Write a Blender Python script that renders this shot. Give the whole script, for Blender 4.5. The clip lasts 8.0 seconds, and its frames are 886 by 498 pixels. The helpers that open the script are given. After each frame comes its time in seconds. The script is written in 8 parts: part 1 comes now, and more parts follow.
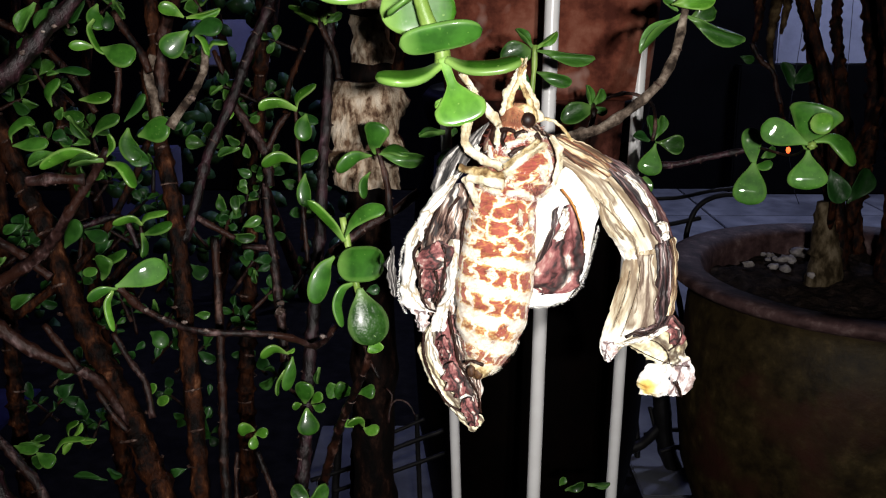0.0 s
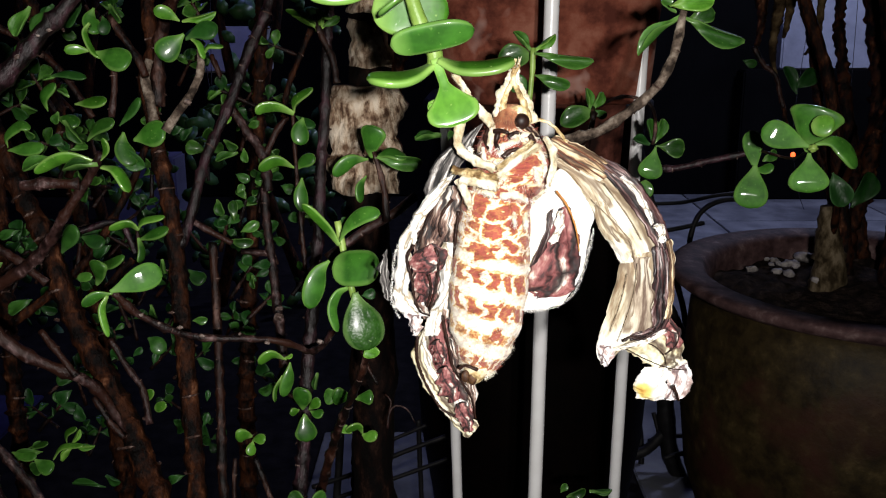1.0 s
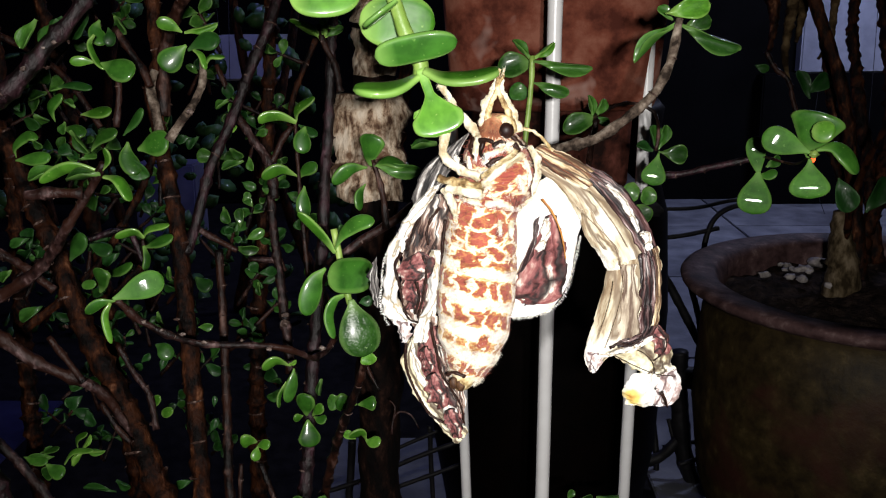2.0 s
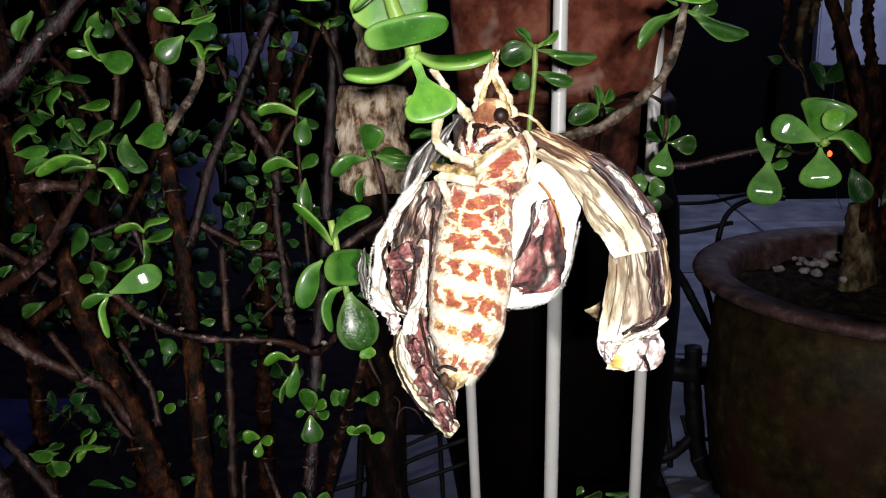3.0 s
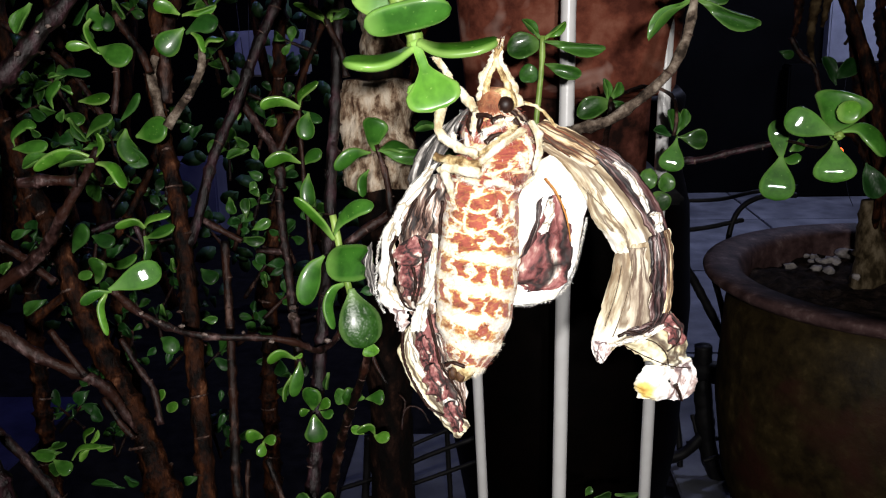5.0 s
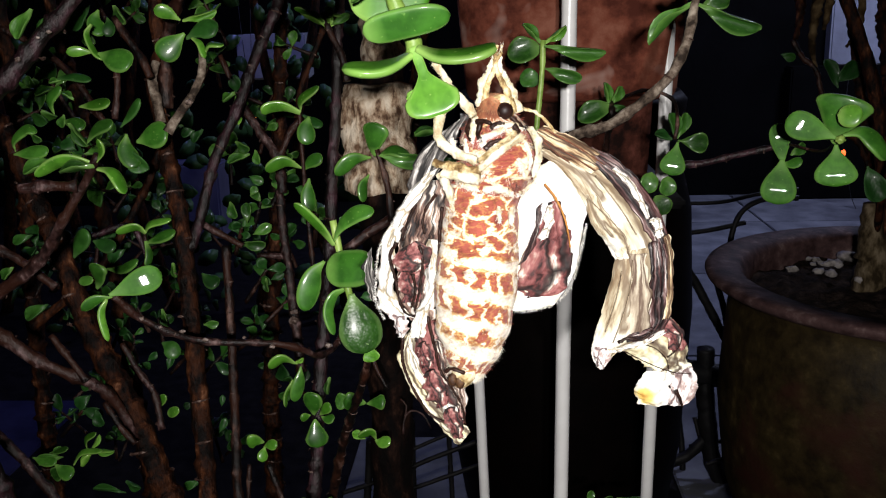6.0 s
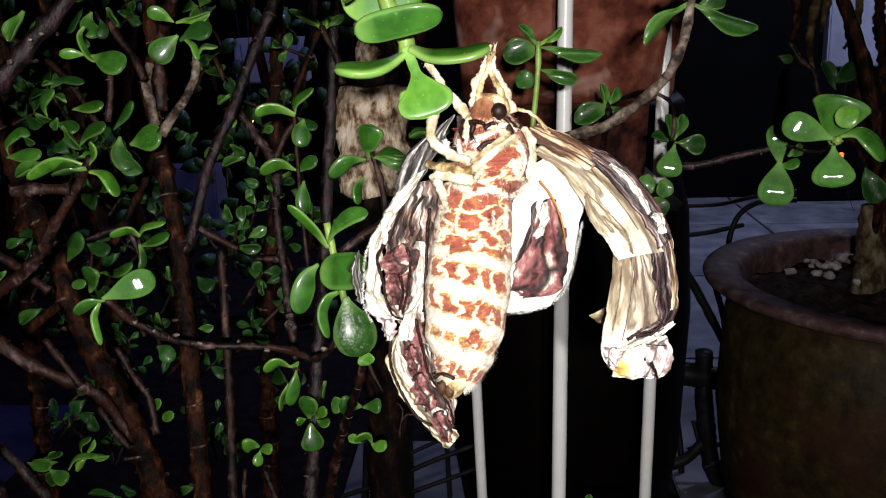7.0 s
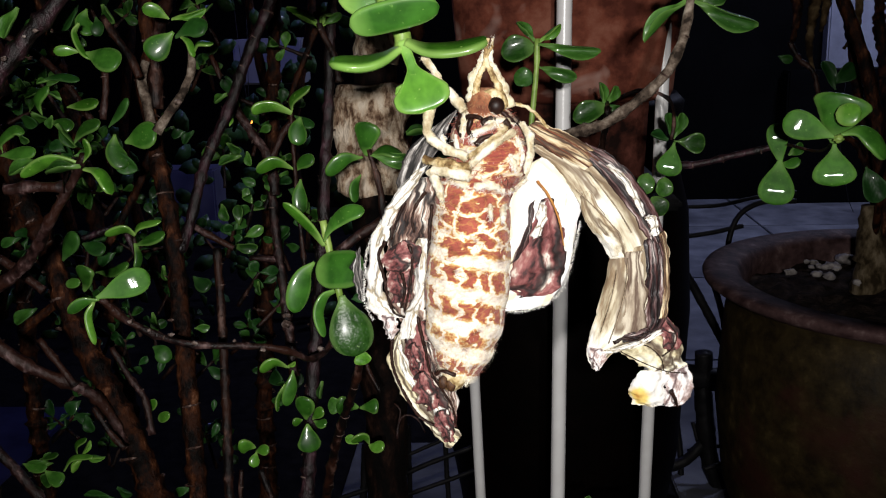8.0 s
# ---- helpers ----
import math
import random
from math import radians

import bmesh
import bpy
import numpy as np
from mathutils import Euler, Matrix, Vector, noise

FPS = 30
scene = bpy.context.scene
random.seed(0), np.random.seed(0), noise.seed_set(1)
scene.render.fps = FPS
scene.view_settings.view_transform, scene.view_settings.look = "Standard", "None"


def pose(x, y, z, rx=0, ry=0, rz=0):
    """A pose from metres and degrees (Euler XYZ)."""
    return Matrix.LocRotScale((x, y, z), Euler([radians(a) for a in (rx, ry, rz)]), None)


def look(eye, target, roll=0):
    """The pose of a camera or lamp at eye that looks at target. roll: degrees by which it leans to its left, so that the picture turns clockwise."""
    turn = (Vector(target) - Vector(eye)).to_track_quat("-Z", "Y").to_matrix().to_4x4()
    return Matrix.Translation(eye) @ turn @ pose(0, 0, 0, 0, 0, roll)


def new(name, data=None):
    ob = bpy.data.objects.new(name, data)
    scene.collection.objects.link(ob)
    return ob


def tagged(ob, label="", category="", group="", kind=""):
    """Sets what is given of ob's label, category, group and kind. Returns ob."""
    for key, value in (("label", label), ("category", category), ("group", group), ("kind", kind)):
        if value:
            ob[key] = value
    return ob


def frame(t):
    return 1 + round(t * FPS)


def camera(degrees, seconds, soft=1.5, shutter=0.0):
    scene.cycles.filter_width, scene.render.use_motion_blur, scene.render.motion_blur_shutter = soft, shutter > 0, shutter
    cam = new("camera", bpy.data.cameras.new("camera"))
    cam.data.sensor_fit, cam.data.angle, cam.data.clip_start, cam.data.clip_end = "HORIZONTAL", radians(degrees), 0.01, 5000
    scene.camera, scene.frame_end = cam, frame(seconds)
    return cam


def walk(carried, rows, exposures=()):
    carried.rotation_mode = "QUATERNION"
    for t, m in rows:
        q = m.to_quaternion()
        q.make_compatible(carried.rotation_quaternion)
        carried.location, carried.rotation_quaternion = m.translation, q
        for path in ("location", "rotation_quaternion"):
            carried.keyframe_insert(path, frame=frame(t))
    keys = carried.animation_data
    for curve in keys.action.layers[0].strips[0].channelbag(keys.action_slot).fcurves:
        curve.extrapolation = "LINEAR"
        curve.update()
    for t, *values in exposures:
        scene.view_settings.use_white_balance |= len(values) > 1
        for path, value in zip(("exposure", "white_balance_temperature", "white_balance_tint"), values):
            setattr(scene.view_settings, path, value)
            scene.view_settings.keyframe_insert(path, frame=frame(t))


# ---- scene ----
cam = camera(50.87, 8.0, soft=1.15)
PATH = [
    (0, (0.00000, 0.00000, 0.46000), (0.00000, 0.96593, 0.20118), 0.000),
    (0.5, (0.00086, 0.00092, 0.45976), (0.00106, 0.96780, 0.20454), -0.083),
    (1, (0.00279, 0.00244, 0.45855), (-0.00276, 0.97009, 0.20631), -0.206),
    (1.5, (0.00690, -0.00009, 0.46009), (-0.01014, 0.96895, 0.21377), -0.439),
    (3, (0.01566, 0.00547, 0.45622), (-0.02959, 0.97312, 0.20802), -1.211),
    (3.5, (0.01655, 0.00906, 0.45438), (-0.03337, 0.97599, 0.20429), -1.433),
    (4, (0.01780, 0.00852, 0.45483), (-0.03540, 0.97537, 0.20510), -1.470),
    (4.5, (0.01658, 0.01126, 0.45322), (-0.03741, 0.97812, 0.20370), -1.392),
    (6, (0.01725, 0.01232, 0.45423), (-0.04018, 0.97971, 0.20754), -1.518),
    (6.5, (0.01845, 0.01325, 0.45371), (-0.03908, 0.98124, 0.20942), -1.623),
    (7, (0.01825, 0.01429, 0.45336), (-0.03776, 0.98267, 0.21023), -1.646),
    (7.5, (0.01941, 0.01583, 0.45343), (-0.03626, 0.98470, 0.21221), -1.670),
    (8, (0.01864, 0.01684, 0.45152), (-0.03663, 0.98580, 0.21055), -1.619),
]
walk(cam, [(t, look(eye, target, roll)) for t, eye, target, roll in PATH], [(0.0, 0.0), (7.45, 0.0), (7.7, -0.18), (8.0, -0.38)])
TORCH_A, TORCH_B, TORCH_AIM, TORCH_W, TORCH_CONE = (0.022, -0.075, 0.471), (0.036, -0.075, 0.473), (0.004, 0.30, 0.402), 4.25, 96

# ---------------------------------------------------------------- light
world = bpy.data.worlds.new("night")
world.use_nodes = True
scene.world = world
world.node_tree.nodes["Background"].inputs[0].default_value = (0.30, 0.36, 0.60, 1)
world.node_tree.nodes["Background"].inputs[1].default_value = 0.002
scene.view_settings.exposure = 0.0


def area_lamp(name, eye, target, size, watts, colour):
    data = bpy.data.lights.new(name, "AREA")
    data.shape, data.size, data.energy, data.color = "DISK", size, watts, colour
    ob = new(name, data)
    ob.matrix_world = look(eye, target)
    return ob


def torch(name, eye, target, watts):
    data = bpy.data.lights.new(name, "SPOT")
    data.energy, data.color, data.spot_size, data.spot_blend, data.shadow_soft_size = watts, (1.0, 0.965, 0.93), radians(TORCH_CONE), 1.0, 0.0035
    ob = new(name, data)
    ob.matrix_world = look(eye, target)
    return ob


# the two small lamps of the hand torch, to the right of the lens
torch("torch_lamp", TORCH_A, TORCH_AIM, TORCH_W)
torch("torch_lamp", TORCH_B, TORCH_AIM, TORCH_W)
# two dim cold fill lamps, unseen, high over the yard behind the plants
area_lamp("cold_fill", (0.78, 1.60, 1.05), (0.70, 2.05, 0.0), 0.2, 10.0, (0.60, 0.66, 1.0))
# added to brighten the pale wall panels on the left
area_lamp("cold_fill", (-0.45, 1.45, 1.00), (-0.40, 1.75, 0.2), 0.2, 1.9, (0.30, 0.31, 1.0))


# ---------------------------------------------------------------- materials
def node_material(name):
    m = bpy.data.materials.new(name)
    m.use_nodes = True
    n, l = m.node_tree.nodes, m.node_tree.links
    return m, n, l, n["Principled BSDF"]


def ramp(n, l, source, stops):
    r = n.new("ShaderNodeValToRGB")
    while len(r.color_ramp.elements) < len(stops):
        r.color_ramp.elements.new(0.5)
    for e, (p, c) in zip(r.color_ramp.elements, stops):
        e.position, e.color = p, (*c, 1)
    l.new(source, r.inputs[0])
    return r.outputs[0]


def noise_of(n, l, scale, detail=4, rough=0.6, coord="Object", stretch=(1, 1, 1), warp=0.0):
    tc = n.new("ShaderNodeTexCoord")
    mp = n.new("ShaderNodeMapping")
    mp.inputs["Scale"].default_value = stretch
    l.new(tc.outputs[coord], mp.inputs[0])
    t = n.new("ShaderNodeTexNoise")
    t.inputs["Scale"].default_value, t.inputs["Detail"].default_value = scale, detail
    t.inputs["Roughness"].default_value, t.inputs["Distortion"].default_value = rough, warp
    l.new(mp.outputs[0], t.inputs["Vector"])
    return t.outputs["Fac"]


def bump(n, l, b, source, strength, distance):
    k = n.new("ShaderNodeBump")
    k.inputs["Strength"].default_value, k.inputs["Distance"].default_value = strength, distance
    l.new(source, k.inputs["Height"])
    l.new(k.outputs[0], b.inputs["Normal"])


def mixed(n, l, fac, a, b, mode="MIX"):
    m = n.new("ShaderNodeMix")
    m.data_type, m.blend_type = "RGBA", mode
    for i, v in ((0, fac), (6, a), (7, b)):
        if isinstance(v, (int, float)):
            m.inputs[i].default_value = v
        elif isinstance(v, tuple):
            m.inputs[i].default_value = (*v, 1)
        else:
            l.new(v, m.inputs[i])
    return m.outputs[2]


def mottled(name, stops, scale, rough=0.7, bump_scale=None, bump_depth=0.0004, strength=0.5, stretch=(1, 1, 1), metal=0.0, warp=0.0, second=None, spec=0.5):
    """Colour from one noise, relief from a finer one; second: (scale, colour, amount) of stains."""
    m, n, l, b = node_material(name)
    c = ramp(n, l, noise_of(n, l, scale, 5, 0.62, stretch=stretch, warp=warp), [(0.5 + (p - 0.5) * 0.72, q) for p, q in stops])
    if second:
        s, colour, lo, hi = second
        mask = ramp(n, l, noise_of(n, l, s, 3, 0.6, warp=0.6), [(lo, (0, 0, 0)), (hi, (1, 1, 1))])
        c = mixed(n, l, mask, c, colour)
    l.new(c, b.inputs["Base Color"])
    b.inputs["Roughness"].default_value, b.inputs["Metallic"].default_value = rough, metal
    b.inputs["Specular IOR Level"].default_value = spec
    bump(n, l, b, noise_of(n, l, bump_scale or scale * 4, 5, 0.65, stretch=stretch), strength, bump_depth)
    return m


def leaf_material(name, dark, light, rough, edge, grain=1.0, coat=0.12, pits=0.40, shine=0.10):
    """Fleshy leaf: tone by leaf, soft mottling, pits, a paler rim."""
    m, n, l, b = node_material(name)
    info = n.new("ShaderNodeObjectInfo")
    tone = ramp(n, l, info.outputs["Random"], [(0.0, tuple(c * 0.6 for c in dark)), (0.35, dark), (1.0, light)])
    spots = ramp(n, l, noise_of(n, l, 3.0 * grain, 3, 0.6), [(0.36, (0.60, 0.66, 0.58)), (0.62, (1.15, 1.12, 1.05))])
    c = mixed(n, l, 1.0, tone, spots, "MULTIPLY")
    specks = ramp(n, l, noise_of(n, l, 34.0 * (grain if grain == 1.0 else grain * 0.4), 2, 0.5), [(0.68, (0, 0, 0)), (0.78, (0.6, 0.6, 0.6))])
    c = mixed(n, l, specks, c, edge)
    uv = n.new("ShaderNodeUVMap")
    sep = n.new("ShaderNodeSeparateXYZ")
    l.new(uv.outputs[0], sep.inputs[0])
    rim = ramp(n, l, sep.outputs[0], [(0.72, (0, 0, 0)), (0.98, (0.40, 0.40, 0.40))])
    c = mixed(n, l, rim, c, edge)
    foot = ramp(n, l, sep.outputs[1], [(0.0, (0.7, 0.7, 0.7)), (0.35, (0, 0, 0))])
    c = mixed(n, l, foot, c, edge)
    l.new(c, b.inputs["Base Color"])
    b.inputs["Roughness"].default_value = rough
    b.inputs["Specular IOR Level"].default_value = 0.28
    bump(n, l, b, noise_of(n, l, 3.0 * grain, 2, 0.5), 0.06 if grain == 1.0 else pits, 0.05 if grain == 1.0 else 0.0008)
    b.inputs["Coat Weight"].default_value, b.inputs["Coat Roughness"].default_value = coat, shine
    return m


BARK = mottled("bark", [(0.42, (0.002, 0.0006, 0.0004)), (0.58, (0.016, 0.0046, 0.0026)), (0.80, (0.15, 0.080, 0.062))], 200, 0.5, 420, 0.0010, 0.9, (1, 1, 0.5), second=(70, (0.030, 0.009, 0.0045), 0.50, 0.62), spec=0.30)
BARK_GREY = mottled("grey_bark", [(0.38, (0.004, 0.0014, 0.0012)), (0.50, (0.021, 0.0085, 0.0075)), (0.61, (0.050, 0.024, 0.022)), (0.74, (0.18, 0.115, 0.11))], 210, 0.45, 420, 0.0010, 0.9, (1, 1, 0.7), second=(55, (0.030, 0.010, 0.006), 0.48, 0.60), spec=0.35)
BARK_PURPLE = mottled("purple_bark", [(0.42, (0.003, 0.0009, 0.0012)), (0.56, (0.020, 0.0065, 0.009)), (0.70, (0.046, 0.018, 0.025)), (0.84, (0.17, 0.10, 0.12))], 230, 0.42, 600, 0.0009, 0.9, (1, 1, 0.5), spec=0.45)
BARK_PALE = mottled("pale_bark", [(0.34, (0.02, 0.013, 0.009)), (0.52, (0.12, 0.088, 0.066)), (0.75, (0.36, 0.30, 0.24))], 200, 0.8, 700, 0.0006, 0.9, spec=0.2)
SCAR = mottled("leaf_scar", [(0.36, (0.020, 0.009, 0.006)), (0.52, (0.065, 0.036, 0.028)), (0.7, (0.20, 0.145, 0.125))], 400, 0.7, 900, 0.0004, 0.8, spec=0.2)
NODE = mottled("pale_node", [(0.36, (0.05, 0.030, 0.024)), (0.52, (0.17, 0.12, 0.10)), (0.7, (0.42, 0.36, 0.33))], 500, 0.5, 900, 0.0004, 0.8, spec=0.5)
GREEN_STEM = mottled("green_stem", [(0.35, (0.16, 0.27, 0.045)), (0.65, (0.30, 0.44, 0.10))], 150, 0.45, 500, 0.0003, 0.5)
BROWN_DARK = mottled("dark_brown_bark", [(0.40, (0.0015, 0.0005, 0.0003)), (0.55, (0.020, 0.0056, 0.0021)), (0.69, (0.068, 0.022, 0.008)), (0.84, (0.20, 0.090, 0.048))], 190, 0.6, 420, 0.0014, 1.0, (1, 1, 0.45), second=(60, (0.040, 0.012, 0.0042), 0.52, 0.66), spec=0.12)
DEAD_BARK = mottled("dead_bark", [(0.40, (0.0012, 0.0005, 0.0004)), (0.58, (0.006, 0.0022, 0.0014)), (0.78, (0.03, 0.013, 0.008))], 160, 0.8, 420, 0.0010, 0.9, (1, 1, 0.5), spec=0.1)
LEAF = leaf_material("leaf_green", (0.020, 0.078, 0.009), (0.056, 0.172, 0.023), 0.48, (0.17, 0.33, 0.075), 1.0, 0.45)
LEAF_YOUNG = leaf_material("leaf_light_green", (0.085, 0.255, 0.022), (0.16, 0.375, 0.045), 0.48, (0.33, 0.54, 0.12))
# deep green also serves as a dimmed copy for shoots in shade
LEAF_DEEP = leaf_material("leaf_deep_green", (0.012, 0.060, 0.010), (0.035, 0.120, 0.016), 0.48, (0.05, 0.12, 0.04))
SHOOT_PALE = leaf_material("shoot_leaf_pale", (0.052, 0.178, 0.014), (0.10, 0.275, 0.030), 0.38, (0.33, 0.53, 0.13), 60.0, 0.6, 0.15, 0.14)
SHOOT_DEEP = leaf_material("bent_leaf_deep", (0.014, 0.066, 0.010), (0.036, 0.125, 0.018), 0.45, (0.08, 0.18, 0.05), 60.0)
SHOOT_WET = leaf_material("bent_leaf_glossy", (0.026, 0.095, 0.011), (0.055, 0.165, 0.022), 0.40, (0.17, 0.33, 0.075), 60.0, 0.9)
LOBE = leaf_material("smooth_lobe_leaf", (0.030, 0.125, 0.010), (0.055, 0.185, 0.018), 0.65, (0.20, 0.40, 0.09), 60.0, 0.9, 0.05, 0.024)
PITTED = leaf_material("pitted_leaf", (0.032, 0.115, 0.014), (0.055, 0.165, 0.024), 0.40, (0.24, 0.40, 0.13), 110.0, 0.25, 1.0, 0.22)
SHOOT_GREEN = leaf_material("shoot_leaf_green", (0.030, 0.120, 0.012), (0.050, 0.170, 0.020), 0.45, (0.22, 0.42, 0.09), 60.0, 0.55, 0.22, 0.12)
BARE_WOOD = mottled("bare_wood", [(0.30, (0.08, 0.042, 0.026)), (0.40, (0.30, 0.20, 0.13)), (0.52, (0.60, 0.47, 0.34)), (0.68, (0.74, 0.63, 0.50))], 230, 0.85, 340, 0.0025, 1.0, (1, 1, 0.45), second=(70, (0.15, 0.085, 0.050), 0.56, 0.64), spec=0.15)
TERRACOTTA = mottled("terracotta", [(0.34, (0.085, 0.021, 0.013)), (0.52, (0.20, 0.056, 0.033)), (0.70, (0.30, 0.115, 0.075))], 45, 0.85, 500, 0.0005, 0.6, second=(28, (0.40, 0.26, 0.22), 0.60, 0.74), spec=0.15)
WHITE_PAINT = mottled("white_paint", [(0.3, (0.88, 0.87, 0.86)), (0.7, (0.95, 0.945, 0.94))], 90, 0.3, 400, 0.0003, 0.3, spec=0.8)
# terracotta darkened in colour to give the shade below the pot's rim
SHADED_CLAY = mottled("shaded_terracotta", [(0.34, (0.012, 0.005, 0.004)), (0.52, (0.060, 0.018, 0.012)), (0.70, (0.13, 0.042, 0.030))], 60, 0.9, 400, 0.0006, 0.7, spec=0.1)
GLAZE = mottled("olive_glaze", [(0.3, (0.013, 0.0080, 0.0026)), (0.6, (0.036, 0.024, 0.0082)), (0.8, (0.078, 0.054, 0.021))], 70, 0.6, 220, 0.0008, 0.6, second=(18, (0.038, 0.013, 0.008), 0.5, 0.7), spec=0.2)
RIM_CLAY = mottled("rim_clay", [(0.3, (0.030, 0.014, 0.014)), (0.6, (0.088, 0.048, 0.047)), (0.8, (0.20, 0.14, 0.13))], 80, 0.7, 300, 0.0006, 0.6, spec=0.2)
DRY_LEAF = mottled("dry_leaf", [(0.34, (0.015, 0.009, 0.004)), (0.52, (0.060, 0.038, 0.018)), (0.70, (0.13, 0.09, 0.045))], 90, 0.9, 400, 0.0006, 0.8, spec=0.1)
SOIL = mottled("soil", [(0.3, (0.008, 0.006, 0.005)), (0.6, (0.030, 0.020, 0.016)), (0.8, (0.07, 0.05, 0.04))], 120, 0.95, 260, 0.004, 1.0, spec=0.05)
GRAVEL = mottled("gravel", [(0.3, (0.11, 0.095, 0.09)), (0.7, (0.42, 0.38, 0.36))], 120, 0.8, 400, 0.0005, 0.5)
IRON = mottled("black_iron", [(0.3, (0.006, 0.006, 0.007)), (0.7, (0.016, 0.015, 0.016))], 80, 0.55, 300, 0.0004, 0.5, metal=0.2, spec=0.25)
FLOOR = mottled("grey_tile", [(0.3, (0.07, 0.073, 0.088)), (0.7, (0.15, 0.156, 0.18))], 14, 0.6, 160, 0.0006, 0.4, second=(5, (0.05, 0.052, 0.064), 0.5, 0.7), spec=0.2)
# same paving, with the dim blue night light put into its colour
BLUE_LIGHT_TILE = mottled("blue_light_tile", [(0.3, (0.012, 0.012, 0.040)), (0.7, (0.030, 0.030, 0.085))], 14, 0.7, 160, 0.0006, 0.4, spec=0.1)
# near-black ground and wall colours paint the darkness of the yard
UNLIT_GROUND = mottled("unlit_ground", [(0.3, (0.004, 0.004, 0.005)), (0.7, (0.012, 0.011, 0.012))], 60, 0.9, spec=0.05)
UNLIT_WALL = mottled("unlit_wall", [(0.3, (0.0008, 0.0008, 0.001)), (0.7, (0.002, 0.002, 0.0022))], 9, 0.9, 90, 0.002, 0.6, spec=0.05)
# lit copies of the wall colour, for patches of cold light
BLUE_LIT_WALL = mottled("blue_lit_wall", [(0.3, (0.055, 0.055, 0.105)), (0.7, (0.105, 0.105, 0.18))], 9, 0.8, 90, 0.001, 0.4)
LIT_WALL = mottled("lit_wall", [(0.3, (0.15, 0.155, 0.19)), (0.7, (0.26, 0.27, 0.32))], 9, 0.8, 90, 0.001, 0.4)


def lamp_glow(name, colour, strength):
    m, n, l, b = node_material(name)
    b.inputs["Base Color"].default_value = (*colour, 1)
    b.inputs["Emission Color"].default_value = (*colour, 1)
    b.inputs["Emission Strength"].default_value = strength
    return m


GLOW_ORANGE = lamp_glow("orange_glow", (1.0, 0.10, 0.02), 3.0)
GLOW_WARM = lamp_glow("warm_glow", (1.0, 0.30, 0.05), 4.0)


# ---------------------------------------------------------------- mesh helpers
def finish(name, bm, material, parent=None, label="", smooth=True):
    bmesh.ops.recalc_face_normals(bm, faces=bm.faces)
    me = bpy.data.meshes.new(name)
    bm.to_mesh(me)
    bm.free()
    for p in me.polygons:
        p.use_smooth = smooth
    me.materials.append(material)
    ob = new(name, me)
    if parent:
        ob.parent = parent
    if label:
        ob["label"] = label
    return ob


def part(name, bm, material, parent, label="", smooth=True):
    return finish(name, bm, material, parent, label, smooth)


def thing(name, place, label, category, group="", kind=""):
    ob = new(name)
    ob.location = place
    bpy.context.view_layer.update()
    return tagged(ob, label, category, group, kind)


def hang(ob, parent):
    """Puts a mesh made in world places under a thing that stands elsewhere."""
    ob.parent = parent
    ob.matrix_parent_inverse = Matrix.Translation(parent.location).inverted() if parent.parent is None else (Matrix.Translation(parent.parent.location) @ Matrix.Translation(parent.location)).inverted()
    return ob


def smooth_line(points, step):
    """A Catmull-Rom line through the points, as (place, share of the way)."""
    p = [Vector(q) for q in points]
    p = [2 * p[0] - p[1]] + p + [2 * p[-1] - p[-2]]
    out = []
    for i in range(1, len(p) - 2):
        a, b, c, d = p[i - 1:i + 3]
        k = max(2, int((c - b).length / step))
        for j in range(k):
            t = j / k
            out.append((0.5 * (2 * b + (c - a) * t + (2 * a - 5 * b + 4 * c - d) * t * t + (3 * b - a - 3 * c + d) * t ** 3), (i - 1 + t) / (len(p) - 3)))
    out.append((p[-2], 1.0))
    return out


def tube_mesh(bm, points, r0, r1, sides=8, step=0.004, knots=0.0, rough=0.0, r_of=None, scars=None):
    line = smooth_line(points, step)
    rings, side = [], None
    dist = 0.0
    gap = random.uniform(0.010, 0.016)
    next_scar = gap * 0.5
    for i, (q, s) in enumerate(line):
        ahead = (line[min(i + 1, len(line) - 1)][0] - line[max(i - 1, 0)][0]).normalized()
        if side is None:
            side = ahead.orthogonal().normalized()
        side = (side - ahead * side.dot(ahead)).normalized()
        up = ahead.cross(side)
        if i:
            dist += (q - line[i - 1][0]).length
        r = r_of(s) if r_of else r0 + (r1 - r0) * s
        near = abs((dist / gap) % 1.0 - 0.5) * 2
        r *= 1 + 1.5 * knots * max(0.0, 1 - near * 2.6)
        ring = []
        for k in range(sides):
            a = 2 * math.pi * k / sides
            way = side * math.cos(a) + up * math.sin(a)
            rr = r * (1 + rough * (noise.noise((q + way * r) * (0.35 / max(r, 1e-4))) + 0.5 * noise.noise((q + way * r) * (1.1 / max(r, 1e-4)))))
            ring.append(bm.verts.new(q + way * rr))
        rings.append(ring)
        if scars is not None and dist > next_scar:
            next_scar = dist + gap * random.uniform(0.75, 1.25)
            scars.append((q.copy(), ahead.copy(), side.copy(), up.copy(), r * (1 + knots * 0.6)))
    for a, b in zip(rings, rings[1:]):
        for k in range(sides):
            bm.faces.new((a[k], a[(k + 1) % sides], b[(k + 1) % sides], b[k]))
    bm.faces.new(rings[0][::-1])
    bm.faces.new(rings[-1])
    return line


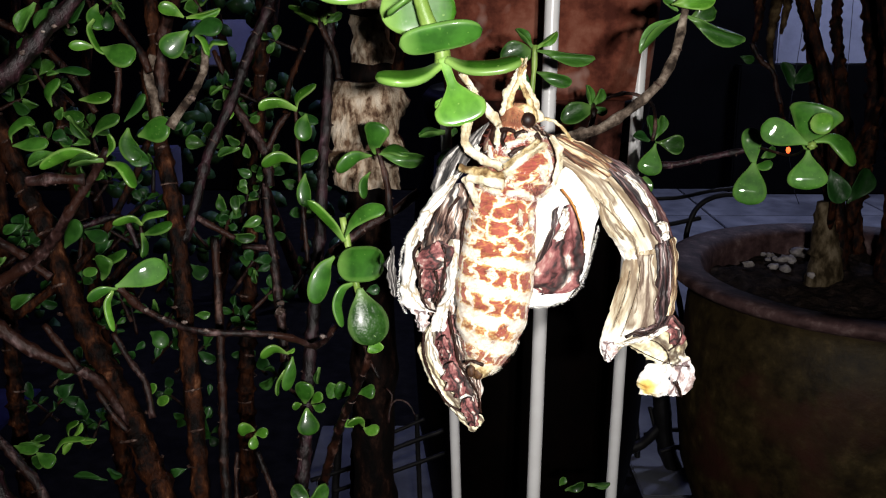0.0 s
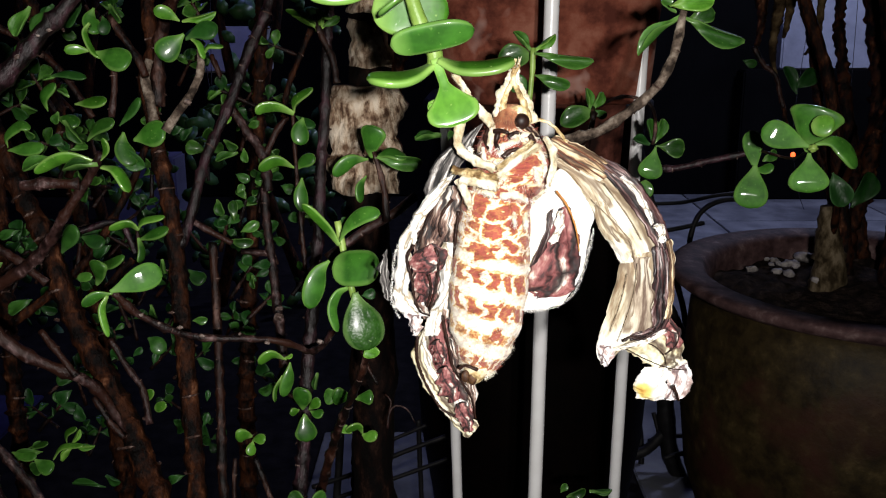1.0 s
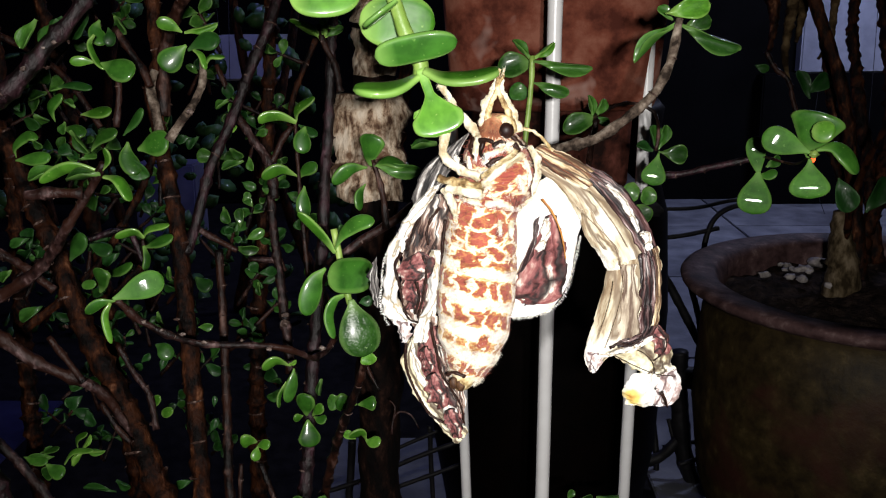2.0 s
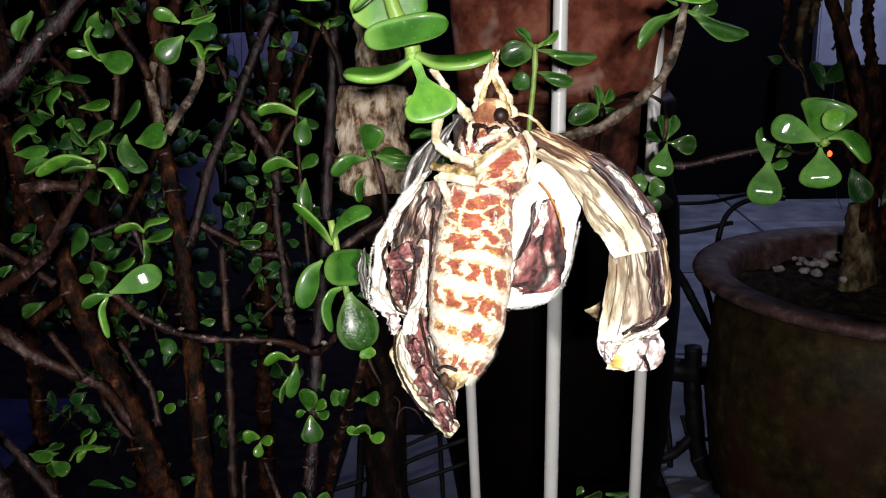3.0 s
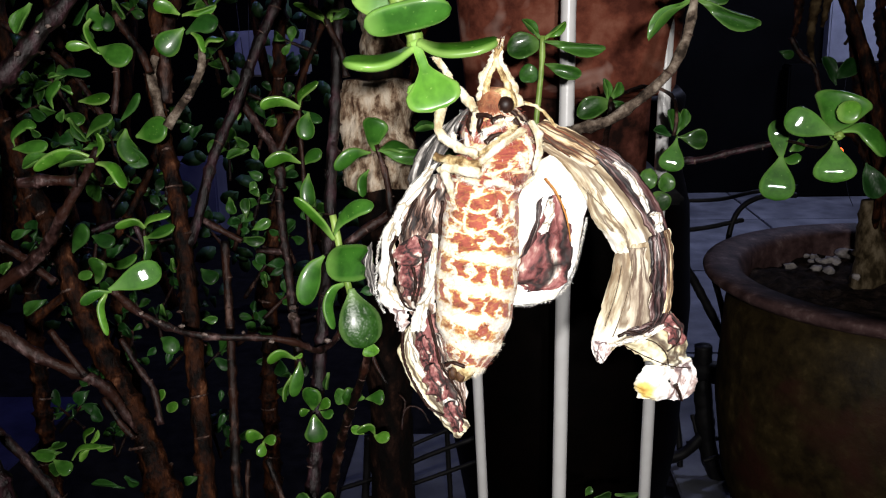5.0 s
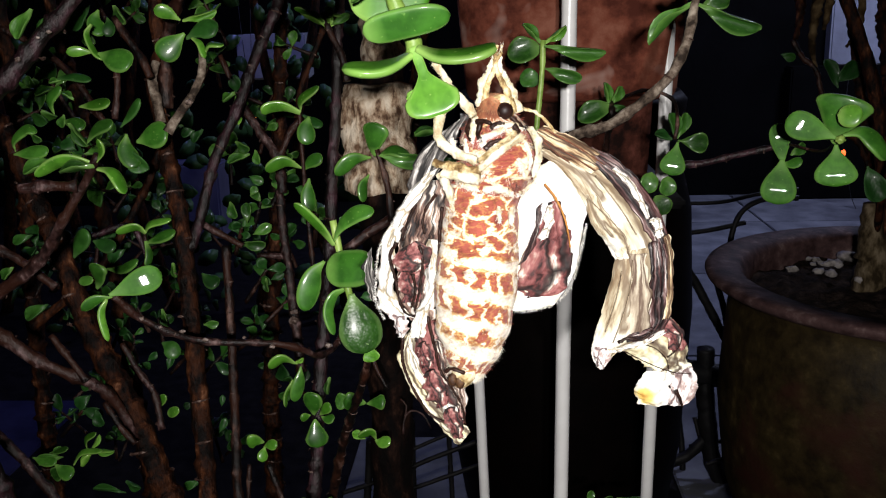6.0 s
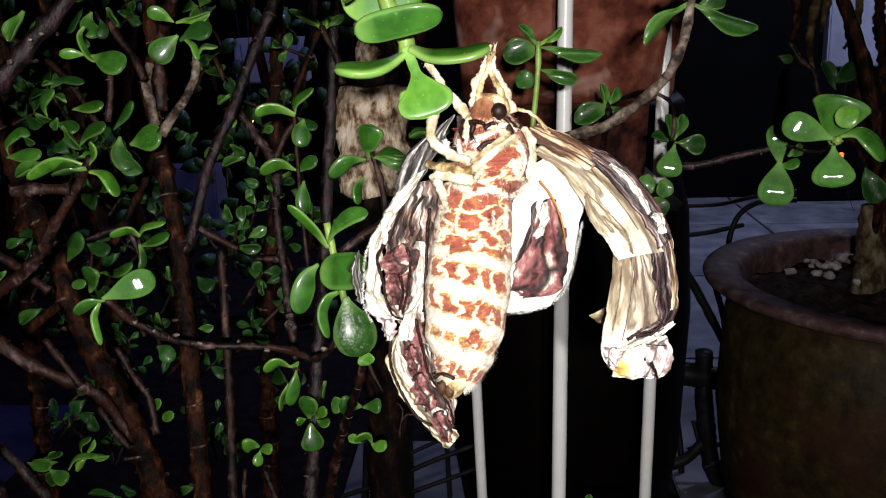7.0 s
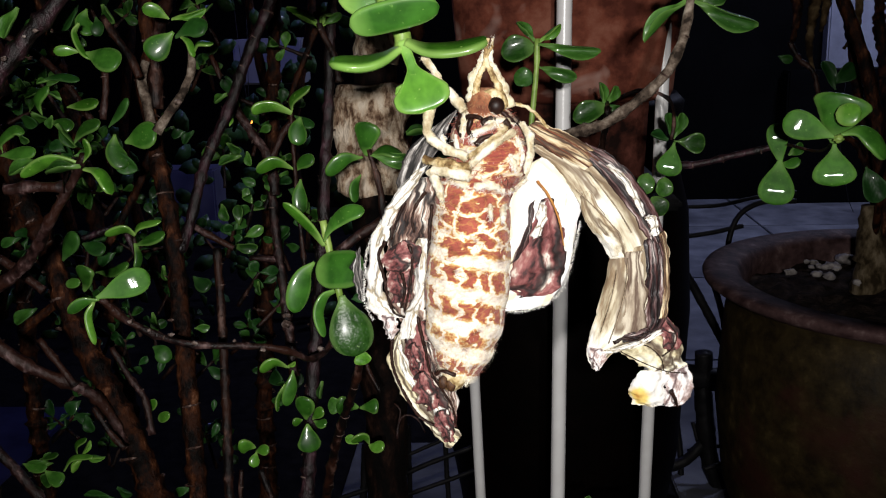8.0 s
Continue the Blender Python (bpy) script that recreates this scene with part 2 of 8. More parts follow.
def scar_mesh(scars):
    """The pale raised rings where leaves once sat, broken and slanting."""
    bm = bmesh.new()
    for q, ahead, side, up, r in scars:
        a0, turn = random.uniform(0, 6.3), random.uniform(0.7, 3.0)
        tilt = random.uniform(-0.25, 0.25)
        strip = []
        n = 12
        for k in range(n + 1):
            a = a0 + turn * k / n
            way = side * math.cos(a) + up * math.sin(a)
            thick = r * random.uniform(0.05, 0.15) * (1 - abs(2 * k / n - 1) ** 4) + 0.00004
            mid = q + way * r * 1.04 + ahead * r * tilt * math.cos(a)
            strip.append([bm.verts.new(mid + ahead * thick), bm.verts.new(mid + way * (thick * 0.9)), bm.verts.new(mid - ahead * thick)])
        for s, t in zip(strip, strip[1:]):
            bm.faces.new((s[0], s[1], t[1], t[0]))
            bm.faces.new((s[1], s[2], t[2], t[1]))
    return bm


def twig(plant, material, points, r0, r1, knots=0.22, rough=0.25, name="branch", label=""):
    bm = bmesh.new()
    scars = [] if knots > 0.08 and max(r0, r1) > 0.0009 else None
    tube_mesh(bm, points, r0, r1, 9 if max(r0, r1) > 0.0015 else 7, 0.0022, knots, rough, scars=scars)
    ob = hang(part(name, bm, material, None, label), plant)
    if scars:
        rings = part("leaf_scar", scar_mesh(scars), SCAR, ob, "pale broken rings of old leaf scars")
        rings.matrix_parent_inverse = Matrix()
        tagged(rings, kind="stuff")
    return ob


LEAF_SHAPES = {}


def leaf_mesh(shape, curl, thick, seed):
    """A fleshy leaf, 1 long along y from its stalk, 1 wide in x, its face towards z."""
    key = (shape, curl, thick, seed)
    if key in LEAF_SHAPES:
        return LEAF_SHAPES[key]
    rnd = random.Random(seed * 7 + len(LEAF_SHAPES))
    bm = bmesh.new()
    rows, cols = 14, 9
    wave = rnd.uniform(0.5, 1.5)

    def half(v):
        peak = {"round": 0.52, "spoon": 0.72, "fan": 0.84}.get(shape, 0.62)
        if v > peak:
            w = 0.5 * max(0.0, 1 - ((v - peak) / (1 - peak)) ** 2.3) ** 0.5
        else:
            w = 0.5 * math.sin(math.pi / 2 * v / peak) ** {"round": 0.6, "spoon": 1.5, "fan": 2.6}.get(shape, 1.05)
        return max(w, 0.05 if v < 0.5 else 0.02)

    grid, rim = {}, {}
    layer = bm.loops.layers.uv.new("UVMap")
    for face in (1, -1):
        for i in range(rows + 1):
            v = i / rows
            v = 0.5 - 0.5 * math.cos(math.pi * v)
            w = half(v)
            for j in range(cols + 1):
                u = -1 + 2 * j / cols
                u = math.sin(u * math.pi / 2)
                edge = max(0.0, 1 - u * u) ** 0.5
                z = face * 0.5 * thick * edge * (0.35 + 0.65 * math.sin(math.pi * (0.12 + 0.8 * v)))
                z += -curl * v * v * 0.5 + 0.20 * (u * w * 2) ** 2 + 0.018 * math.sin(wave * 7 * v + 3 * u)
                x = u * w * (1 + 0.05 * math.sin(9 * v + seed))
                if j in (0, cols) and face < 0:
                    grid[face, i, j] = grid[1, i, j]
                else:
                    grid[face, i, j] = bm.verts.new((x, v, z))
                    rim[grid[face, i, j]] = (max(abs(u), max(0.0, (v - 0.55) / 0.45) ** 2), v)
    for face in (1, -1):
        for i in range(rows):
            for j in range(cols):
                q = [grid[face, i, j], grid[face, i, j + 1], grid[face, i + 1, j + 1], grid[face, i + 1, j]]
                try:
                    fc = bm.faces.new(q if face > 0 else q[::-1])
                    for lp in fc.loops:
                        lp[layer].uv = rim[lp.vert]
                except ValueError:
                    pass
    bmesh.ops.recalc_face_normals(bm, faces=bm.faces)
    me = bpy.data.meshes.new("leaf")
    bm.to_mesh(me)
    bm.free()
    for p in me.polygons:
        p.use_smooth = True
    LEAF_SHAPES[key] = me
    return me


def leaf_matrix(base, tip, width, turn):
    base, tip = Vector(base), Vector(tip)
    along = tip - base
    length = along.length
    along.normalize()
    face = Vector((0.0, -1.0, 0.25))
    face = (face - along * face.dot(along)).normalized()
    side = along.cross(face)
    m = Matrix((side * width, along * length, face * length)).transposed().to_4x4()
    m.translation = base
    return m @ Matrix.Diagonal((1 / width, 1 / length, 1 / length, 1)) @ pose(0, 0, 0, 0, turn, 0) @ Matrix.Diagonal((width, length, length, 1))


LEAF_COUNT = [0]


def leaf(plant, material, base, tip, width, turn=0.0, shape="oval", curl=0.15, thick=None):
    LEAF_COUNT[0] += 1
    length = (Vector(tip) - Vector(base)).length
    thick = thick or min(0.34, max(0.10, 0.0024 / length))
    me = leaf_mesh(shape, round(curl, 1), round(thick, 1), LEAF_COUNT[0] % 3)
    if not me.materials:
        me.materials.append(material)
    elif me.materials[0] != material:
        key = (me.name, material.name)
        if key not in LEAF_SHAPES:
            LEAF_SHAPES[key] = me.copy()
            LEAF_SHAPES[key].materials[0] = material
        me = LEAF_SHAPES[key]
    ob = new("leaf", me)
    ob.parent = plant
    sway = random.Random(LEAF_COUNT[0]).uniform(-16, 16) if length < 0.016 else 0.0
    m = Matrix.Translation(plant.location).inverted() @ leaf_matrix(base, tip, width, turn + sway)
    ob.matrix_basis = m
    return ob


def swept_leaf(plant, material, points, half_width, across, half_thick, shape):
    """A fleshy leaf bent along a line, stalk first; across: the way of its width."""
    def wide(v):
        if shape == "fan":
            return 0.19 + 0.81 * max(0.0, min(1.0, (v - 0.46) / 0.32)) ** 1.3 if v < 0.84 else max(0.0, 1 - ((v - 0.84) / 0.165) ** 2.6) ** 0.5
        if shape == "wedge":
            return 0.10 + 0.90 * (v / 0.74) ** 0.95 if v < 0.74 else max(0.0, 1 - ((v - 0.74) / 0.262) ** 2.4) ** 0.5
        if shape == "pear":
            return (0.10 + 0.90 * math.sin(math.pi / 2 * min(1.0, v / 0.70)) ** 1.9) * (max(0.0, 1 - ((v - 0.70) / 0.302) ** 2.1) ** 0.5 if v > 0.70 else 1.0)
        if shape == "spoon":
            return (0.14 + 0.86 * math.sin(math.pi / 2 * min(1.0, v / 0.66)) ** 1.5) * (max(0.0, 1 - ((v - 0.66) / 0.342) ** 2.3) ** 0.5 if v > 0.66 else 1.0)
        if shape == "strap":
            return (0.42 + 0.58 * math.sin(math.pi / 2 * min(1.0, v / 0.55)) ** 1.3) * (max(0.0, 1 - ((v - 0.7) / 0.302) ** 2.4) ** 0.5 if v > 0.7 else 1.0)
        return max(0.0, 1 - abs(2 * v - 1) ** (2.9 if shape == "kidney" else 2.1)) ** 0.5

    bm = bmesh.new()
    layer = bm.loops.layers.uv.new("UVMap")
    line = smooth_line(points, 0.0006)
    rings = []
    for i, (q, v) in enumerate(line):
        ahead = (line[min(i + 1, len(line) - 1)][0] - line[max(i - 1, 0)][0]).normalized()
        side = Vector(across)
        side = (side - ahead * side.dot(ahead)).normalized()
        up = ahead.cross(side)
        w = max(half_width * wide(v), 0.0002)
        th = max(half_thick * (0.45 + 0.55 * wide(v)) if w > 0.0006 else 0.0002, 0.0002)
        rings.append((v, [(bm.verts.new(q + side * w * math.cos(a) + up * th * math.copysign(abs(math.sin(a)) ** 0.6, math.sin(a)) + up * 0.10 * w * math.cos(a) ** 2), abs(math.cos(a))) for a in (2 * math.pi * k / 20 for k in range(20))]))
    for (v, a), (t, b) in zip(rings, rings[1:]):
        for k in range(20):
            j = (k + 1) % 20
            fc = bm.faces.new((a[k][0], a[j][0], b[j][0], b[k][0]))
            for lp, c in zip(fc.loops, ((a[k][1], v), (a[j][1], v), (b[j][1], t), (b[k][1], t))):
                lp[layer].uv = c
    bm.faces.new([x for x, _ in rings[0][1]])
    bm.faces.new([x for x, _ in rings[-1][1]])
    return hang(part("leaf", bm, material, None), plant)


def box_mesh(bm, lo, hi, bevel=0.0):
    r = bmesh.ops.create_cube(bm, size=1.0)
    for v in r["verts"]:
        v.co = Vector([lo[i] + (hi[i] - lo[i]) * (v.co[i] + 0.5) for i in range(3)])
    if bevel:
        es = {e for v in r["verts"] for e in v.link_edges}
        bmesh.ops.bevel(bm, geom=list(es), offset=bevel, segments=2, affect="EDGES")


def lathe(bm, rings, centre, sides=64, wobble=0.0, caps="loop"):
    """rings: (radius, height) from the inside round to the outside."""
    made = []
    for i, (r, z) in enumerate(rings):
        made.append([bm.verts.new((centre[0] + r * (1 + wobble * noise.noise(Vector((math.cos(a) * 2, math.sin(a) * 2, z * 9)))) * math.cos(a), centre[1] + r * math.sin(a), centre[2] + z)) for a in (2 * math.pi * k / sides for k in range(sides))])
    for a, b in zip(made, made[1:]):
        for k in range(sides):
            bm.faces.new((a[k], a[(k + 1) % sides], b[(k + 1) % sides], b[k]))
    if caps == "ends":
        bm.faces.new(made[0])
        bm.faces.new(made[-1])
    elif caps == "last":
        bm.faces.new(made[-1])
    else:
        for k in range(sides):
            bm.faces.new((made[-1][k], made[-1][(k + 1) % sides], made[0][(k + 1) % sides], made[0][k]))


def blob(bm, centre, size, seed, rough=0.25, sub=2):
    r = bmesh.ops.create_icosphere(bm, subdivisions=sub, radius=1.0)
    for v in r["verts"]:
        k = 1 + rough * noise.noise(v.co * 1.7 + Vector((seed * 3.1, seed, 0)))
        v.co = Vector(centre) + Vector((v.co.x * size[0], v.co.y * size[1], v.co.z * size[2])) * k

# ---------------------------------------------------------------- the jade bush
bush = thing('jade_bush', (-0.11, 0.39, 0.0), 'large jade plant with brown knotted branches and small fleshy green leaves', 'plant')
twig(bush, BROWN_DARK, [(-0.1222, 0.4032, 0.4734), (-0.1208, 0.3984, 0.4553), (-0.1192, 0.3941, 0.4395), (-0.1222, 0.3917, 0.4304), (-0.1189, 0.3871, 0.4135), (-0.1157, 0.3826, 0.3965), (-0.1121, 0.3784, 0.3807), (-0.1091, 0.3723, 0.3581), (-0.1072, 0.3668, 0.3377), (-0.1049, 0.3608, 0.3151), (-0.1026, 0.3541, 0.2902), (-0.1004, 0.3461, 0.2604), (-0.0988, 0.3390, 0.2337), (-0.0946, 0.3196, 0.1613)], 0.00281, 0.00398)
twig(bush, BARK_PALE, [(-0.1179, 0.3855, 0.4381), (-0.1197, 0.3836, 0.4310), (-0.1179, 0.3815, 0.4233), (-0.1158, 0.3790, 0.4140)], 0.00183, 0.00206, 0.1, 0.25)
twig(bush, BARK_PURPLE, [(-0.0726, 0.4283, 0.4742), (-0.0758, 0.4196, 0.4574), (-0.0834, 0.4105, 0.4386), (-0.0915, 0.4001, 0.4155), (-0.0999, 0.3905, 0.3952), (-0.1046, 0.3804, 0.3730), (-0.1082, 0.3735, 0.3626)], 0.00225, 0.00211)
twig(bush, BARK_PURPLE, [(-0.1232, 0.3450, 0.4707), (-0.1308, 0.3420, 0.4603), (-0.1362, 0.3400, 0.4541), (-0.1419, 0.3390, 0.4485), (-0.1471, 0.3370, 0.4421), (-0.1540, 0.3350, 0.4350), (-0.1653, 0.3350, 0.4254), (-0.1802, 0.3381, 0.4081), (-0.2040, 0.3489, 0.3713), (-0.1991, 0.3516, 0.3040), (-0.1713, 0.3425, 0.2313), (-0.1417, 0.3305, 0.1481)], 0.00245, 0.00437, 0.3)
twig(bush, BROWN_DARK, [(-0.2073, 0.4097, 0.4242), (-0.1926, 0.4046, 0.4052), (-0.1823, 0.3983, 0.3815), (-0.1700, 0.3919, 0.3578), (-0.1607, 0.3849, 0.3317), (-0.1479, 0.3785, 0.3080), (-0.1356, 0.3722, 0.2842), (-0.1273, 0.3665, 0.2629), (-0.1209, 0.3614, 0.2439), (-0.1115, 0.3353, 0.1466)], 0.00368, 0.00590)
twig(bush, BARK_GREY, [(-0.1375, 0.3033, 0.4019), (-0.1287, 0.3035, 0.4025), (-0.1184, 0.3035, 0.4025)], 0.00187, 0.00168)
twig(bush, BARK_GREY, [(-0.1092, 0.3010, 0.4128), (-0.1161, 0.3050, 0.4037), (-0.1270, 0.3076, 0.3897), (-0.1334, 0.3119, 0.3817), (-0.1439, 0.3155, 0.3715), (-0.1588, 0.3194, 0.3621), (-0.1741, 0.3231, 0.3523)], 0.00129, 0.00247)
twig(bush, BARK_GREY, [(-0.1849, 0.3589, 0.3699), (-0.1715, 0.3575, 0.3645), (-0.1558, 0.3544, 0.3532)], 0.00202, 0.00157)
twig(bush, BARK_GREY, [(-0.1107, 0.3038, 0.3652), (-0.1054, 0.3091, 0.3559), (-0.0957, 0.3146, 0.3477), (-0.0855, 0.3210, 0.3425), (-0.0642, 0.3279, 0.3391), (-0.0548, 0.3343, 0.3342), (-0.0511, 0.3408, 0.3295), (-0.0470, 0.3485, 0.3289), (-0.0440, 0.3570, 0.3318)], 0.00135, 0.00115)
twig(bush, BARK_GREY, [(-0.1827, 0.3505, 0.3384), (-0.1658, 0.3539, 0.3223), (-0.1504, 0.3589, 0.3121), (-0.1421, 0.3639, 0.3016), (-0.1364, 0.3668, 0.2836)], 0.00269, 0.00194)
twig(bush, BARK_GREY, [(-0.1627, 0.3591, 0.3318), (-0.1554, 0.3567, 0.3229), (-0.1480, 0.3543, 0.3140)], 0.00138, 0.00138)
twig(bush, BARK_GREY, [(-0.1417, 0.3770, 0.3216), (-0.1344, 0.3739, 0.3098), (-0.1281, 0.3716, 0.3014), (-0.1247, 0.3676, 0.2864)], 0.00121, 0.00146)
twig(bush, BARK, [(-0.1429, 0.3567, 0.3037), (-0.1364, 0.3541, 0.2940), (-0.1303, 0.3524, 0.2875)], 0.00117, 0.00117)
twig(bush, BARK_GREY, [(-0.0876, 0.4527, 0.3722), (-0.0865, 0.4487, 0.3574), (-0.0843, 0.4444, 0.3412), (-0.0815, 0.4386, 0.3197), (-0.0792, 0.4336, 0.3008), (-0.0778, 0.4300, 0.2873)], 0.00195, 0.00251)
twig(bush, BARK_GREY, [(-0.0992, 0.4465, 0.3415), (-0.0908, 0.4465, 0.3412), (-0.0846, 0.4463, 0.3407)], 0.00140, 0.00168)
twig(bush, BARK, [(-0.1041, 0.4119, 0.3552), (-0.1021, 0.4026, 0.3204), (-0.1011, 0.3966, 0.2980), (-0.1003, 0.3906, 0.2755), (-0.0998, 0.3846, 0.2531), (-0.0985, 0.3799, 0.2357), (-0.0964, 0.3532, 0.1361)], 0.00180, 0.00232)
twig(bush, BARK_GREY, [(-0.1015, 0.4484, 0.4142), (-0.0929, 0.4449, 0.4011), (-0.0848, 0.4419, 0.3899), (-0.0826, 0.4376, 0.3738)], 0.00189, 0.00243)
twig(bush, BARK_GREY, [(-0.0734, 0.4468, 0.4082), (-0.0788, 0.4449, 0.4011), (-0.0842, 0.4419, 0.3899)], 0.00135, 0.00162)
twig(bush, BROWN_DARK, [(-0.0598, 0.4534, 0.4521), (-0.0665, 0.4493, 0.4366), (-0.0726, 0.4451, 0.4211), (-0.0745, 0.4417, 0.4082)], 0.00133, 0.00133)
twig(bush, BARK_PURPLE, [(-0.0485, 0.4291, 0.4695), (-0.0499, 0.4218, 0.4454), (-0.0513, 0.4120, 0.4117), (-0.0529, 0.4048, 0.3878), (-0.0536, 0.3982, 0.3664), (-0.0559, 0.3891, 0.3355), (-0.0583, 0.3807, 0.3071), (-0.0602, 0.3704, 0.2716), (-0.0615, 0.3627, 0.2459), (-0.0624, 0.3366, 0.1513)], 0.00200, 0.00319)
twig(bush, BARK, [(-0.0191, 0.3265, 0.3843), (-0.0198, 0.3270, 0.3956), (-0.0232, 0.3280, 0.4092)], 0.00142, 0.00080)
twig(bush, BARK_GREY, [(-0.0089, 0.3436, 0.3901), (-0.0178, 0.3419, 0.3836), (-0.0274, 0.3404, 0.3782), (-0.0352, 0.3390, 0.3727), (-0.0422, 0.3376, 0.3676)], 0.00170, 0.00191, 0.1, 0.25)
twig(bush, BARK, [(-0.1275, 0.3715, 0.4556), (-0.1221, 0.3693, 0.4472), (-0.1166, 0.3673, 0.4398), (-0.1135, 0.3654, 0.4328)], 0.00131, 0.00153)
twig(bush, BARK_GREY, [(-0.1212, 0.3520, 0.4406), (-0.1201, 0.3495, 0.4315), (-0.1212, 0.3463, 0.4194)], 0.00105, 0.00126)
twig(bush, BARK_PALE, [(-0.0874, 0.3477, 0.4439), (-0.0870, 0.3457, 0.4363), (-0.0905, 0.3434, 0.4280), (-0.0961, 0.3414, 0.4204), (-0.0998, 0.3399, 0.4150)], 0.00124, 0.00186, 0.1, 0.25)
twig(bush, BARK_GREY, [(-0.1077, 0.3902, 0.3708), (-0.0992, 0.3889, 0.3661), (-0.0895, 0.3876, 0.3609)], 0.00146, 0.00121)
twig(bush, BARK_GREY, [(-0.2330, 0.4140, 0.2720), (-0.2195, 0.4107, 0.2600), (-0.2044, 0.4075, 0.2440), (-0.1911, 0.4026, 0.2238), (-0.1594, 0.3810, 0.1434)], 0.00218, 0.00246)
twig(bush, BARK, [(-0.0543, 0.4128, 0.4551), (-0.0510, 0.4103, 0.4458), (-0.0466, 0.4081, 0.4376), (-0.0446, 0.4053, 0.4270)], 0.00121, 0.00146)
twig(bush, BARK, [(-0.1194, 0.3588, 0.3618), (-0.1209, 0.3620, 0.3737)], 0.00090, 0.00068)
twig(bush, BARK, [(-0.0323, 0.3482, 0.3298), (-0.0290, 0.3458, 0.3211), (-0.0251, 0.3440, 0.3142)], 0.00090, 0.00067)
twig(bush, BARK, [(-0.0539, 0.3576, 0.3574), (-0.0573, 0.3676, 0.3945), (-0.0589, 0.3740, 0.4184)], 0.00090, 0.00068)
twig(bush, BARK, [(-0.0968, 0.4078, 0.4364), (-0.0944, 0.4059, 0.4294), (-0.0985, 0.4084, 0.4387)], 0.00097, 0.00097)
twig(bush, BARK_PURPLE, [(-0.1701, 0.3980, 0.3613), (-0.1577, 0.3987, 0.3637), (-0.1415, 0.3996, 0.3673), (-0.1340, 0.3961, 0.3541)], 0.00149, 0.00124)
twig(bush, BARK, [(-0.0927, 0.3820, 0.2630), (-0.0932, 0.3781, 0.2482), (-0.0915, 0.3728, 0.2285)], 0.00102, 0.00102)
twig(bush, BARK, [(-0.0818, 0.3729, 0.2676), (-0.0768, 0.3697, 0.2556), (-0.0706, 0.3652, 0.2388)], 0.00124, 0.00124)
twig(bush, BARK, [(-0.1951, 0.4122, 0.4528), (-0.1805, 0.4103, 0.4458), (-0.1672, 0.4078, 0.4364), (-0.1587, 0.4053, 0.4270), (-0.1490, 0.4015, 0.4130)], 0.00146, 0.00146)
twig(bush, BROWN_DARK, [(-0.2012, 0.4168, 0.3154), (-0.1692, 0.4237, 0.3412), (-0.1479, 0.4327, 0.3747), (-0.1393, 0.4382, 0.3954)], 0.00214, 0.00160)
twig(bush, BROWN_DARK, [(-0.1575, 0.4100, 0.3288), (-0.1497, 0.4127, 0.3389), (-0.1419, 0.4147, 0.3464)], 0.00156, 0.00156)
leaf(bush, LEAF, (-0.1445, 0.3413, 0.4589), (-0.1505, 0.3387, 0.4490), 0.00600, 25, 'oval', 0.15)
leaf(bush, LEAF_DEEP, (-0.1546, 0.3827, 0.4588), (-0.1607, 0.3795, 0.4468), 0.00763, 10, 'oval', 0.15)
leaf(bush, LEAF_DEEP, (-0.1461, 0.3937, 0.4609), (-0.1530, 0.3910, 0.4509), 0.00691, 10, 'oval', 0.15)
leaf(bush, LEAF, (-0.1275, 0.3727, 0.4598), (-0.1236, 0.3707, 0.4527), 0.00480, 40, 'oval', 0.15)
leaf(bush, LEAF, (-0.1485, 0.3654, 0.4328), (-0.1533, 0.3651, 0.4318), 0.00306, 35, 'oval', 0.15)
leaf(bush, LEAF, (-0.1388, 0.3533, 0.4262), (-0.1431, 0.3541, 0.4291), 0.00318, 45, 'oval', 0.15)
leaf(bush, LEAF, (-0.1472, 0.3619, 0.4198), (-0.1485, 0.3607, 0.4151), 0.00393, 20, 'oval', 0.15)
leaf(bush, LEAF, (-0.1430, 0.3561, 0.4172), (-0.1361, 0.3537, 0.4085), 0.00366, 40, 'oval', 0.15)
leaf(bush, LEAF, (-0.1603, 0.3601, 0.4130), (-0.1563, 0.3593, 0.4101), 0.00328, 30, 'oval', 0.15)
leaf(bush, LEAF_DEEP, (-0.1191, 0.3436, 0.4093), (-0.1092, 0.3414, 0.4012), 0.00711, 15, 'oval', 0.15)
leaf(bush, LEAF, (-0.1101, 0.2992, 0.4096), (-0.1220, 0.2990, 0.4091), 0.00366, 45, 'oval', 0.3)
leaf(bush, LEAF, (-0.1320, 0.3177, 0.4092), (-0.1429, 0.3166, 0.4051), 0.00505, 30, 'oval', 0.15)
leaf(bush, LEAF_YOUNG, (-0.0923, 0.3451, 0.4536), (-0.0801, 0.3458, 0.4563), 0.00305, 52, 'oval', 0.15)
leaf(bush, LEAF_YOUNG, (-0.0938, 0.4108, 0.4089), (-0.0925, 0.4117, 0.4123), 0.00249, 0, 'oval', 0.15)
leaf(bush, LEAF, (-0.0978, 0.4189, 0.4008), (-0.0917, 0.4179, 0.3968), 0.00459, 20, 'oval', 0.15)
leaf(bush, LEAF, (-0.0915, 0.4175, 0.3953), (-0.1016, 0.4166, 0.3919), 0.00433, 30, 'oval', 0.15)
leaf(bush, LEAF, (-0.0889, 0.4180, 0.3971), (-0.0876, 0.4163, 0.3909), 0.00408, 20, 'oval', 0.15)
leaf(bush, LEAF_DEEP, (-0.1129, 0.4103, 0.4070), (-0.1191, 0.4099, 0.4058), 0.00448, 10, 'oval', 0.15)
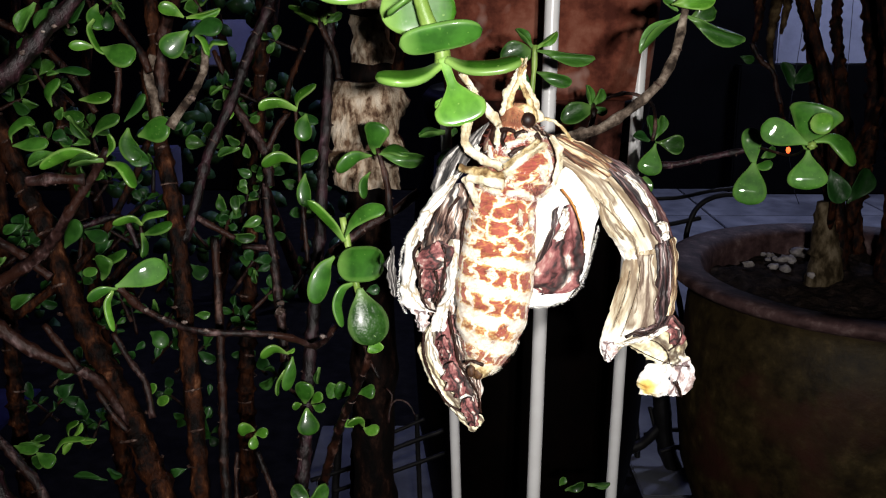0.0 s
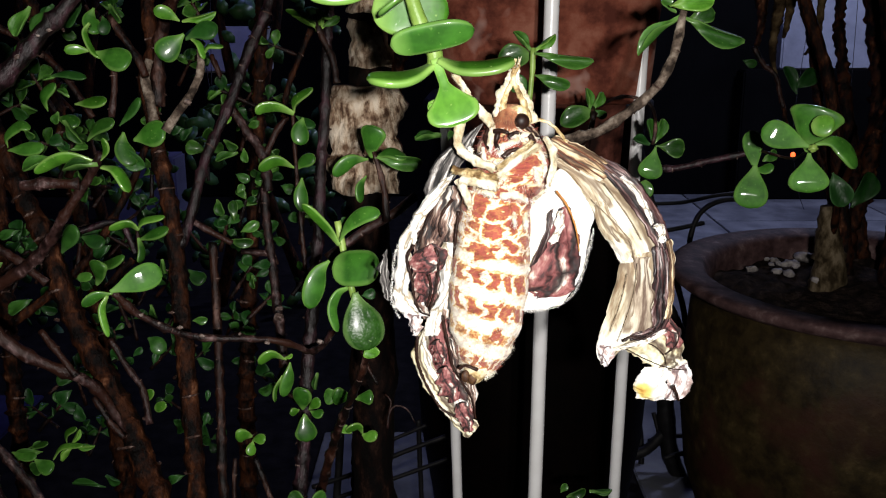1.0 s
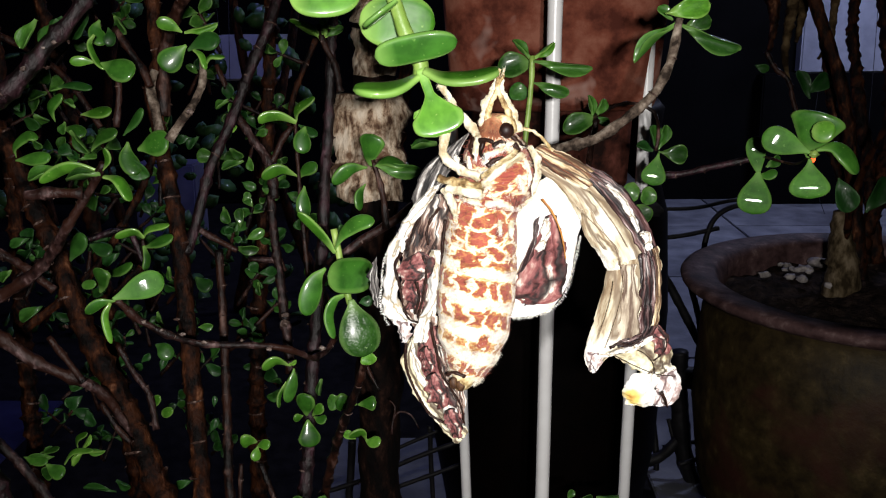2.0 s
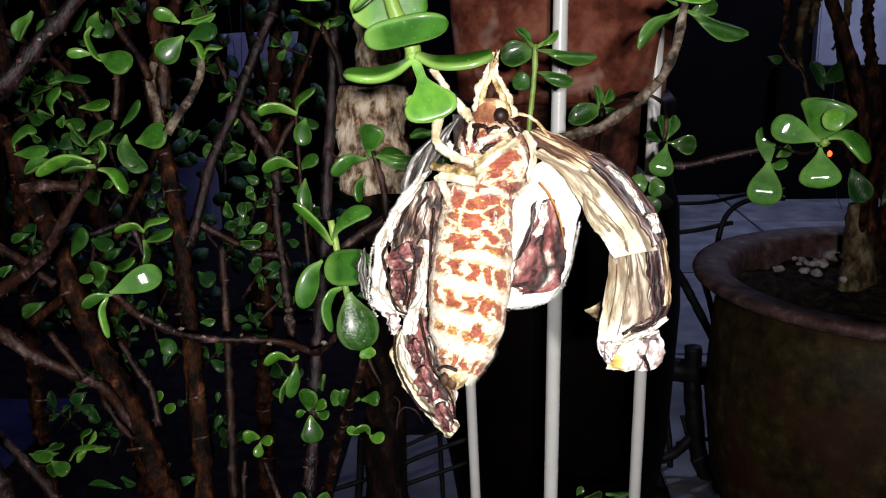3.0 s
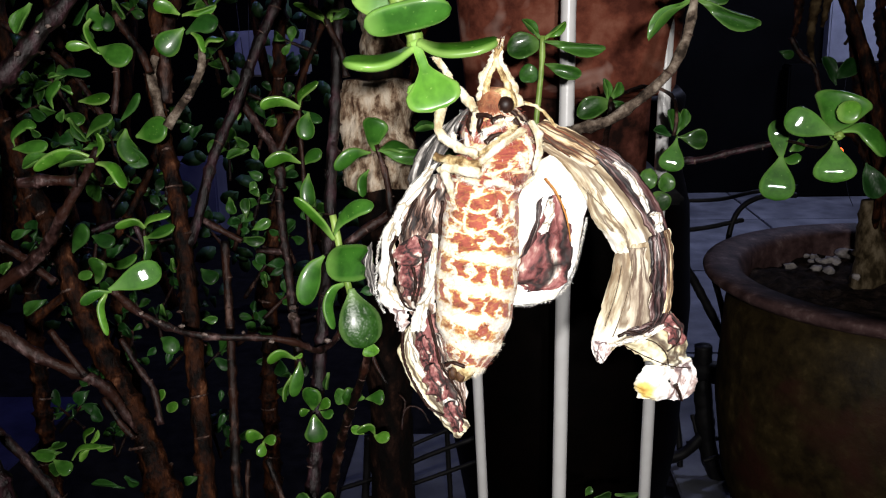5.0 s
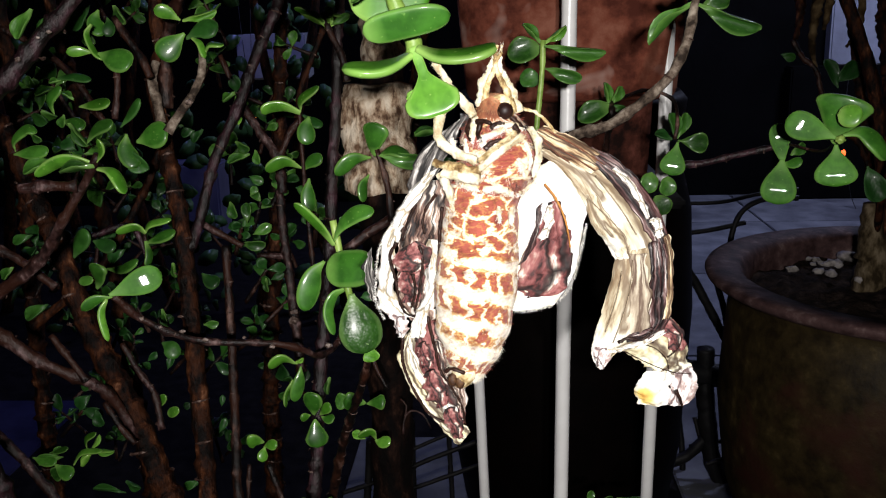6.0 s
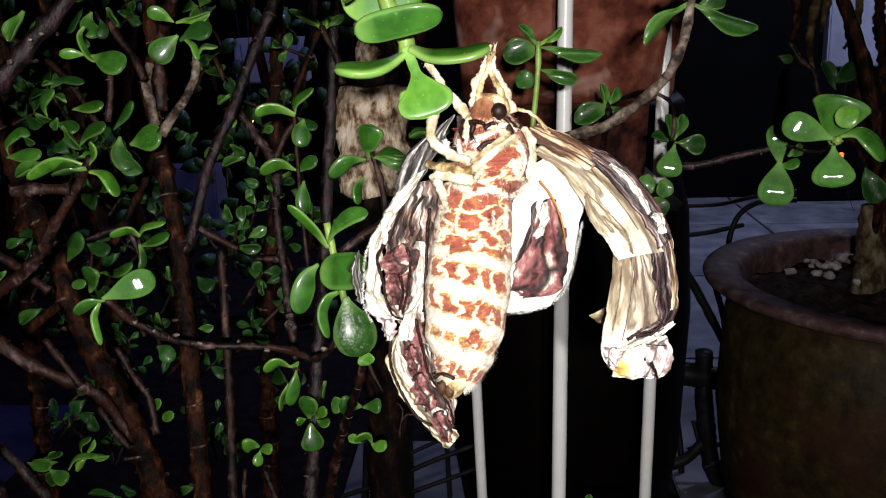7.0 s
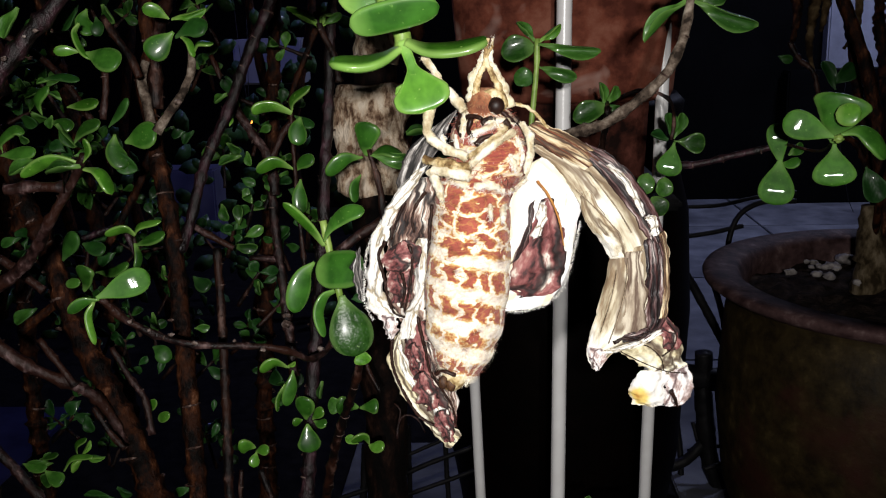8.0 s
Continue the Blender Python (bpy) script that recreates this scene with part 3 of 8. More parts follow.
leaf(bush, LEAF_DEEP, (-0.1092, 0.4104, 0.4075), (-0.1141, 0.4090, 0.4022), 0.00398, 10, 'oval', 0.15)
leaf(bush, LEAF_DEEP, (-0.1660, 0.4141, 0.4598), (-0.1708, 0.4125, 0.4540), 0.00485, 10, 'oval', 0.15)
leaf(bush, LEAF_DEEP, (-0.1844, 0.4288, 0.4377), (-0.1921, 0.4298, 0.4414), 0.00611, 10, 'oval', 0.15)
leaf(bush, LEAF_DEEP, (-0.1946, 0.4236, 0.4180), (-0.1985, 0.4249, 0.4229), 0.00510, 10, 'oval', 0.15)
swept_leaf(bush, LOBE, [(-0.1101, 0.2990, 0.3667), (-0.1047, 0.3015, 0.3686), (-0.0993, 0.3041, 0.3705), (-0.0946, 0.3063, 0.3722)], 0.0046, (-0.380, 0.115, 0.918), 0.0013, "spoon")
leaf(bush, LEAF, (-0.1132, 0.4134, 0.3414), (-0.1127, 0.4120, 0.3364), 0.00469, 0, 'oval', 0.15)
leaf(bush, LEAF, (-0.0871, 0.4129, 0.3394), (-0.0866, 0.4112, 0.3333), 0.00287, 20, 'oval', 0.15)
leaf(bush, LEAF, (-0.1242, 0.3808, 0.3356), (-0.1220, 0.3788, 0.3281), 0.00364, 20, 'oval', 0.15)
leaf(bush, LEAF, (-0.1063, 0.3790, 0.3291), (-0.1000, 0.3791, 0.3295), 0.00388, 10, 'oval', 0.15)
leaf(bush, LEAF, (-0.1033, 0.4219, 0.3731), (-0.1012, 0.4199, 0.3656), 0.00522, 10, 'oval', 0.15)
leaf(bush, LEAF, (-0.0955, 0.4193, 0.3636), (-0.0960, 0.4218, 0.3726), 0.00469, 20, 'oval', 0.15)
leaf(bush, LEAF, (-0.0939, 0.4226, 0.3757), (-0.0913, 0.4237, 0.3797), 0.00365, 20, 'oval', 0.15)
leaf(bush, LEAF, (-0.0958, 0.4072, 0.3570), (-0.0846, 0.4071, 0.3565), 0.00510, 25, 'oval', 0.15)
leaf(bush, LEAF, (-0.0902, 0.4083, 0.3609), (-0.0820, 0.4093, 0.3648), 0.00510, 25, 'oval', 0.15)
leaf(bush, LEAF_DEEP, (-0.1805, 0.3891, 0.3665), (-0.1890, 0.3882, 0.3633), 0.00437, 20, 'oval', 0.15)
leaf(bush, LEAF, (-0.1784, 0.3662, 0.3585), (-0.1830, 0.3650, 0.3541), 0.00461, 20, 'oval', 0.15)
leaf(bush, LEAF_DEEP, (-0.1252, 0.3855, 0.3532), (-0.1211, 0.3845, 0.3497), 0.00388, 20, 'oval', 0.15)
leaf(bush, LEAF, (-0.1194, 0.3858, 0.3544), (-0.1184, 0.3842, 0.3483), 0.00291, 40, 'oval', 0.15)
leaf(bush, LEAF_DEEP, (-0.1523, 0.4164, 0.3527), (-0.1601, 0.4151, 0.3477), 0.00574, 10, 'oval', 0.15)
leaf(bush, LEAF_DEEP, (-0.1888, 0.4100, 0.3288), (-0.1993, 0.4083, 0.3225), 0.00626, 10, 'oval', 0.15)
leaf(bush, LEAF_DEEP, (-0.1611, 0.3984, 0.4012), (-0.1672, 0.3993, 0.4048), 0.00582, 10, 'oval', 0.15)
leaf(bush, LEAF_DEEP, (-0.0971, 0.4347, 0.3825), (-0.0905, 0.4339, 0.3794), 0.00480, 10, 'oval', 0.15)
leaf(bush, LEAF_DEEP, (-0.0775, 0.4432, 0.3754), (-0.0707, 0.4425, 0.3728), 0.00546, 10, 'oval', 0.15)
leaf(bush, LEAF_DEEP, (-0.0898, 0.4319, 0.3332), (-0.0835, 0.4326, 0.3359), 0.00382, 10, 'oval', 0.15)
leaf(bush, LEAF_YOUNG, (-0.0661, 0.3673, 0.3161), (-0.0623, 0.3678, 0.3179), 0.00214, 45, 'oval', 0.15)
leaf(bush, LEAF, (-0.0435, 0.3613, 0.3017), (-0.0490, 0.3615, 0.3022), 0.00710, 10, 'round', 0.15)
leaf(bush, LEAF_YOUNG, (-0.0383, 0.3666, 0.2826), (-0.0437, 0.3673, 0.2852), 0.00388, 25, 'oval', 0.15)
leaf(bush, LEAF_YOUNG, (-0.1864, 0.4293, 0.2461), (-0.1819, 0.4312, 0.2533), 0.00228, 55, 'oval', 0.15)
leaf(bush, LEAF_YOUNG, (-0.1864, 0.4291, 0.2456), (-0.1919, 0.4272, 0.2384), 0.00285, 45, 'oval', 0.15)
leaf(bush, LEAF_YOUNG, (-0.1864, 0.4293, 0.2461), (-0.1750, 0.4290, 0.2450), 0.00285, 45, 'oval', 0.15)
leaf(bush, LEAF, (-0.2008, 0.4275, 0.2433), (-0.2151, 0.4268, 0.2408), 0.00569, 20, 'oval', 0.15)
leaf(bush, LEAF, (-0.1980, 0.4261, 0.2383), (-0.2065, 0.4250, 0.2339), 0.00740, 10, 'oval', 0.15)
leaf(bush, LEAF, (-0.2060, 0.4277, 0.2441), (-0.2017, 0.4288, 0.2482), 0.00398, 20, 'oval', 0.15)
leaf(bush, LEAF, (-0.0515, 0.3222, 0.2717), (-0.0579, 0.3241, 0.2784), 0.00611, 15, 'oval', 0.15)
leaf(bush, LEAF, (-0.0511, 0.3222, 0.2717), (-0.0452, 0.3242, 0.2789), 0.00655, 15, 'round', 0.15)
leaf(bush, LEAF_DEEP, (-0.1729, 0.4328, 0.2207), (-0.1904, 0.4334, 0.2230), 0.00349, 40, 'oval', 0.15)
leaf(bush, LEAF_DEEP, (-0.1729, 0.4343, 0.2264), (-0.1657, 0.4332, 0.2222), 0.00524, 20, 'oval', 0.15)
leaf(bush, LEAF_DEEP, (-0.1212, 0.3981, 0.2458), (-0.1292, 0.3974, 0.2433), 0.00427, 20, 'oval', 0.15)
leaf(bush, LEAF_DEEP, (-0.1419, 0.4033, 0.3036), (-0.1380, 0.4043, 0.3074), 0.00365, 20, 'oval', 0.15)
leaf(bush, LEAF_DEEP, (-0.1328, 0.4023, 0.2998), (-0.1302, 0.4039, 0.3061), 0.00365, 20, 'oval', 0.15)
leaf(bush, LEAF_DEEP, (-0.1080, 0.3979, 0.2835), (-0.1075, 0.3992, 0.2885), 0.00261, 20, 'oval', 0.15)
leaf(bush, LEAF_DEEP, (-0.1825, 0.4271, 0.2765), (-0.1895, 0.4256, 0.2711), 0.00670, 10, 'oval', 0.15)
leaf(bush, LEAF_DEEP, (-0.1797, 0.4253, 0.2698), (-0.1769, 0.4231, 0.2617), 0.00614, 10, 'oval', 0.15)
leaf(bush, LEAF_DEEP, (-0.1183, 0.4224, 0.2590), (-0.1150, 0.4242, 0.2657), 0.00391, 20, 'oval', 0.15)
leaf(bush, LEAF, (-0.0531, 0.3732, 0.3075), (-0.0543, 0.3714, 0.3005), 0.00243, 30, 'oval', 0.15)
leaf(bush, LEAF, (0.0655, 0.4494, 0.2055), (0.0758, 0.4504, 0.2090), 0.00546, 20, 'oval', 0.15)
leaf(bush, LEAF, (0.0776, 0.4502, 0.2084), (0.0898, 0.4502, 0.2084), 0.00243, 40, 'oval', 0.15)
leaf(bush, LEAF, (0.0625, 0.4501, 0.2078), (0.0655, 0.4513, 0.2122), 0.00425, 10, 'oval', 0.15)
twig(bush, BARK_GREY, [(-0.0245, 0.3854, 0.2758), (-0.0239, 0.3872, 0.2821), (-0.0209, 0.3881, 0.2856), (-0.0158, 0.3877, 0.2841), (-0.0122, 0.3861, 0.2782)], 0.00056, 0.00036, 0, 0.1)
twig(bush, BARK_GREY, [(-0.0239, 0.3872, 0.2821), (-0.0229, 0.3886, 0.2876), (-0.0255, 0.3894, 0.2905)], 0.00051, 0.00038, 0, 0.1)
leaf(bush, LEAF_YOUNG, (-0.0514, 0.4112, 0.4490), (-0.0638, 0.4130, 0.4558), 0.00364, 48, 'oval', 0.15)
leaf(bush, LEAF, (-0.0510, 0.4114, 0.4500), (-0.0432, 0.4126, 0.4542), 0.00364, 30, 'oval', 0.15)
leaf(bush, LEAF_YOUNG, (-0.0505, 0.4113, 0.4495), (-0.0529, 0.4136, 0.4579), 0.00243, 50, 'oval', 0.15)
leaf(bush, LEAF, (-0.0228, 0.3275, 0.4073), (-0.0064, 0.3269, 0.4049), 0.00600, 25, 'oval', 0.2)
leaf(bush, LEAF, (0.0007, 0.2995, 0.4187), (-0.0078, 0.2993, 0.4180), 0.00273, 35, 'oval', 0.15)
leaf(bush, LEAF, (0.0029, 0.2991, 0.4170), (0.0040, 0.2999, 0.4201), 0.00218, 20, 'oval', 0.15)
leaf(bush, LEAF_DEEP, (0.0023, 0.3479, 0.4061), (-0.0008, 0.3458, 0.3983), 0.00552, 10, 'oval', 0.15)
leaf(bush, LEAF_YOUNG, (0.0021, 0.2145, 0.4374), (-0.0018, 0.2141, 0.4362), 0.00065, 40, 'oval', 0.15)
twig(bush, GREEN_STEM, [(-0.0308, 0.2778, 0.3956), (-0.0295, 0.2770, 0.3887), (-0.0282, 0.2759, 0.3808), (-0.0262, 0.2747, 0.3725)], 0.00121, 0.00105, 0.05, 0.25)
twig(bush, BARK, [(-0.0264, 0.2767, 0.3724), (-0.0243, 0.2907, 0.3473), (-0.0391, 0.3205, 0.3040), (-0.0543, 0.3575, 0.2489)], 0.00088, 0.00194)
leaf(bush, LEAF_DEEP, (-0.0313, 0.2919, 0.3904), (-0.0289, 0.2927, 0.3931), 0.00400, 10, 'oval', 0.15)
leaf(bush, LEAF_DEEP, (-0.0245, 0.2834, 0.3701), (-0.0202, 0.2837, 0.3711), 0.00360, 10, 'oval', 0.15)
leaf(bush, LEAF_YOUNG, (-0.0226, 0.2823, 0.3544), (-0.0211, 0.2811, 0.3500), 0.00546, 10, 'oval', 0.15)
# pale nodes and buds on the branches: place, radius
NODES = [(-0.1018, 0.3040, 0.3570, 0.00092),
         (-0.0978, 0.3090, 0.3522, 0.00075),
         (-0.0923, 0.3140, 0.3488, 0.00114),
         (-0.0859, 0.3180, 0.3442, 0.00116),
         (-0.0733, 0.3230, 0.3432, 0.00078),
         (-0.0638, 0.3250, 0.3390, 0.00118),
         (-0.1344, 0.3310, 0.4510, 0.00100),
         (-0.1386, 0.3310, 0.4492, 0.00080),
         (-0.1460, 0.3300, 0.4420, 0.00120),
         (-0.0475, 0.3450, 0.3321, 0.00146),
         (-0.0769, 0.4200, 0.3211, 0.00204),
         (-0.0777, 0.4200, 0.3167, 0.00229),
         (-0.0904, 0.3380, 0.4256, 0.00144)]
for k, (x, y, z, r) in enumerate(NODES):
    bm = bmesh.new()
    blob(bm, (x, y, z), (r * 0.95, r * 0.8, r * 0.65), k, 0.9, 2)
    hang(part("node", bm, NODE, None, "pale woody node"), bush)
# bent leaves of the front crown
swept_leaf(bush, SHOOT_PALE, [(-0.1270, 0.3491, 0.4531), (-0.1287, 0.3481, 0.4496), (-0.1263, 0.3471, 0.4436), (-0.1231, 0.3461, 0.4406)], 0.0015, (-0.43, -0.90, 0.08), 0.0006, "strap")
swept_leaf(bush, SHOOT_PALE, [(-0.1269, 0.3476, 0.4432), (-0.1310, 0.3461, 0.4438), (-0.1355, 0.3446, 0.4437)], 0.0020, (0.05, -0.18, 0.98), 0.0006, "spoon")
swept_leaf(bush, SHOOT_GREEN, [(-0.1250, 0.3472, 0.4428), (-0.1187, 0.3457, 0.4411), (-0.1118, 0.3442, 0.4391)], 0.0048, (-0.27, -0.50, -0.82), 0.0011, "spoon")
swept_leaf(bush, SHOOT_PALE, [(-0.0933, 0.3458, 0.4537), (-0.0972, 0.3443, 0.4563), (-0.1015, 0.3427, 0.4577)], 0.0026, (0.38, -0.18, 0.91), 0.0008, "spoon")
swept_leaf(bush, SHOOT_GREEN, [(-0.0913, 0.3429, 0.4492), (-0.0959, 0.3414, 0.4451), (-0.1000, 0.3399, 0.4410)], 0.0045, (-0.66, -0.11, 0.74), 0.0011, "spoon")
swept_leaf(bush, SHOOT_DEEP, [(-0.0913, 0.3441, 0.4473), (-0.0850, 0.3426, 0.4506), (-0.0788, 0.3411, 0.4501)], 0.0038, (0.27, -0.54, -0.80), 0.0011, "spoon")
swept_leaf(bush, SHOOT_PALE, [(-0.0845, 0.3424, 0.4425), (-0.0820, 0.3409, 0.4452), (-0.0768, 0.3394, 0.4448)], 0.0023, (0.21, -0.95, -0.24), 0.0007, "strap")
swept_leaf(bush, SHOOT_PALE, [(-0.0888, 0.3428, 0.4476), (-0.0857, 0.3413, 0.4457), (-0.0839, 0.3398, 0.4406)], 0.0015, (-0.50, -0.85, -0.13), 0.0006, "strap")
swept_leaf(bush, SHOOT_PALE, [(-0.1182, 0.3182, 0.4071), (-0.1246, 0.3172, 0.4089), (-0.1301, 0.3162, 0.4084), (-0.1380, 0.3152, 0.4040)], 0.0027, (-0.06, -0.66, 0.75), 0.0008, "strap")
swept_leaf(bush, SHOOT_PALE, [(-0.1084, 0.2979, 0.4090), (-0.1040, 0.2969, 0.4084), (-0.1014, 0.2959, 0.4057), (-0.0993, 0.2949, 0.4013)], 0.0025, (-0.35, -0.92, -0.19), 0.0007, "strap")
swept_leaf(bush, SHOOT_PALE, [(-0.1087, 0.2984, 0.4108), (-0.1062, 0.2969, 0.4147), (-0.1062, 0.2954, 0.4186)], 0.0016, (0.80, -0.59, 0.11), 0.0006, "spoon")
swept_leaf(bush, SHOOT_WET, [(-0.1208, 0.3198, 0.4142), (-0.1161, 0.3183, 0.4191), (-0.1097, 0.3168, 0.4212)], 0.0027, (0.55, -0.63, -0.55), 0.0008, "spoon")
swept_leaf(bush, SHOOT_DEEP, [(-0.1134, 0.3317, 0.4180), (-0.1086, 0.3302, 0.4228), (-0.1043, 0.3287, 0.4279)], 0.0022, (0.70, -0.64, -0.32), 0.0007, "spoon")
swept_leaf(bush, SHOOT_GREEN, [(-0.1159, 0.3425, 0.4144), (-0.1160, 0.3410, 0.4086), (-0.1123, 0.3395, 0.4024)], 0.0036, (-0.85, -0.52, -0.13), 0.0011, "spoon")
swept_leaf(bush, SHOOT_GREEN, [(-0.1123, 0.3425, 0.4114), (-0.1063, 0.3410, 0.4136), (-0.0996, 0.3395, 0.4153)], 0.0051, (0.31, -0.46, -0.83), 0.0011, "spoon")
swept_leaf(bush, SHOOT_GREEN, [(-0.1677, 0.3607, 0.4060), (-0.1672, 0.3597, 0.4105), (-0.1613, 0.3587, 0.4147), (-0.1569, 0.3577, 0.4136)], 0.0025, (0.61, -0.61, -0.51), 0.0008, "spoon")
swept_leaf(bush, SHOOT_GREEN, [(-0.1619, 0.3482, 0.4069), (-0.1550, 0.3467, 0.4076), (-0.1469, 0.3452, 0.4083)], 0.0029, (0.10, -0.56, -0.82), 0.0009, "spoon")
swept_leaf(bush, SHOOT_PALE, [(-0.1371, 0.3533, 0.4235), (-0.1306, 0.3518, 0.4243), (-0.1239, 0.3503, 0.4250)], 0.0027, (0.13, -0.69, -0.71), 0.0008, "spoon")
swept_leaf(bush, SHOOT_GREEN, [(-0.1518, 0.3634, 0.4198), (-0.1521, 0.3619, 0.4255), (-0.1464, 0.3604, 0.4304)], 0.0025, (0.86, -0.49, -0.09), 0.0008, "spoon")
swept_leaf(bush, SHOOT_GREEN, [(-0.1480, 0.3613, 0.4173), (-0.1430, 0.3598, 0.4170), (-0.1384, 0.3583, 0.4149)], 0.0030, (-0.24, -0.70, -0.67), 0.0009, "spoon")
swept_leaf(bush, SHOOT_DEEP, [(-0.1515, 0.3656, 0.4329), (-0.1434, 0.3641, 0.4339), (-0.1354, 0.3626, 0.4325)], 0.0021, (0.01, -0.76, -0.65), 0.0006, "spoon")
swept_leaf(bush, SHOOT_GREEN, [(-0.1694, 0.4133, 0.4492), (-0.1645, 0.4118, 0.4528), (-0.1585, 0.4103, 0.4527)], 0.0036, (0.38, -0.53, -0.76), 0.0011, "spoon")
swept_leaf(bush, SHOOT_GREEN, [(-0.1331, 0.3712, 0.4584), (-0.1344, 0.3697, 0.4539), (-0.1313, 0.3682, 0.4488)], 0.0033, (-0.87, -0.49, -0.02), 0.0010, "spoon")
swept_leaf(bush, SHOOT_DEEP, [(-0.1300, 0.3712, 0.4554), (-0.1289, 0.3697, 0.4521), (-0.1300, 0.3682, 0.4484)], 0.0024, (-0.88, -0.44, 0.18), 0.0007, "spoon")
swept_leaf(bush, SHOOT_PALE, [(-0.0578, 0.3708, 0.4177), (-0.0640, 0.3698, 0.4203), (-0.0695, 0.3688, 0.4201), (-0.0723, 0.3678, 0.4181)], 0.0027, (0.04, -0.58, 0.81), 0.0008, "strap")
swept_leaf(bush, SHOOT_PALE, [(-0.0580, 0.3720, 0.4180), (-0.0572, 0.3706, 0.4229), (-0.0498, 0.3690, 0.4278)], 0.0023, (0.65, -0.70, -0.28), 0.0007, "spoon")
swept_leaf(bush, SHOOT_DEEP, [(-0.0580, 0.3760, 0.4163), (-0.0543, 0.3745, 0.4142), (-0.0501, 0.3730, 0.4121)], 0.0023, (-0.42, -0.69, -0.59), 0.0007, "spoon")
swept_leaf(bush, SHOOT_GREEN, [(-0.0536, 0.3660, 0.4168), (-0.0547, 0.3645, 0.4123), (-0.0543, 0.3630, 0.4064)], 0.0036, (-0.95, -0.28, 0.14), 0.0011, "spoon")
swept_leaf(bush, SHOOT_PALE, [(-0.0581, 0.3700, 0.3962), (-0.0652, 0.3685, 0.3992), (-0.0722, 0.3670, 0.3960)], 0.0029, (-0.00, -0.43, 0.90), 0.0009, "spoon")
swept_leaf(bush, SHOOT_GREEN, [(-0.0583, 0.3706, 0.3952), (-0.0546, 0.3691, 0.3990), (-0.0496, 0.3676, 0.4007)], 0.0029, (0.51, -0.57, -0.64), 0.0009, "spoon")
swept_leaf(bush, SHOOT_GREEN, [(-0.0546, 0.3638, 0.3934), (-0.0551, 0.3623, 0.3877), (-0.0546, 0.3608, 0.3805)], 0.0030, (-0.92, -0.38, 0.09), 0.0009, "spoon")
swept_leaf(bush, SHOOT_GREEN, [(-0.0242, 0.3293, 0.4066), (-0.0243, 0.3283, 0.4103), (-0.0236, 0.3273, 0.4143), (-0.0229, 0.3263, 0.4184)], 0.0048, (0.96, -0.29, 0.03), 0.0011, "wedge")
swept_leaf(bush, SHOOT_GREEN, [(-0.0233, 0.3287, 0.4063), (-0.0180, 0.3272, 0.4090), (-0.0119, 0.3257, 0.4070)], 0.0028, (0.06, -0.86, -0.51), 0.0008, "spoon")
swept_leaf(bush, SHOOT_GREEN, [(-0.0252, 0.3267, 0.4066), (-0.0314, 0.3252, 0.4062), (-0.0373, 0.3237, 0.4013)], 0.0028, (-0.32, -0.39, 0.86), 0.0009, "spoon")
swept_leaf(bush, SHOOT_GREEN, [(-0.0258, 0.3248, 0.4011), (-0.0279, 0.3233, 0.3975), (-0.0279, 0.3218, 0.3921)], 0.0020, (-0.71, -0.62, 0.34), 0.0006, "spoon")
swept_leaf(bush, SHOOT_PALE, [(-0.0526, 0.4121, 0.4477), (-0.0553, 0.4111, 0.4524), (-0.0609, 0.4101, 0.4555), (-0.0658, 0.4091, 0.4572)], 0.0018, (0.33, -0.72, 0.61), 0.0006, "strap")
swept_leaf(bush, SHOOT_PALE, [(-0.0528, 0.4124, 0.4493), (-0.0514, 0.4109, 0.4541), (-0.0464, 0.4094, 0.4536)], 0.0023, (0.35, -0.92, -0.17), 0.0007, "strap")
swept_leaf(bush, SHOOT_PALE, [(-0.1196, 0.3602, 0.3733), (-0.1233, 0.3587, 0.3760), (-0.1303, 0.3572, 0.3742)], 0.0023, (0.05, -0.65, 0.76), 0.0007, "strap")
swept_leaf(bush, SHOOT_PALE, [(-0.1200, 0.3606, 0.3737), (-0.1170, 0.3591, 0.3772), (-0.1081, 0.3576, 0.3792)], 0.0021, (0.31, -0.87, -0.38), 0.0006, "strap")
swept_leaf(bush, SHOOT_GREEN, [(-0.1196, 0.3595, 0.3694), (-0.1136, 0.3580, 0.3720), (-0.1066, 0.3565, 0.3745)], 0.0029, (0.31, -0.79, -0.54), 0.0009, "spoon")
swept_leaf(bush, SHOOT_GREEN, [(-0.1197, 0.3595, 0.3703), (-0.1183, 0.3580, 0.3652), (-0.1192, 0.3565, 0.3606)], 0.0017, (-0.60, -0.78, 0.18), 0.0006, "strap")
swept_leaf(bush, SHOOT_WET, [(-0.1168, 0.3053, 0.3670), (-0.1152, 0.3043, 0.3704), (-0.1149, 0.3033, 0.3735), (-0.1144, 0.3023, 0.3766)], 0.0036, (0.93, -0.36, 0.08), 0.0011, "wedge")
swept_leaf(bush, SHOOT_GREEN, [(-0.1622, 0.4158, 0.3438), (-0.1536, 0.4143, 0.3441), (-0.1452, 0.4128, 0.3484)], 0.0029, (0.23, -0.74, -0.63), 0.0009, "spoon")
swept_leaf(bush, SHOOT_GREEN, [(-0.1097, 0.3003, 0.3657), (-0.1147, 0.2988, 0.3652), (-0.1192, 0.2973, 0.3622)], 0.0021, (-0.28, -0.38, 0.88), 0.0006, "spoon")
swept_leaf(bush, SHOOT_PALE, [(-0.1111, 0.2992, 0.3653), (-0.1129, 0.2977, 0.3605), (-0.1110, 0.2962, 0.3518)], 0.0014, (-0.60, -0.78, 0.19), 0.0006, "strap")
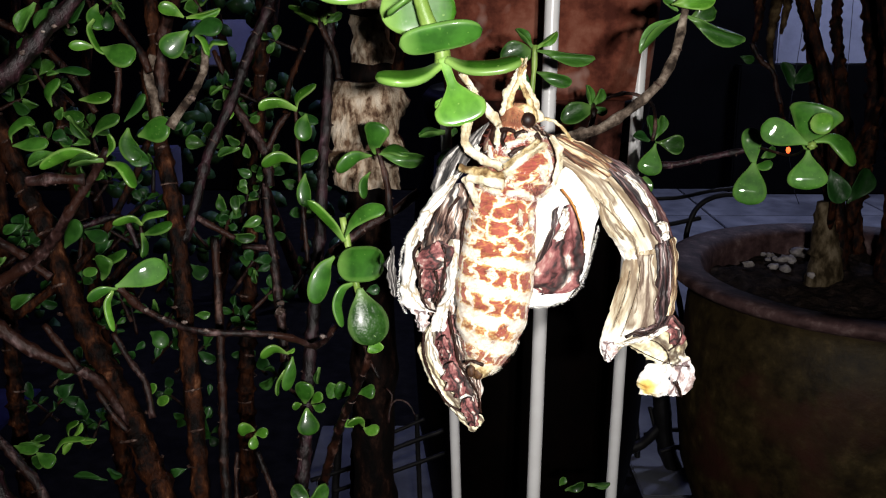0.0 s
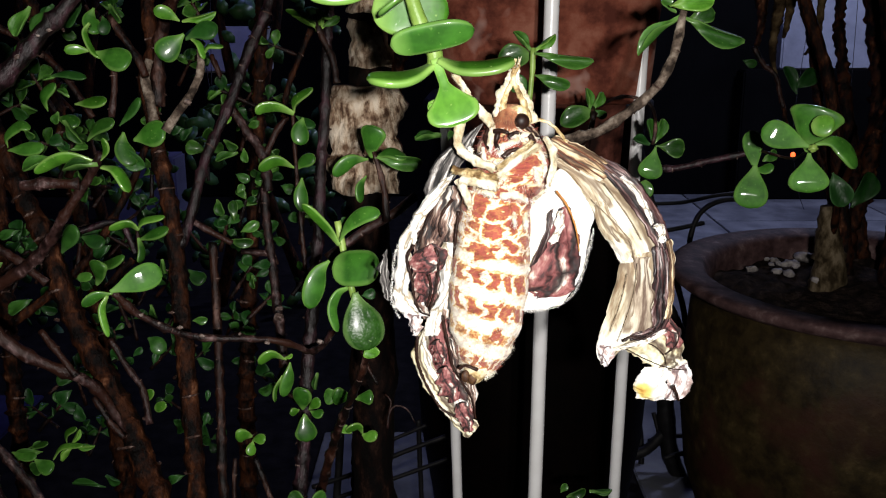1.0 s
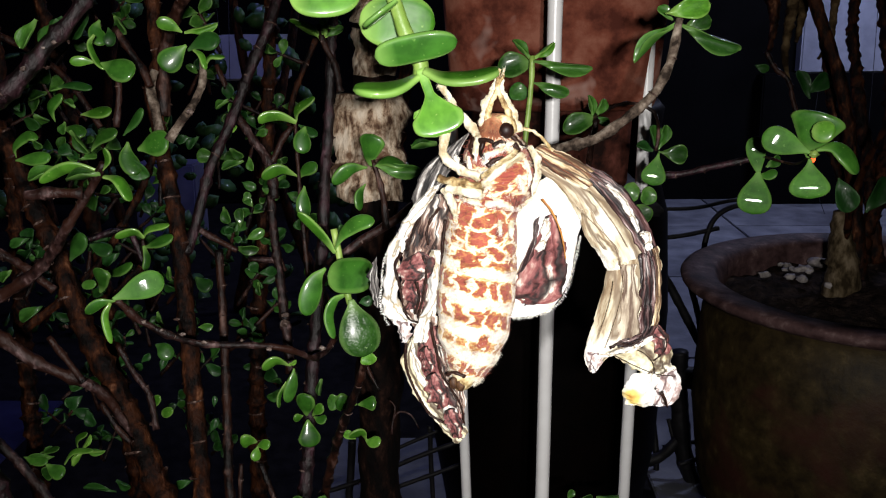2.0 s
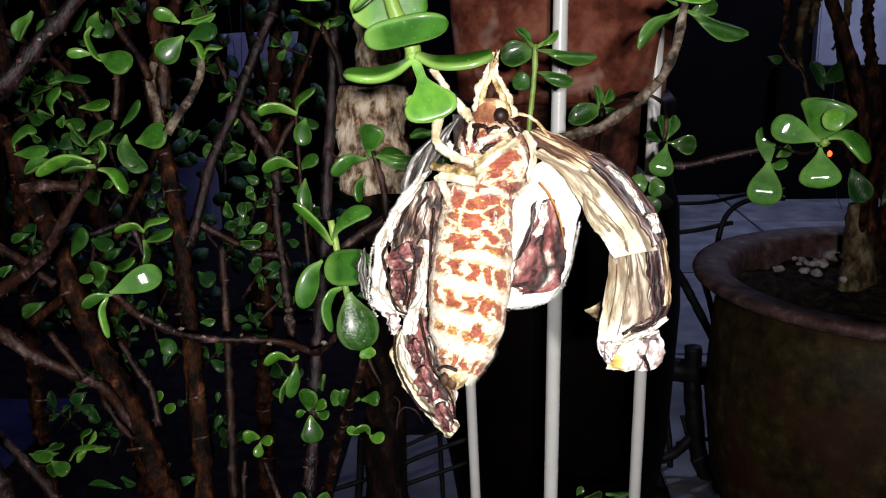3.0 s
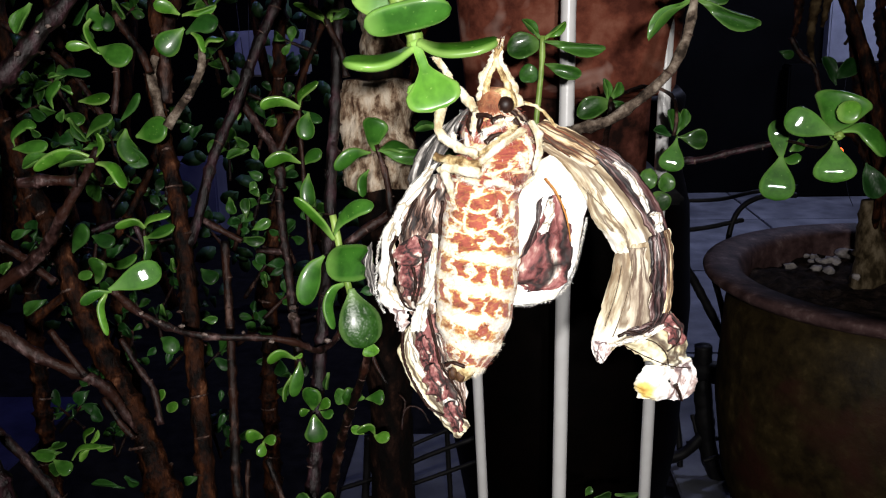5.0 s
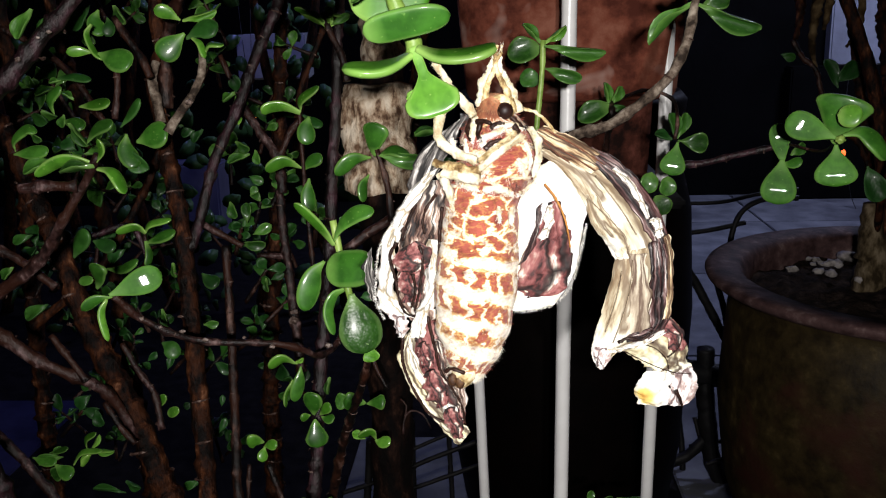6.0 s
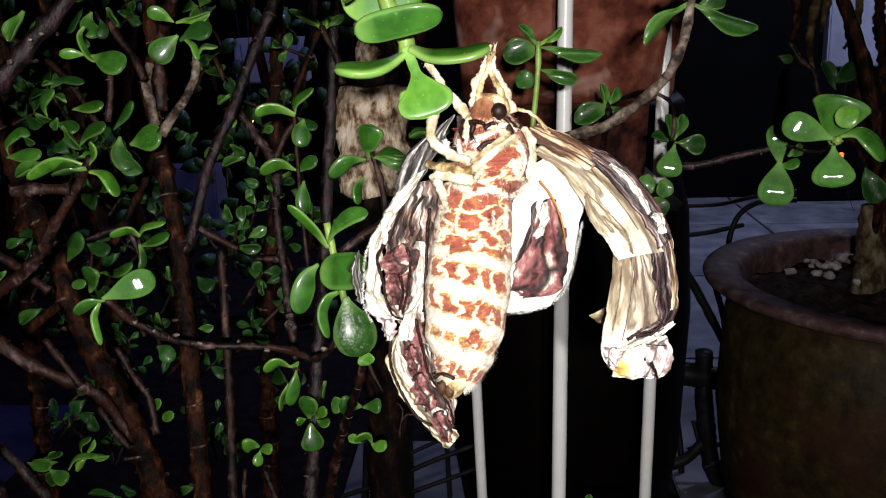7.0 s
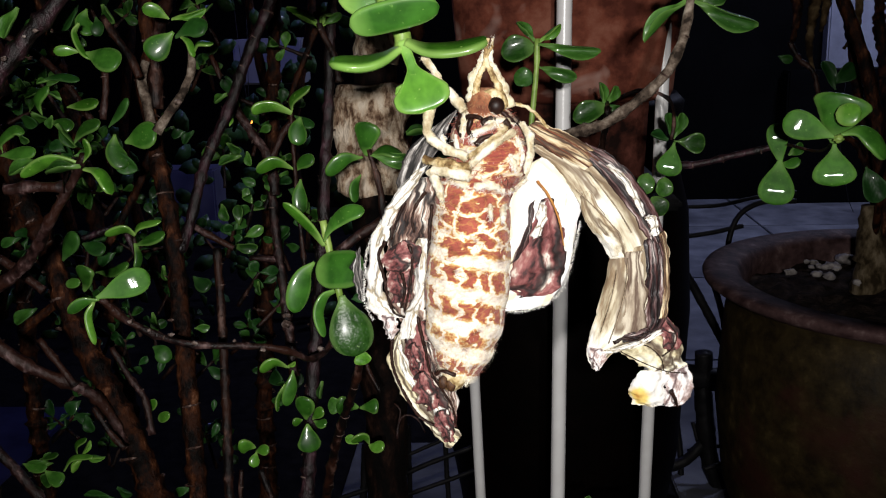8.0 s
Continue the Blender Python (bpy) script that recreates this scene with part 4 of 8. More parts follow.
swept_leaf(bush, SHOOT_WET, [(-0.1258, 0.3118, 0.3680), (-0.1227, 0.3103, 0.3686), (-0.1194, 0.3088, 0.3692)], 0.0018, (0.08, -0.49, -0.87), 0.0006, "disc")
swept_leaf(bush, SHOOT_DEEP, [(-0.1628, 0.3874, 0.3566), (-0.1589, 0.3859, 0.3629), (-0.1541, 0.3844, 0.3691)], 0.0041, (0.85, -0.39, -0.34), 0.0011, "spoon")
swept_leaf(bush, SHOOT_DEEP, [(-0.1541, 0.3885, 0.3637), (-0.1492, 0.3870, 0.3625), (-0.1434, 0.3855, 0.3608)], 0.0033, (-0.30, -0.57, -0.77), 0.0010, "spoon")
swept_leaf(bush, SHOOT_DEEP, [(-0.1165, 0.4127, 0.3421), (-0.1127, 0.4112, 0.3392), (-0.1082, 0.4097, 0.3375)], 0.0036, (-0.51, -0.55, -0.66), 0.0011, "spoon")
swept_leaf(bush, SHOOT_PALE, [(-0.1314, 0.3800, 0.2922), (-0.1284, 0.3785, 0.2947), (-0.1251, 0.3770, 0.2977)], 0.0023, (0.63, -0.40, -0.67), 0.0007, "disc")
swept_leaf(bush, SHOOT_PALE, [(-0.1261, 0.3792, 0.2883), (-0.1232, 0.3777, 0.2898), (-0.1197, 0.3762, 0.2918)], 0.0023, (0.36, -0.46, -0.81), 0.0007, "disc")
swept_leaf(bush, SHOOT_PALE, [(-0.1960, 0.4282, 0.2388), (-0.1901, 0.4267, 0.2461), (-0.1789, 0.4252, 0.2478)], 0.0020, (0.28, -0.91, -0.30), 0.0006, "strap")
swept_leaf(bush, SHOOT_PALE, [(-0.1892, 0.4303, 0.2453), (-0.1883, 0.4288, 0.2522), (-0.1820, 0.4273, 0.2562)], 0.0020, (0.66, -0.73, -0.15), 0.0006, "spoon")
swept_leaf(bush, SHOOT_GREEN, [(-0.2162, 0.4272, 0.2431), (-0.2099, 0.4257, 0.2420), (-0.2025, 0.4242, 0.2421)], 0.0028, (-0.13, -0.76, -0.63), 0.0008, "spoon")
swept_leaf(bush, SHOOT_GREEN, [(-0.2043, 0.4255, 0.2402), (-0.1993, 0.4240, 0.2372), (-0.1942, 0.4225, 0.2356)], 0.0039, (-0.49, -0.55, -0.67), 0.0011, "spoon")
swept_leaf(bush, SHOOT_WET, [(-0.2078, 0.4282, 0.2450), (-0.2022, 0.4268, 0.2470), (-0.1963, 0.4253, 0.2490)], 0.0018, (0.21, -0.80, -0.56), 0.0006, "spoon")
swept_leaf(bush, SHOOT_DEEP, [(-0.1345, 0.4031, 0.3125), (-0.1305, 0.4016, 0.3108), (-0.1273, 0.4001, 0.3060)], 0.0038, (-0.68, -0.53, -0.52), 0.0011, "spoon")
swept_leaf(bush, SHOOT_PALE, [(-0.0648, 0.3670, 0.3158), (-0.0709, 0.3655, 0.3186), (-0.0761, 0.3640, 0.3153)], 0.0027, (-0.06, -0.44, 0.90), 0.0008, "spoon")
swept_leaf(bush, SHOOT_GREEN, [(-0.0628, 0.3641, 0.3159), (-0.0636, 0.3626, 0.3099), (-0.0659, 0.3611, 0.3018)], 0.0029, (-0.82, -0.48, 0.30), 0.0009, "spoon")
swept_leaf(bush, SHOOT_PALE, [(-0.0659, 0.3620, 0.3109), (-0.0688, 0.3605, 0.3051), (-0.0690, 0.3590, 0.3003)], 0.0011, (-0.58, -0.73, 0.37), 0.0006, "strap")
swept_leaf(bush, SHOOT_GREEN, [(-0.0561, 0.3537, 0.2975), (-0.0559, 0.3527, 0.2945), (-0.0554, 0.3517, 0.2913), (-0.0551, 0.3507, 0.2866)], 0.0047, (-0.95, -0.32, -0.01), 0.0011, "wedge")
swept_leaf(bush, SHOOT_GREEN, [(-0.0575, 0.3584, 0.2971), (-0.0574, 0.3569, 0.3022), (-0.0570, 0.3554, 0.3082)], 0.0042, (0.95, -0.27, 0.13), 0.0011, "spoon")
swept_leaf(bush, SHOOT_PALE, [(-0.0550, 0.3577, 0.2974), (-0.0525, 0.3562, 0.3005), (-0.0496, 0.3547, 0.3029)], 0.0023, (0.60, -0.55, -0.58), 0.0007, "spoon")
swept_leaf(bush, SHOOT_GREEN, [(-0.0544, 0.3577, 0.2969), (-0.0516, 0.3561, 0.2964), (-0.0485, 0.3547, 0.2975)], 0.0021, (-0.09, -0.70, -0.70), 0.0006, "spoon")
swept_leaf(bush, SHOOT_PALE, [(-0.0586, 0.3571, 0.2977), (-0.0602, 0.3556, 0.2976), (-0.0622, 0.3541, 0.2975)], 0.0018, (-0.25, -0.21, 0.94), 0.0006, "spoon")
swept_leaf(bush, SHOOT_GREEN, [(-0.0365, 0.3615, 0.3009), (-0.0393, 0.3605, 0.3018), (-0.0419, 0.3595, 0.3025), (-0.0452, 0.3585, 0.3029)], 0.0042, (0.10, -0.09, 0.99), 0.0011, "wedge")
swept_leaf(bush, SHOOT_GREEN, [(-0.0363, 0.3615, 0.3006), (-0.0333, 0.3605, 0.3016), (-0.0309, 0.3595, 0.3022), (-0.0282, 0.3585, 0.3029)], 0.0032, (0.12, -0.56, -0.82), 0.0010, "wedge")
swept_leaf(bush, SHOOT_PALE, [(-0.0337, 0.3663, 0.2823), (-0.0357, 0.3648, 0.2863), (-0.0407, 0.3633, 0.2850)], 0.0025, (0.16, -0.43, 0.89), 0.0007, "spoon")
swept_leaf(bush, SHOOT_PALE, [(-0.0342, 0.3663, 0.2823), (-0.0314, 0.3648, 0.2820), (-0.0272, 0.3633, 0.2835)], 0.0026, (-0.02, -0.64, -0.77), 0.0008, "spoon")
swept_leaf(bush, SHOOT_PALE, [(-0.0799, 0.3623, 0.2831), (-0.0817, 0.3613, 0.2841), (-0.0836, 0.3604, 0.2846), (-0.0864, 0.3593, 0.2841)], 0.0034, (-0.03, -0.19, 0.98), 0.0010, "wedge")
swept_leaf(bush, SHOOT_PALE, [(-0.0803, 0.3622, 0.2811), (-0.0772, 0.3607, 0.2829), (-0.0738, 0.3592, 0.2831)], 0.0023, (0.09, -0.56, -0.82), 0.0007, "spoon")
swept_leaf(bush, SHOOT_PALE, [(-0.0795, 0.3611, 0.2817), (-0.0800, 0.3596, 0.2794), (-0.0803, 0.3581, 0.2763)], 0.0023, (-0.87, -0.41, 0.29), 0.0007, "spoon")
swept_leaf(bush, SHOOT_PALE, [(-0.0298, 0.2720, 0.3895), (-0.0326, 0.2707, 0.3942), (-0.0362, 0.2693, 0.3989), (-0.0397, 0.2680, 0.4029)], 0.0020, (0.52, -0.61, 0.60), 0.0006, "strap")
swept_leaf(bush, SHOOT_GREEN, [(-0.0294, 0.2700, 0.3913), (-0.0266, 0.2687, 0.3962), (-0.0220, 0.2673, 0.3998), (-0.0169, 0.2660, 0.4006)], 0.0028, (0.51, -0.70, -0.51), 0.0007, "spoon")
swept_leaf(bush, SHOOT_GREEN, [(-0.0314, 0.2660, 0.3840), (-0.0269, 0.2647, 0.3845), (-0.0218, 0.2633, 0.3851), (-0.0171, 0.2620, 0.3859)], 0.0055, (0.07, -0.49, -0.87), 0.0014, "kidney")
swept_leaf(bush, SHOOT_GREEN, [(-0.0330, 0.2730, 0.3845), (-0.0358, 0.2717, 0.3815), (-0.0375, 0.2703, 0.3767), (-0.0391, 0.2690, 0.3706)], 0.0035, (-0.81, -0.36, 0.46), 0.0009, "spoon")
swept_leaf(bush, SHOOT_GREEN, [(-0.0278, 0.2740, 0.3755), (-0.0307, 0.2727, 0.3740), (-0.0324, 0.2713, 0.3694), (-0.0309, 0.2700, 0.3628)], 0.0019, (-0.65, -0.68, 0.34), 0.0006, "strap")
swept_leaf(bush, PITTED, [(-0.0254, 0.2720, 0.3747), (-0.0243, 0.2707, 0.3696), (-0.0227, 0.2693, 0.3639), (-0.0219, 0.2680, 0.3577)], 0.0065, (-0.95, -0.30, -0.12), 0.0014, "spoon")
# the drooping shoot from which the moth hangs
twig(bush, GREEN_STEM, [(-0.0089, 0.2260, 0.4706), (-0.0074, 0.2220, 0.4667), (-0.0053, 0.2195, 0.4604), (-0.0031, 0.2190, 0.4541), (-0.0001, 0.2185, 0.4480), (-0.0002, 0.2180, 0.4449)], 0.00150, 0.00200, 0.06, 0.1)
twig(bush, BARK, [(-0.0089, 0.2260, 0.4706), (-0.0260, 0.2720, 0.4900), (-0.0687, 0.3393, 0.4899), (-0.0991, 0.3749, 0.4683), (-0.1139, 0.3898, 0.4465), (-0.1168, 0.3887, 0.4191)], 0.00150, 0.00281)
swept_leaf(bush, SHOOT_PALE, [(-0.0001, 0.2165, 0.4471), (0.0013, 0.2155, 0.4434), (0.0031, 0.2140, 0.4384), (0.0049, 0.2115, 0.4326)], 0.0060, (1.0, 0.0, 0.14), 0.0010, "fan")
swept_leaf(bush, SHOOT_PALE, [(-0.0005, 0.2175, 0.4455), (-0.0043, 0.2160, 0.4433), (-0.0087, 0.2145, 0.4423), (-0.0153, 0.2130, 0.4429)], 0.0044, (0.05, -0.97, -0.20), 0.0013, "strap")
swept_leaf(bush, SHOOT_PALE, [(0.0008, 0.2170, 0.4468), (0.0055, 0.2160, 0.4453), (0.0119, 0.2155, 0.4454), (0.0181, 0.2155, 0.4469)], 0.0042, (0.0, -0.97, -0.20), 0.0012, "strap")
swept_leaf(bush, SHOOT_GREEN, [(-0.0095, 0.2060, 0.4504), (-0.0049, 0.2060, 0.4515), (0.0025, 0.2055, 0.4530), (0.0085, 0.2060, 0.4537)], 0.0033, (0.20, -0.45, 1.0), 0.0012, "kidney")
swept_leaf(bush, SHOOT_PALE, [(-0.0148, 0.2245, 0.4574), (-0.0091, 0.2245, 0.4576), (-0.0025, 0.2250, 0.4576), (0.0031, 0.2255, 0.4570)], 0.0062, (0.05, 0.15, 1.0), 0.0013, "disc")
swept_leaf(bush, SHOOT_PALE, [(-0.0308, 0.2230, 0.4649), (-0.0259, 0.2230, 0.4646), (-0.0194, 0.2240, 0.4648), (-0.0140, 0.2250, 0.4653)], 0.0062, (0.0, 0.25, 1.0), 0.0013, "disc")
swept_leaf(bush, SHOOT_GREEN, [(-0.0049, 0.2125, 0.4623), (-0.0082, 0.2120, 0.4597), (-0.0124, 0.2120, 0.4566)], 0.0030, (0.3, -1.0, 0.2), 0.0008, "strap")
swept_leaf(bush, SHOOT_PALE, [(0.0020, 0.2165, 0.4388), (0.0002, 0.2160, 0.4372), (-0.0019, 0.2160, 0.4361)], 0.0014, (0.2, -0.5, 0.6), 0.0006, "strap")
# the shoots behind the moth grow from the jar
jar_plant = thing('jade_plant', (0.075, 0.76, 0.0), 'jade plant with long bare branches and rounded leaves in a jar', 'plant')
twig(jar_plant, GREEN_STEM, [(0.0351, 0.3630, 0.4432), (0.0348, 0.3619, 0.4327), (0.0335, 0.3602, 0.4200), (0.0319, 0.3580, 0.4050)], 0.00108, 0.00109, 0.05, 0.25)
twig(jar_plant, BARK, [(0.0319, 0.3580, 0.4050), (0.0406, 0.4874, 0.3470), (0.0507, 0.7001, 0.2909)], 0.00109, 0.00175)
leaf(jar_plant, LEAF, (0.0345, 0.3627, 0.4420), (0.0280, 0.3647, 0.4494), 0.00366, 30, 'oval', 0.15)
leaf(jar_plant, LEAF_YOUNG, (0.0355, 0.3627, 0.4420), (0.0439, 0.3642, 0.4478), 0.00323, 40, 'oval', 0.15)
leaf(jar_plant, LEAF, (0.0354, 0.3594, 0.4413), (0.0576, 0.3585, 0.4380), 0.00491, 32, 'oval', 0.15)
leaf(jar_plant, LEAF, (0.0345, 0.3675, 0.4404), (0.0221, 0.3669, 0.4383), 0.01004, 12, 'round', 0.15)
leaf(jar_plant, LEAF, (0.0357, 0.3603, 0.4332), (0.0491, 0.3592, 0.4291), 0.00538, 25, 'oval', 0.15)
leaf(jar_plant, LEAF_DEEP, (0.0341, 0.3692, 0.4278), (0.0268, 0.3698, 0.4299), 0.00753, 15, 'round', 0.15)
leaf(jar_plant, LEAF, (0.0673, 0.4222, 0.4131), (0.0532, 0.4208, 0.4076), 0.00968, 10, 'round', 0.15)
leaf(jar_plant, LEAF, (0.0678, 0.4224, 0.4136), (0.0724, 0.4243, 0.4209), 0.00510, 25, 'oval', 0.15)
leaf(jar_plant, LEAF_DEEP, (0.0673, 0.4222, 0.4131), (0.0741, 0.4216, 0.4106), 0.00408, 30, 'oval', 0.15)
leaf(jar_plant, LEAF, (0.0667, 0.4221, 0.4126), (0.0652, 0.4249, 0.4229), 0.00408, 35, 'oval', 0.15)
twig(jar_plant, BARK, [(0.0678, 0.4226, 0.4143), (0.0667, 0.4199, 0.4044), (0.0655, 0.4878, 0.3485), (0.0638, 0.7001, 0.2909)], 0.00102, 0.00175)
twig(jar_plant, BARK_PALE, [(0.0171, 0.3638, 0.3883), (0.0319, 0.3571, 0.4018), (0.0449, 0.3340, 0.4122), (0.0556, 0.3298, 0.4158), (0.0662, 0.3267, 0.4237), (0.0755, 0.3251, 0.4332), (0.0801, 0.3260, 0.4440), (0.0819, 0.3267, 0.4543), (0.0831, 0.3279, 0.4589)], 0.00202, 0.00135)
twig(jar_plant, BARK, [(0.0171, 0.3638, 0.3883), (0.0267, 0.4866, 0.3441), (0.0528, 0.6995, 0.2888)], 0.00202, 0.00349)
leaf(jar_plant, LEAF, (0.0815, 0.3269, 0.4550), (0.0658, 0.3243, 0.4454), 0.00346, 50, 'oval', 0.4)
leaf(jar_plant, LEAF, (0.0827, 0.3268, 0.4547), (0.1027, 0.3242, 0.4450), 0.00577, 42, 'oval', 0.3)
leaf(jar_plant, LEAF_YOUNG, (0.0768, 0.3226, 0.4584), (0.0916, 0.3233, 0.4610), 0.00757, 20, 'oval', 0.15)
leaf(jar_plant, LEAF, (0.0846, 0.3296, 0.4539), (0.0939, 0.3302, 0.4561), 0.00582, 20, 'oval', 0.15)
leaf(jar_plant, LEAF, (0.0807, 0.3302, 0.4561), (0.0759, 0.3315, 0.4608), 0.00388, 20, 'oval', 0.15)
twig(jar_plant, BARK, [(0.0954, 0.4223, 0.3977), (0.0967, 0.4246, 0.4064), (0.0955, 0.4330, 0.4145), (0.0837, 0.4340, 0.4182), (0.0678, 0.4226, 0.4143)], 0.00077, 0.00076)
leaf(jar_plant, LEAF, (0.0967, 0.4221, 0.3972), (0.1098, 0.4217, 0.3957), 0.00874, 10, 'spoon', 0.15)
swept_leaf(jar_plant, LOBE, [(0.0967, 0.4220, 0.3967), (0.0956, 0.4213, 0.3917), (0.0945, 0.4207, 0.3866), (0.0936, 0.4201, 0.3823)], 0.0056, (0.965, -0.185, -0.183), 0.0017, "pear")
leaf(jar_plant, LEAF_DEEP, (0.0966, 0.4254, 0.3978), (0.0948, 0.4283, 0.4088), 0.00777, 20, 'oval', 0.15)
leaf(jar_plant, LEAF, (0.0975, 0.4284, 0.3973), (0.1020, 0.4313, 0.4082), 0.00574, 20, 'oval', 0.15)
leaf(jar_plant, LEAF_DEEP, (0.0941, 0.4223, 0.3977), (0.0869, 0.4231, 0.4007), 0.00566, 30, 'oval', 0.15)
leaf(jar_plant, LEAF, (0.0863, 0.4245, 0.3830), (0.0835, 0.4222, 0.3742), 0.00835, 5, 'round', 0.15)
leaf(jar_plant, LEAF, (0.0938, 0.4260, 0.3808), (0.0928, 0.4238, 0.3725), 0.00786, 5, 'round', 0.15)
leaf(jar_plant, LEAF, (0.0876, 0.4218, 0.3729), (0.0929, 0.4198, 0.3653), 0.00887, 5, 'round', 0.15)
twig(jar_plant, BARK_PURPLE, [(0.0959, 0.4275, 0.3864), (0.1055, 0.4239, 0.3863), (0.1201, 0.4213, 0.3901), (0.1370, 0.4187, 0.3941), (0.1422, 0.4155, 0.3957)], 0.00157, 0.00127)
leaf(jar_plant, LEAF, (0.1427, 0.4133, 0.3914), (0.1487, 0.4145, 0.3958), 0.00556, 30, 'oval', 0.15)
leaf(jar_plant, LEAF_DEEP, (0.1872, 0.4446, 0.3807), (0.1927, 0.4404, 0.3649), 0.01092, 10, 'oval', 0.15)
twig(jar_plant, BARK, [(0.1422, 0.4155, 0.3957), (0.1495, 0.3968, 0.3954), (0.1445, 0.3650, 0.4044)], 0.00063, 0.00045)
swept_leaf(jar_plant, LOBE, [(0.1420, 0.3600, 0.4033), (0.1421, 0.3590, 0.3980), (0.1421, 0.3581, 0.3927), (0.1422, 0.3572, 0.3882)], 0.0076, (0.957, -0.283, 0.065), 0.0021, "pear")
swept_leaf(jar_plant, SHOOT_GREEN, [(0.1444, 0.3680, 0.4025), (0.1447, 0.3667, 0.4091), (0.1454, 0.3653, 0.4152), (0.1461, 0.3640, 0.4207)], 0.0104, (0.90, -0.42, -0.14), 0.0014, "wedge")
swept_leaf(jar_plant, SHOOT_PALE, [(0.1416, 0.3600, 0.4141), (0.1458, 0.3580, 0.4141), (0.1494, 0.3560, 0.4144)], 0.0045, (-0.00, -0.45, -0.89), 0.0011, "disc")
swept_leaf(jar_plant, LOBE, [(0.1425, 0.3620, 0.4055), (0.1366, 0.3639, 0.4077), (0.1307, 0.3658, 0.4099), (0.1256, 0.3674, 0.4118)], 0.0054, (-0.357, -0.028, -0.934), 0.0016, "spoon")
swept_leaf(jar_plant, SHOOT_GREEN, [(0.1449, 0.3620, 0.4063), (0.1509, 0.3607, 0.4076), (0.1560, 0.3593, 0.4040), (0.1598, 0.3580, 0.3976)], 0.0044, (-0.43, -0.63, -0.65), 0.0011, "spoon")
swept_leaf(jar_plant, LOBE, [(0.1402, 0.4150, 0.3867), (0.1394, 0.4162, 0.3929), (0.1387, 0.4173, 0.3991), (0.1380, 0.4183, 0.4044)], 0.0044, (-0.960, 0.227, -0.162), 0.0014, "spoon")
swept_leaf(jar_plant, SHOOT_GREEN, [(0.1399, 0.4150, 0.3877), (0.1432, 0.4130, 0.3878), (0.1470, 0.4110, 0.3895)], 0.0025, (0.14, -0.69, -0.71), 0.0006, "spoon")
swept_leaf(jar_plant, LOBE, [(0.1386, 0.4110, 0.3899), (0.1378, 0.4100, 0.3834), (0.1370, 0.4089, 0.3768), (0.1363, 0.4081, 0.3712)], 0.0074, (0.961, -0.265, -0.076), 0.0020, "spoon")
bm = bmesh.new()
blob(bm, (0.1437, 0.3608, 0.4050), (0.0018, 0.0016, 0.0015), 4, 0.4, 3)
hang(part("node", bm, GREEN_STEM, None, "pale green crown node"), jar_plant)
# ---------------------------------------------------------------- black iron rack
rack = thing('iron_rack', (0.2, 0.95, 0.0), 'black wrought iron rack with curled bars, standing on the floor', 'rack')
twig(rack, IRON, [(0.2544, 0.9421, 0.1897), (0.2568, 0.9514, 0.2242), (0.2687, 0.9581, 0.2494), (0.2919, 0.9612, 0.2609), (0.3246, 0.9614, 0.2615)], 0.00285, 0.00285, 0, 0.1, 'bar')
twig(rack, IRON, [(0.2159, 0.9799, 0.2533), (0.2523, 0.9802, 0.2545), (0.2887, 0.9821, 0.2615), (0.3312, 0.9834, 0.2662)], 0.00218, 0.00218, 0, 0.1, 'bar')
twig(rack, IRON, [(0.1997, 0.9521, 0.2270), (0.2354, 0.9532, 0.2310), (0.2711, 0.9551, 0.2379)], 0.00250, 0.00250, 0, 0.1, 'bar')
twig(rack, IRON, [(0.2316, 0.9133, 0.1980), (0.2432, 0.8999, 0.1479), (0.2397, 0.8850, 0.0922), (0.2426, 0.8701, 0.0366)], 0.00311, 0.00311, 0, 0.1, 'bar')
twig(rack, IRON, [(0.2585, 0.9229, 0.1952), (0.2760, 0.9154, 0.1671), (0.2783, 0.9033, 0.1221)], 0.00245, 0.00245, 0, 0.1, 'bar')
twig(rack, IRON, [(0.2166, 0.8459, 0.0237), (0.2375, 0.8471, 0.0280), (0.2572, 0.8441, 0.0171), (0.2606, 0.8371, -0.0090), (0.2550, 0.8306, -0.0335), (0.2516, 0.8225, -0.0635)], 0.00237, 0.00237, 0, 0.1, 'bar')
twig(rack, IRON, [(0.2109, 0.8760, 0.0588), (0.2236, 0.8641, 0.0143), (0.2397, 0.8566, -0.0135), (0.2484, 0.8484, -0.0441), (0.2512, 0.8387, -0.0803)], 0.00242, 0.00242, 0, 0.1, 'bar')
twig(rack, IRON, [(0.2073, 0.8777, 0.0265), (0.2306, 0.8789, 0.0310), (0.2597, 0.8800, 0.0349), (0.2859, 0.8852, 0.0546)], 0.00245, 0.00245, 0, 0.1, 'bar')
twig(rack, IRON, [(0.2754, 0.8805, 0.0755), (0.2628, 0.8730, 0.0477), (0.2714, 0.8671, 0.0254), (0.2916, 0.8641, 0.0143)], 0.00207, 0.00207, 0, 0.1, 'bar')
twig(rack, IRON, [(0.1977, 0.8975, 0.0618), (0.2024, 0.8823, 0.0049), (0.1977, 0.8579, -0.0860)], 0.00318, 0.00318, 0, 0.1, 'bar')
twig(rack, IRON, [(0.0553, 0.8880, 0.1034), (0.0588, 0.8730, 0.0477), (0.0507, 0.8522, -0.0302), (0.0496, 0.8402, -0.0748)], 0.00277, 0.00277, 0, 0.1, 'bar')
twig(rack, IRON, [(0.1389, 0.9066, 0.0959), (0.1447, 0.8884, 0.0277), (0.1477, 0.8579, -0.0860)], 0.00282, 0.00282, 0, 0.1, 'bar')
